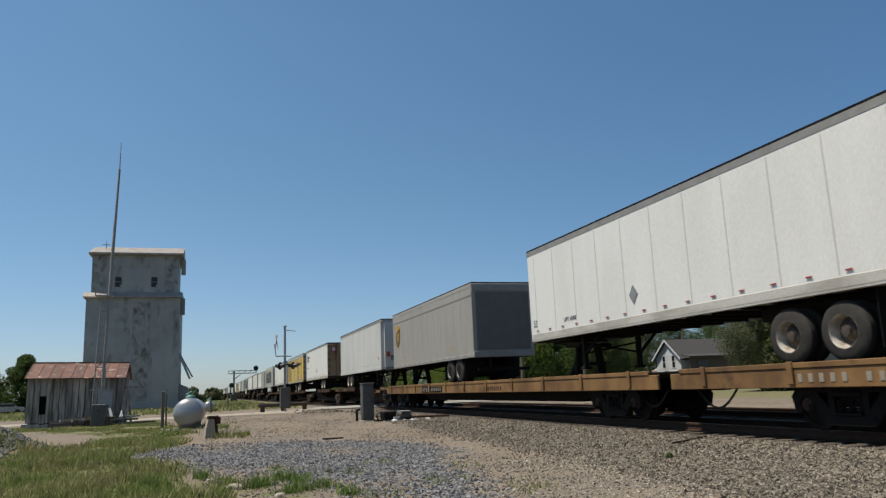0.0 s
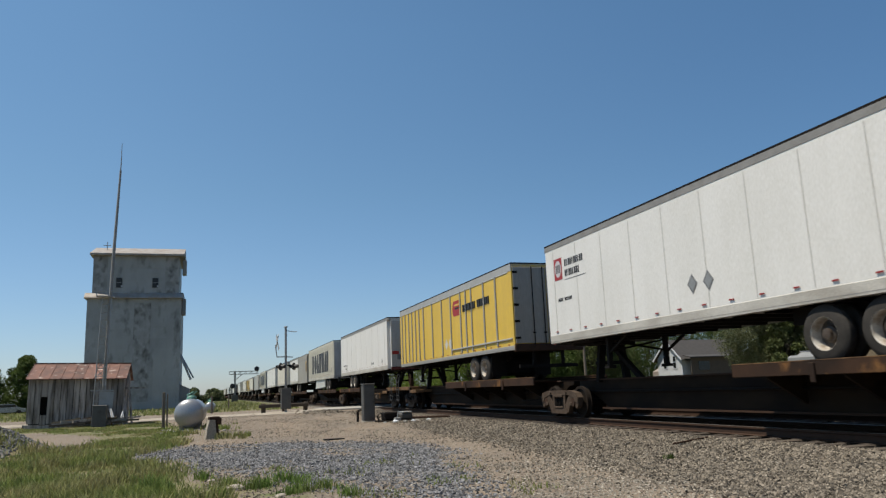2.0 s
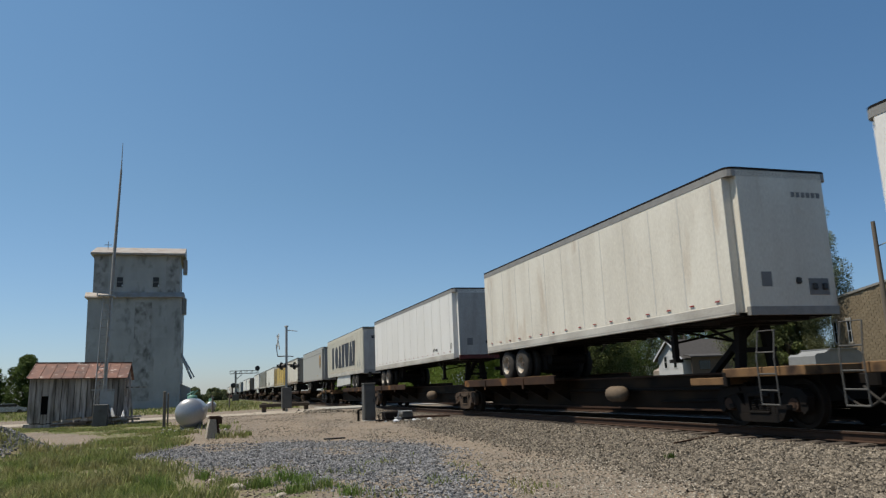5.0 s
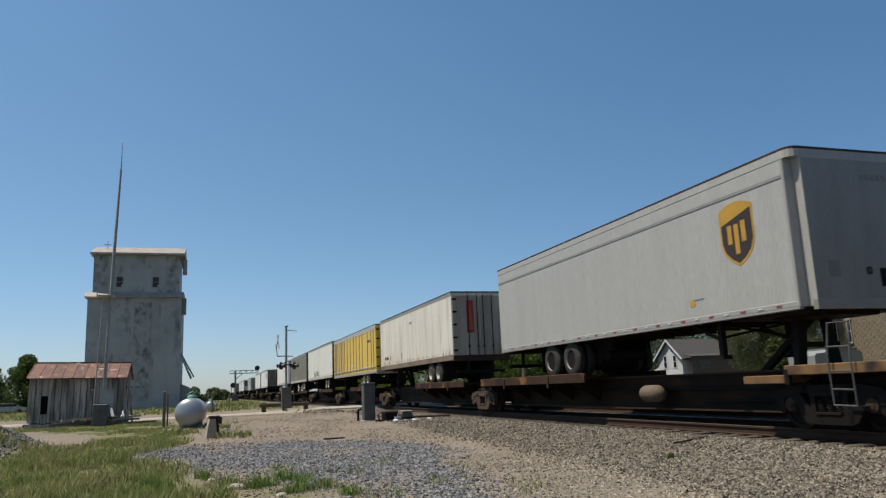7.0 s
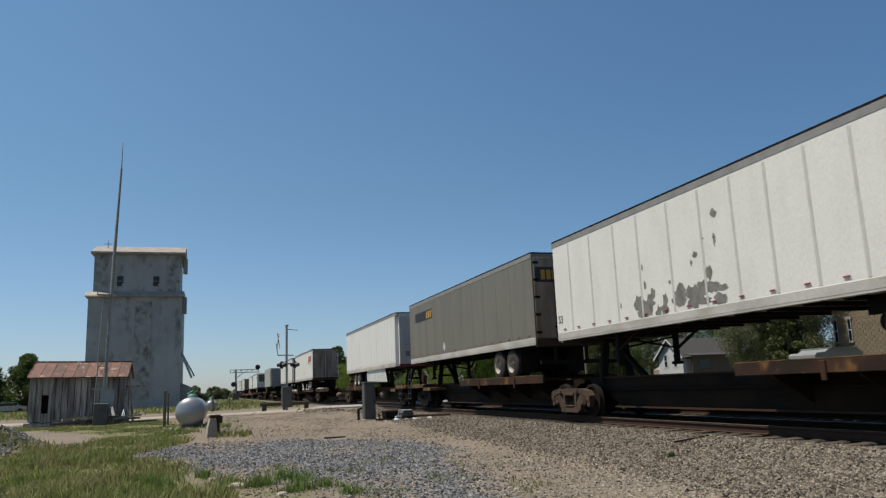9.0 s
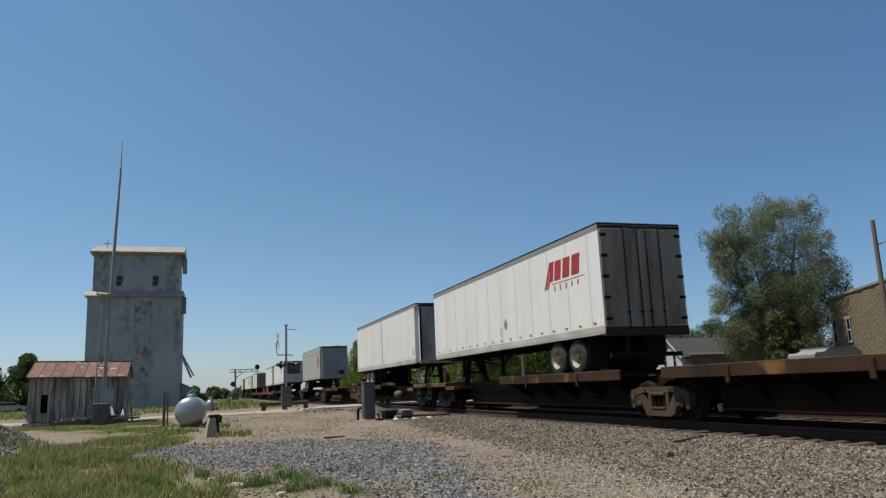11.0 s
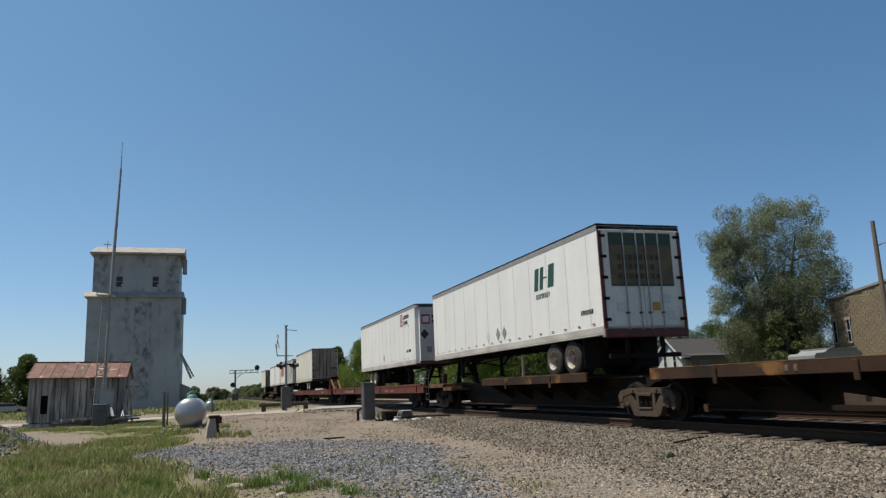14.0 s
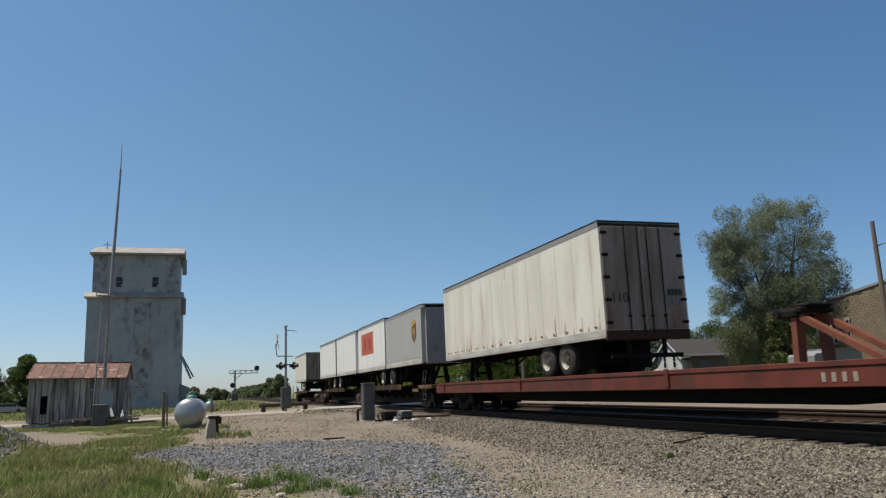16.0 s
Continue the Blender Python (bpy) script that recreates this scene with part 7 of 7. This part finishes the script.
trailer(247.2, 16.2, yellow, "rear", "yellow trailer with grey side posts and dented panels", top=5.06, bottom=2.06, style="posts", seam_mat=post_grey, door=yellow, wheels=(2.97, 4.17), marks=marks_yellow, posts_at=POSTS_DENTED, lower_rail=(0.2, 15.9))
trailer(264.3, 15.6, white_scuffed, "rear", "white trailer with peeling scuffed paint patches", wheels=(2.53, 3.75), seam_mat=seam_grey, marks=marks_peeling, posts_at=[0.9, 2.1, 3.2, 4.3, 5.3, 6.3, 7.3, 8.33, 9.49, 10.77, 11.88, 13.16, 14.4])
trailer(281.3, 15.6, tan_grey, "rear", "faded olive-grey trailer with a gold and black emblem", wheels=(2.27, 3.52), marks=marks_freight)
trailer(299.8, 15.5, white, "nose", "white refrigerated trailer with a side skirt", wheels=(3.0, 4.25), skirt=(7.0, 12.2), seams=20)
trailer(334.6, 15.5, white, "rear", "white lease trailer with a large red emblem", wheels=(1.84, 3.09), marks=marks_lease)
trailer(353.2, 15.3, white_dusty, "nose", "grey-streaked white trailer with a rounded nose", wheels=(3.0, 4.22), seam_mat=mark_grey, marks=marks_plain(True, False), posts_at=[7.66], nose=nose_grime)
trailer(386.5, 13.5, grey_paint, "nose", "grey parcel trailer with a gold-edged shield near its nose", top=5.06, bottom=2.13, style="smooth", seams=16, rims="dark", band=True, wheels=(2.6, 3.75), marks=marks_parcel(11.85, 1.0, 11.1))
trailer(421.2, 15.6, white, "rear", "white trailer with dark green emblem and brown door panels", door=white_old, wheels=(2.09, 3.3), marks=marks_carrier)
trailer(439.7, 14.0, white, "nose", "white trailer with red square emblem and black lettering bars", wheels=(2.74, 3.9), seams=14, marks=marks_services(True))
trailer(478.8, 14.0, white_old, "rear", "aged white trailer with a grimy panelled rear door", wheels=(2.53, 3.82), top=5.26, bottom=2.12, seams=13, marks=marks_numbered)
trailer(496.2, 7.8, grey_paint, "nose", "short grey parcel trailer with a gold emblem", top=5.06, style="smooth", seams=3, rims="dark", wheels=(1.0,), landing=False, marks=marks_parcel(6.25, 0.95))
trailer(504.3, 8.2, white, "rear", "short white trailer with an orange square emblem", wheels=(1.0,), seams=4, landing=False, marks=marks_orange)
trailer(513.2, 8.2, white, "nose", "short plain white trailer", wheels=(1.0,), seams=4, landing=False)
trailer(522.0, 8.8, white, "rear", "short plain white trailer", wheels=(1.0,), seams=4, landing=False)
trailer(541.0, 10.0, white_old, "rear", "last trailer on the train, weathered grey-white", wheels=(1.6, 2.85), seams=8)


# ---- railcars ----
def hitch(car, y, up=True, mat_=dark_steel, lean=1):
    """Trailer hitch: raised A-frame under a kingpin, or folded down on an empty deck."""
    if up:
        solid("hitch", lambda b: (bar(b, (-0.45, y, 1.0), (-0.3, y, 2.12), 0.14, 0.2), bar(b, (0.45, y, 1.0), (0.3, y, 2.12), 0.14, 0.2), bar(b, (0, y, 2.1), (0, y + lean * 1.5, 1.05), 0.14, 0.12),
                                  bx(b, -0.55, 0.55, y - 0.45, y + 0.45, 2.06, 2.14, 0.02), bx(b, -0.5, 0.5, y - 0.1, y + 0.1, 1.5, 1.6)), mat_, car, "steel trailer hitch")
    else:
        h = solid("hitch", lambda b: (bar(b, (-0.36, y, 1.1), (-0.3, y, 2.22), 0.14, 0.2), bar(b, (0.36, y, 1.1), (0.3, y, 2.22), 0.14, 0.2), bar(b, (-0.3, y, 2.14), (-0.26, y + lean * 1.9, 1.15), 0.14, 0.11),
                                      bar(b, (0.3, y, 2.14), (0.26, y + lean * 1.9, 1.15), 0.14, 0.11), bx(b, -0.4, 0.4, y + lean * 1.8, y + lean * 2.0, 1.1, 1.22, 0.02)), mat_, car, "raised empty trailer hitch")
        solid("hitch_head", lambda b: (bx(b, -0.42, 0.42, y - 0.22, y + 0.3, 2.16, 2.28, 0.03), bx(b, -0.3, 0.3, y - 0.32, y + 0.1, 2.27, 2.35, 0.03), bx(b, -0.46, -0.3, y - 0.12, y + 0.42, 2.08, 2.24, 0.03),
                                       rod(b, (-0.5, y + 0.34, 2.18), (0.5, y + 0.34, 2.18), 0.08, 10)), dark_steel, h, "grimy hitch head")
        solid("deck_plate", lambda b: bx(b, -0.75, 0.75, y - lean * 0.6, y - lean * 3.2, 1.12, 1.2, 0.02), mat_, car)


bmx = bmesh.new()
bx(bmx, -0.006, 0.004, -0.05, 0.05, -0.075, 0.075)
MARK_BAR = finish("reporting_mark", bmx, pale_mark)
bmx = bmesh.new()
bx(bmx, -0.006, 0.004, -0.035, 0.035, -0.06, 0.06)
MARK_SMALL = finish("reporting_mark", bmx, pale_mark)
bmx = bmesh.new()
bx(bmx, -0.006, 0.004, -0.045, 0.045, -0.08, 0.08)
MARK_THIN = finish("reporting_mark", bmx, pale_mark)
bmx = bmesh.new()
bx(bmx, -0.006, 0.004, -0.04, 0.04, -0.06, 0.06)
MARK_FAINT = finish("reporting_mark", bmx, faint_mark)


bmx = bmesh.new()
bx(bmx, -0.006, 0.004, -0.085, 0.085, -0.075, 0.075)
MARK_WIDE = finish("reporting_mark", bmx, faint_mark)


BRACKET = (3.75, 5.9)


def spine_unit(y0, pitch, plat, hitches=(), lead_end=False, tail_end=False, panel=None, reservoir=True, name="spine_car", label="rusty brown spine car unit with a tan wheel platform"):
    """y0: centre of its leading truck. plat: stretch of the wheel platform, from the leading truck."""
    t = thing(name, pose(TRACK, y0, 0), label, "railcar", "intermodal spine cars")
    bm = bmesh.new()
    slab(bm, [(0.5, 0.92), (1.9, 0.28), (pitch - 1.9, 0.28), (pitch - 0.5, 0.92), (pitch - 0.2, 0.95), (pitch - 0.2, 1.06), (0.2, 1.06), (0.2, 0.95)], -0.42, 0.42)
    part("centre_sill", bm, car_brown, t, "deep rusty brown centre sill")
    bm = bmesh.new()
    bx(bm, -0.5, 0.5, 1.6, pitch - 1.6, 0.26, 0.30)
    bx(bm, -0.5, 0.5, 0.9, pitch - 0.9, 1.06, 1.10)
    part("sill_flange", bm, rust, t)
    a, b_ = plat
    bm = bmesh.new()
    bx(bm, -1.3, 1.3, a, b_, 1.10, 1.155)
    part("wheel_platform", bm, car_brown, t)
    for s in (-1, 1):
        boxpart("platform_edge", deck_tan, t, s * 1.27, s * 1.34, a, b_, 0.985, 1.235, bevel=0.012, label="faded tan platform edge")
        # the lip's lighter colour stands in for sun on the edge's top
        boxpart("edge_lip", end_tan, t, s * 1.25, s * 1.343, a + 0.02, b_ - 0.02, 1.232, 1.25, label="orange-tan lip, lighter like a sunlit top edge")
        n = max(2, int((b_ - a) / 1.6))
        for i in range(n):
            yk = a + (i + 0.5) * (b_ - a) / n
            bm = bmesh.new()
            slab(bm, [(s * 1.28, 1.08), (s * 1.28, 0.95), (s * 0.42, 0.45), (s * 0.42, 1.08)], yk - 0.03, yk + 0.03, "Y")
            part("gusset", bm, car_brown, t)
        for k in (0.28, 0.71):
            boxpart("stake_pocket", deck_tan, t, s * 1.335, s * 1.375, a + (b_ - a) * k - 0.06, a + (b_ - a) * k + 0.06, 0.86, 1.2, bevel=0.01)
    if panel:
        for k in (0.2, 0.48, 0.76):
            put("reporting_mark", MARK_WIDE, t, pose(-1.342, a + k, 1.10))
        for k in (3.6, 3.82):
            put("reporting_mark", MARK_FAINT, t, pose(-1.342, a + k, 1.11))
        boxpart("corner_bracket", logo_yellow, t, -0.95, -0.85, panel[0] + 0.47, panel[0] + 0.76, 0.88, 1.17, bevel=0.01, label="yellow deck bracket")
        for k in range(4):              # added low plates, shaped like the sunlit lower web between gussets
            yk = panel[1] + 2.55 + 1.15 * k
            bm = bmesh.new()
            slab(bm, [(yk, 0.46), (yk + 0.95, 0.46), (yk + 0.95, 0.66), (yk, 0.54)], -1.22, -1.18)
            part("shield_plate", bm, web_brown, t, "brown plate shaped like a sunlit patch of the web")
            bm = bmesh.new()
            slab(bm, [(yk - 0.14, 0.46), (yk - 0.06, 0.46), (yk - 0.06, 0.98), (yk - 0.14, 0.98)], -1.1, -0.42)
            part("gusset", bm, car_brown, t)
        boxpart("shield_flange", car_brown, t, -1.25, -0.42, panel[1] + 2.3, panel[1] + 7.2, 0.37, 0.455)
        boxpart("lever_block", dark_steel, t, -0.6, -0.4, panel[0] + 0.65, panel[0] + 0.95, 1.1, 1.42, bevel=0.03)
        boxpart("side_web", web_brown, t, -0.54, -0.42, panel[1] + 0.004, panel[1] + 3.2, 0.34, 0.92, bevel=0.01, label="dusty brown side web")
        boxpart("side_panel", logo_yellow, t, -0.545, -0.42, panel[0], panel[1], 0.34, 0.90, bevel=0.01, label="faded yellow side panel")
        boxpart("worn_patch", deck_ochre, t, -0.552, -0.44, panel[0] + 0.75, panel[0] + 1.3, 0.55, 0.74)
        boxpart("stencil_patch", pale_mark, t, -0.551, -0.44, panel[0] + 0.1, panel[0] + 0.65, 0.74, 0.84)
        boxpart("upper_strap", web_brown, t, -0.62, -0.42, panel[0] - 0.4, panel[1] + 3.4, 0.925, 1.01)
    for yk in ((5.75,) if plat[0] > 5 and not panel and reservoir else ()):
        solid("air_reservoir", lambda b: lathe(b, [(yk - 0.42, 0.02), (yk - 0.40, 0.1), (yk - 0.33, 0.18), (yk - 0.24, 0.205), (yk + 0.24, 0.205), (yk + 0.33, 0.18), (yk + 0.40, 0.1), (yk + 0.42, 0.02)], "Y", 20, (-0.78, 0, 0.66)), reservoir_tan, t, "dusty tan brake air reservoir", True)
    if lead_end and not reservoir:      # valve bracket and small air tank low on the side
        boxpart("valve_shelf", end_tan, t, -1.06, -0.42, BRACKET[0], BRACKET[1], 0.80, 0.86, bevel=0.01, label="tan valve shelf")
        for yk in BRACKET:
            boxpart("shelf_bracket", end_tan, t, -1.05, -0.95, yk - 0.05, yk + 0.05, 0.55, 0.798)
        ym = (BRACKET[0] + BRACKET[1]) / 2
        solid("valve", lambda b: (lathe(b, [(ym - 0.3, 0.05), (ym - 0.26, 0.13), (ym + 0.1, 0.14), (ym + 0.16, 0.06)], "Y", 14, (-0.9, 0, 0.64)), rod(b, (-0.9, ym + 0.1, 0.64), (-0.9, ym + 0.9, 0.62), 0.03, 6)), reservoir_tan, t)
    solid("brake_pipe", lambda b: (rod(b, (-0.5, 1.0, 0.75), (-0.5, pitch - 1.0, 0.75), 0.03, 6), rod(b, (-0.46, 1.5, 0.5), (-0.46, 4.2, 0.46), 0.025, 6)), dark_steel, t)
    for y, up in hitches:
        hitch(t, y, up, dark_steel if up else hitch_orange, 1 if y < pitch / 2 else -1)
    truck(t, 0.0, lead_end)
    if tail_end:
        truck(t, pitch, True)
    for has, y, s in ((lead_end, 0.0, -1), (tail_end, pitch, 1)):
        if has:
            boxpart("end_platform", end_tan, t, -1.3, 1.3, y + s * 1.5, y - s * 0.7, 0.98, 1.16, bevel=0.015, label="dusty orange-tan end platform")
            boxpart("end_step", end_tan, t, -1.3, -0.42, y - s * 0.7, y - s * 1.8, 0.84, 0.99, bevel=0.01, label="lower tan end bracket")
            boxpart("end_bracket", dark_steel, t, -1.31, -1.2, y - s * 0.72, y - s * 0.6, 0.8, 1.1, bevel=0.02)
            boxpart("draft_box", dark_steel, t, -0.7, 0.7, y + s * 1.2, y - s * 0.5, 0.5, 0.98)
            solid("coupler", lambda b: (bx(b, -0.12, 0.12, y, y + s * 1.9, 0.78, 0.98, 0.02), bx(b, -0.2, 0.2, y + s * 1.7, y + s * 2.0, 0.72, 1.02, 0.04)), dark_steel, t)
            yl = y + s * (1.6 if s > 0 else 0.65)
            lad = solid("ladder", lambda b: tube(b, [(-1.36, yl - 0.23, 0.45), (-1.38, yl - 0.23, 1.3), (-1.3, yl - 0.22, 1.82), (-1.3, yl + 0.22, 1.83), (-1.38, yl + 0.23, 1.3), (-1.36, yl + 0.23, 0.45)], 0.016), cab_grey, t,
                        "bent grab-iron ladder")
            for z in (0.46, 0.72, 1.02, 1.42):
                solid("rung", lambda b: rod(b, (-1.368, yl - 0.23, z), (-1.368, yl + 0.23, z + 0.01), 0.015, 6), cab_grey, lad)
            if s > 0:
                solid("brake_wheel", lambda b: (lathe(b, [(-0.02, 0.25), (-0.01, 0.28), (0.02, 0.28), (0.02, 0.245), (-0.02, 0.25)], "X", 18, (-1.1, y, 1.55), False), [bar(b, (-1.1, y - 0.25 * math.cos(q), 1.55 - 0.25 * math.sin(q)), (-1.1, y + 0.25 * math.cos(q), 1.55 + 0.25 * math.sin(q)), 0.025, 0.025) for q in (0.2, 1.25, 2.3)],
                                                bx(b, -1.1, -0.9, y - 0.06, y + 0.06, 1.1, 1.6)), rust, t, "rusty hand brake wheel")
            hose = bmesh.new()
            tube(hose, [(-0.35, y + s * (1.2 + p0 * 0.15), 0.75 - 0.35 * math.sin(math.pi * p0 / 8)) for p0 in range(9)], 0.025)
            part("air_hose", hose, rubber, t)
    MOVING.append((t, y0))
    return t


def flatcar(y0, ln, paint, edge, label, trucks=(2.6, None), hitches=(), bars=None, pockets=11, gaps=(4,), plate_at=None, stencils=(), ghost=None):
    t = thing("flatcar", pose(TRACK, y0, 0), label, "railcar", "flatcars")
    boxpart("deck", paint, t, -1.3, 1.3, 0.0, ln, 1.02, 1.12)
    bm = bmesh.new()
    slab(bm, [(0.1, 0.98), (0.1, 0.75), (4.2, 0.72), (5.5, 0.42), (ln - 5.5, 0.42), (ln - 4.2, 0.72), (ln - 0.1, 0.75), (ln - 0.1, 0.98)], -0.4, 0.4)
    part("centre_sill", bm, dark_steel, t)
    for s in (-1, 1):
        boxpart("side_sill", edge, t, s * 1.3, s * 1.37, 0.0, ln, 0.76, 1.1, bevel=0.012, label="worn side sill")
        boxpart("deck_rail", edge, t, s * 1.33, s * 1.39, 0.35, ln - 0.35, 1.1, 1.2, bevel=0.01)
        for i in range(pockets):
            yk = 1.2 + i * (ln - 2.4) / (pockets - 1)
            boxpart("stake_pocket", edge, t, s * 1.372, s * 1.42, yk - 0.07, yk + 0.07, 0.82, 1.22, bevel=0.01)
    for i in range(14):
        yk = 0.8 + i * (ln - 1.6) / 13
        boxpart("cross_bearer", dark_steel, t, -1.28, 1.28, yk - 0.05, yk + 0.05, 0.8, 1.018)
    start, cnt, pitch_, h = bars or (ln - 6.0, 10, 0.24, 0.16)
    for k in range(cnt):
        if k not in gaps:
            put("reporting_mark", MARK_BAR if ln < 27 else MARK_THIN, t, pose(-1.38 if plate_at else -1.373, start + k * pitch_, 0.93))
    if plate_at:
        boxpart("number_panel", dark_steel, t, -1.376, -1.368, plate_at[0], plate_at[1], 0.8, 1.05, label="black number panel")
    for y_ in stencils:
        put("reporting_mark", MARK_SMALL, t, pose(-1.373, y_, 0.9))
    for k in range(9 if ghost else 0):
        boxpart("ghost_marking", deck_tan, t, -1.373, -1.369, ghost + k * 0.2, ghost + 0.12 + k * 0.2, 0.83, 0.97)
    for y, up in hitches:
        hitch(t, y, up, dark_steel if up else hitch_orange, 1 if up else -1)
    a, b_ = trucks
    truck(t, a, True)
    truck(t, ln - a if b_ is None else b_, True)
    for y, s in ((0.0, -1), (ln, 1)):
        solid("coupler", lambda b: (bx(b, -0.12, 0.12, y, y + s * 0.5, 0.75, 0.95, 0.02), bx(b, -0.2, 0.2, y + s * 0.3, y + s * 0.62, 0.7, 1.0, 0.04)), dark_steel, t)
        hose = bmesh.new()
        tube(hose, [(-0.9, y - s * (0.3 + p0 * 0.1625), 0.75 - 0.4 * math.sin(math.pi * p0 / 8)) for p0 in range(9)], 0.025)
        part("air_hose", hose, rubber, t)
    MOVING.append((t, y0))
    return t


FLAT = "long tan-brown intermodal flatcar with a worn deck edge"
RED = "long red-brown intermodal flatcar with faded white lettering bars"
flatcar(-12.4, 26.8, car_brown, deck_ochre, FLAT, (2.6, 22.3), [(5.0, True)])
flatcar(14.9, 27.0, car_brown, deck_ochre, FLAT, (2.5, 24.5), [(5.6, True), (24.4, True)], (16.75, 11, 0.27, 0.16), gaps=(6,), plate_at=(16.5, 19.7), ghost=9.6)
spine_unit(43.3, 17.2, (8.6, 16.6), [(1.2, True)], lead_end=True, reservoir=False)
spine_unit(60.5, 17.9, (2.4, 9.6), [(16.4, True)])
spine_unit(78.4, 17.3, (1.2, 10.4), [(16.0, True)], tail_end=True)
spine_unit(99.5, 17.2, (8.6, 16.6), [(1.5, True)], lead_end=True, reservoir=False)
spine_unit(116.7, 18.0, (1.2, 11.2), [(17.0, True)])
spine_unit(134.7, 17.4, (2.0, 15.0), [(2.6, True), (16.3, True)], tail_end=True)
spine_unit(156.3, 17.4, (8.4, 16.6), [(1.2, True)], lead_end=True)
spine_unit(173.7, 17.3, (8.8, 16.6), [(1.5, True)])
spine_unit(191.0, 17.4, (2.6, 10.4), [(17.0, True)], tail_end=True)
spine_unit(212.3, 17.0, (8.2, 16.4), [(1.2, True)], lead_end=True)
spine_unit(229.3, 17.0, (1.4, 8.8), [(15.6, True)])
spine_unit(246.3, 16.7, (1.2, 9.6), [(16.0, True)])
spine_unit(263.0, 16.7, (1.2, 9.0), [(15.7, True)])
spine_unit(279.7, 15.6, (1.2, 9.2), [(14.9, True)], tail_end=True)
spine_unit(299.6, 16.6, (8.4, 16.0), [(1.3, True)], lead_end=True)
spine_unit(316.2, 16.6, (8.0, 16.0), [(2.2, False)])
spine_unit(332.8, 16.5, (1.2, 9.4), [(15.4, True)], tail_end=True)
spine_unit(353.4, 15.9, (8.0, 15.2), [(1.2, True)], lead_end=True)
spine_unit(369.3, 17.0, (7.7, 16.2), [(0.95, False)], panel=(2.1, 4.0))
spine_unit(386.3, 16.5, (9.0, 15.8), [(1.4, True)])
spine_unit(402.8, 17.1, (8.2, 16.4), [(1.6, False)], panel=(2.1, 4.0))
spine_unit(419.9, 16.3, (2.4, 10.6), [(16.0, True)], tail_end=True)
flatcar(438.5, 27.0, red_car, red_car, RED, (2.7, 23.9), [(2.6, True)], (17.9, 17, 0.205, 0.18), pockets=4, gaps=(5, 10), stencils=(6.05, 6.25, 6.45, 6.65, 7.45, 7.7, 7.95))
flatcar(466.6, 27.4, red_car, red_car, RED, (2.2, 24.6), [(6.6, False), (25.2, True)], (4.4, 5, 0.22, 0.2), pockets=4)
spine_unit(496.6, 16.8, (4.0, 13.0), [(1.2, True), (15.6, True)], lead_end=True)
spine_unit(513.4, 17.6, (4.4, 14.0), [(1.2, True), (16.2, True)])
spine_unit(531.0, 20.0, (9.0, 16.0), [(1.6, True)], tail_end=True)


# ---- the train runs past at a steady speed ----
def motions():
    for ob, y0 in MOVING:
        z = ob.matrix_basis.translation.z
        walk(ob, [(t, pose(TRACK, y0 - SPEED * t, z)) for t in (0, 4, 8, 12, 16)])


motions()
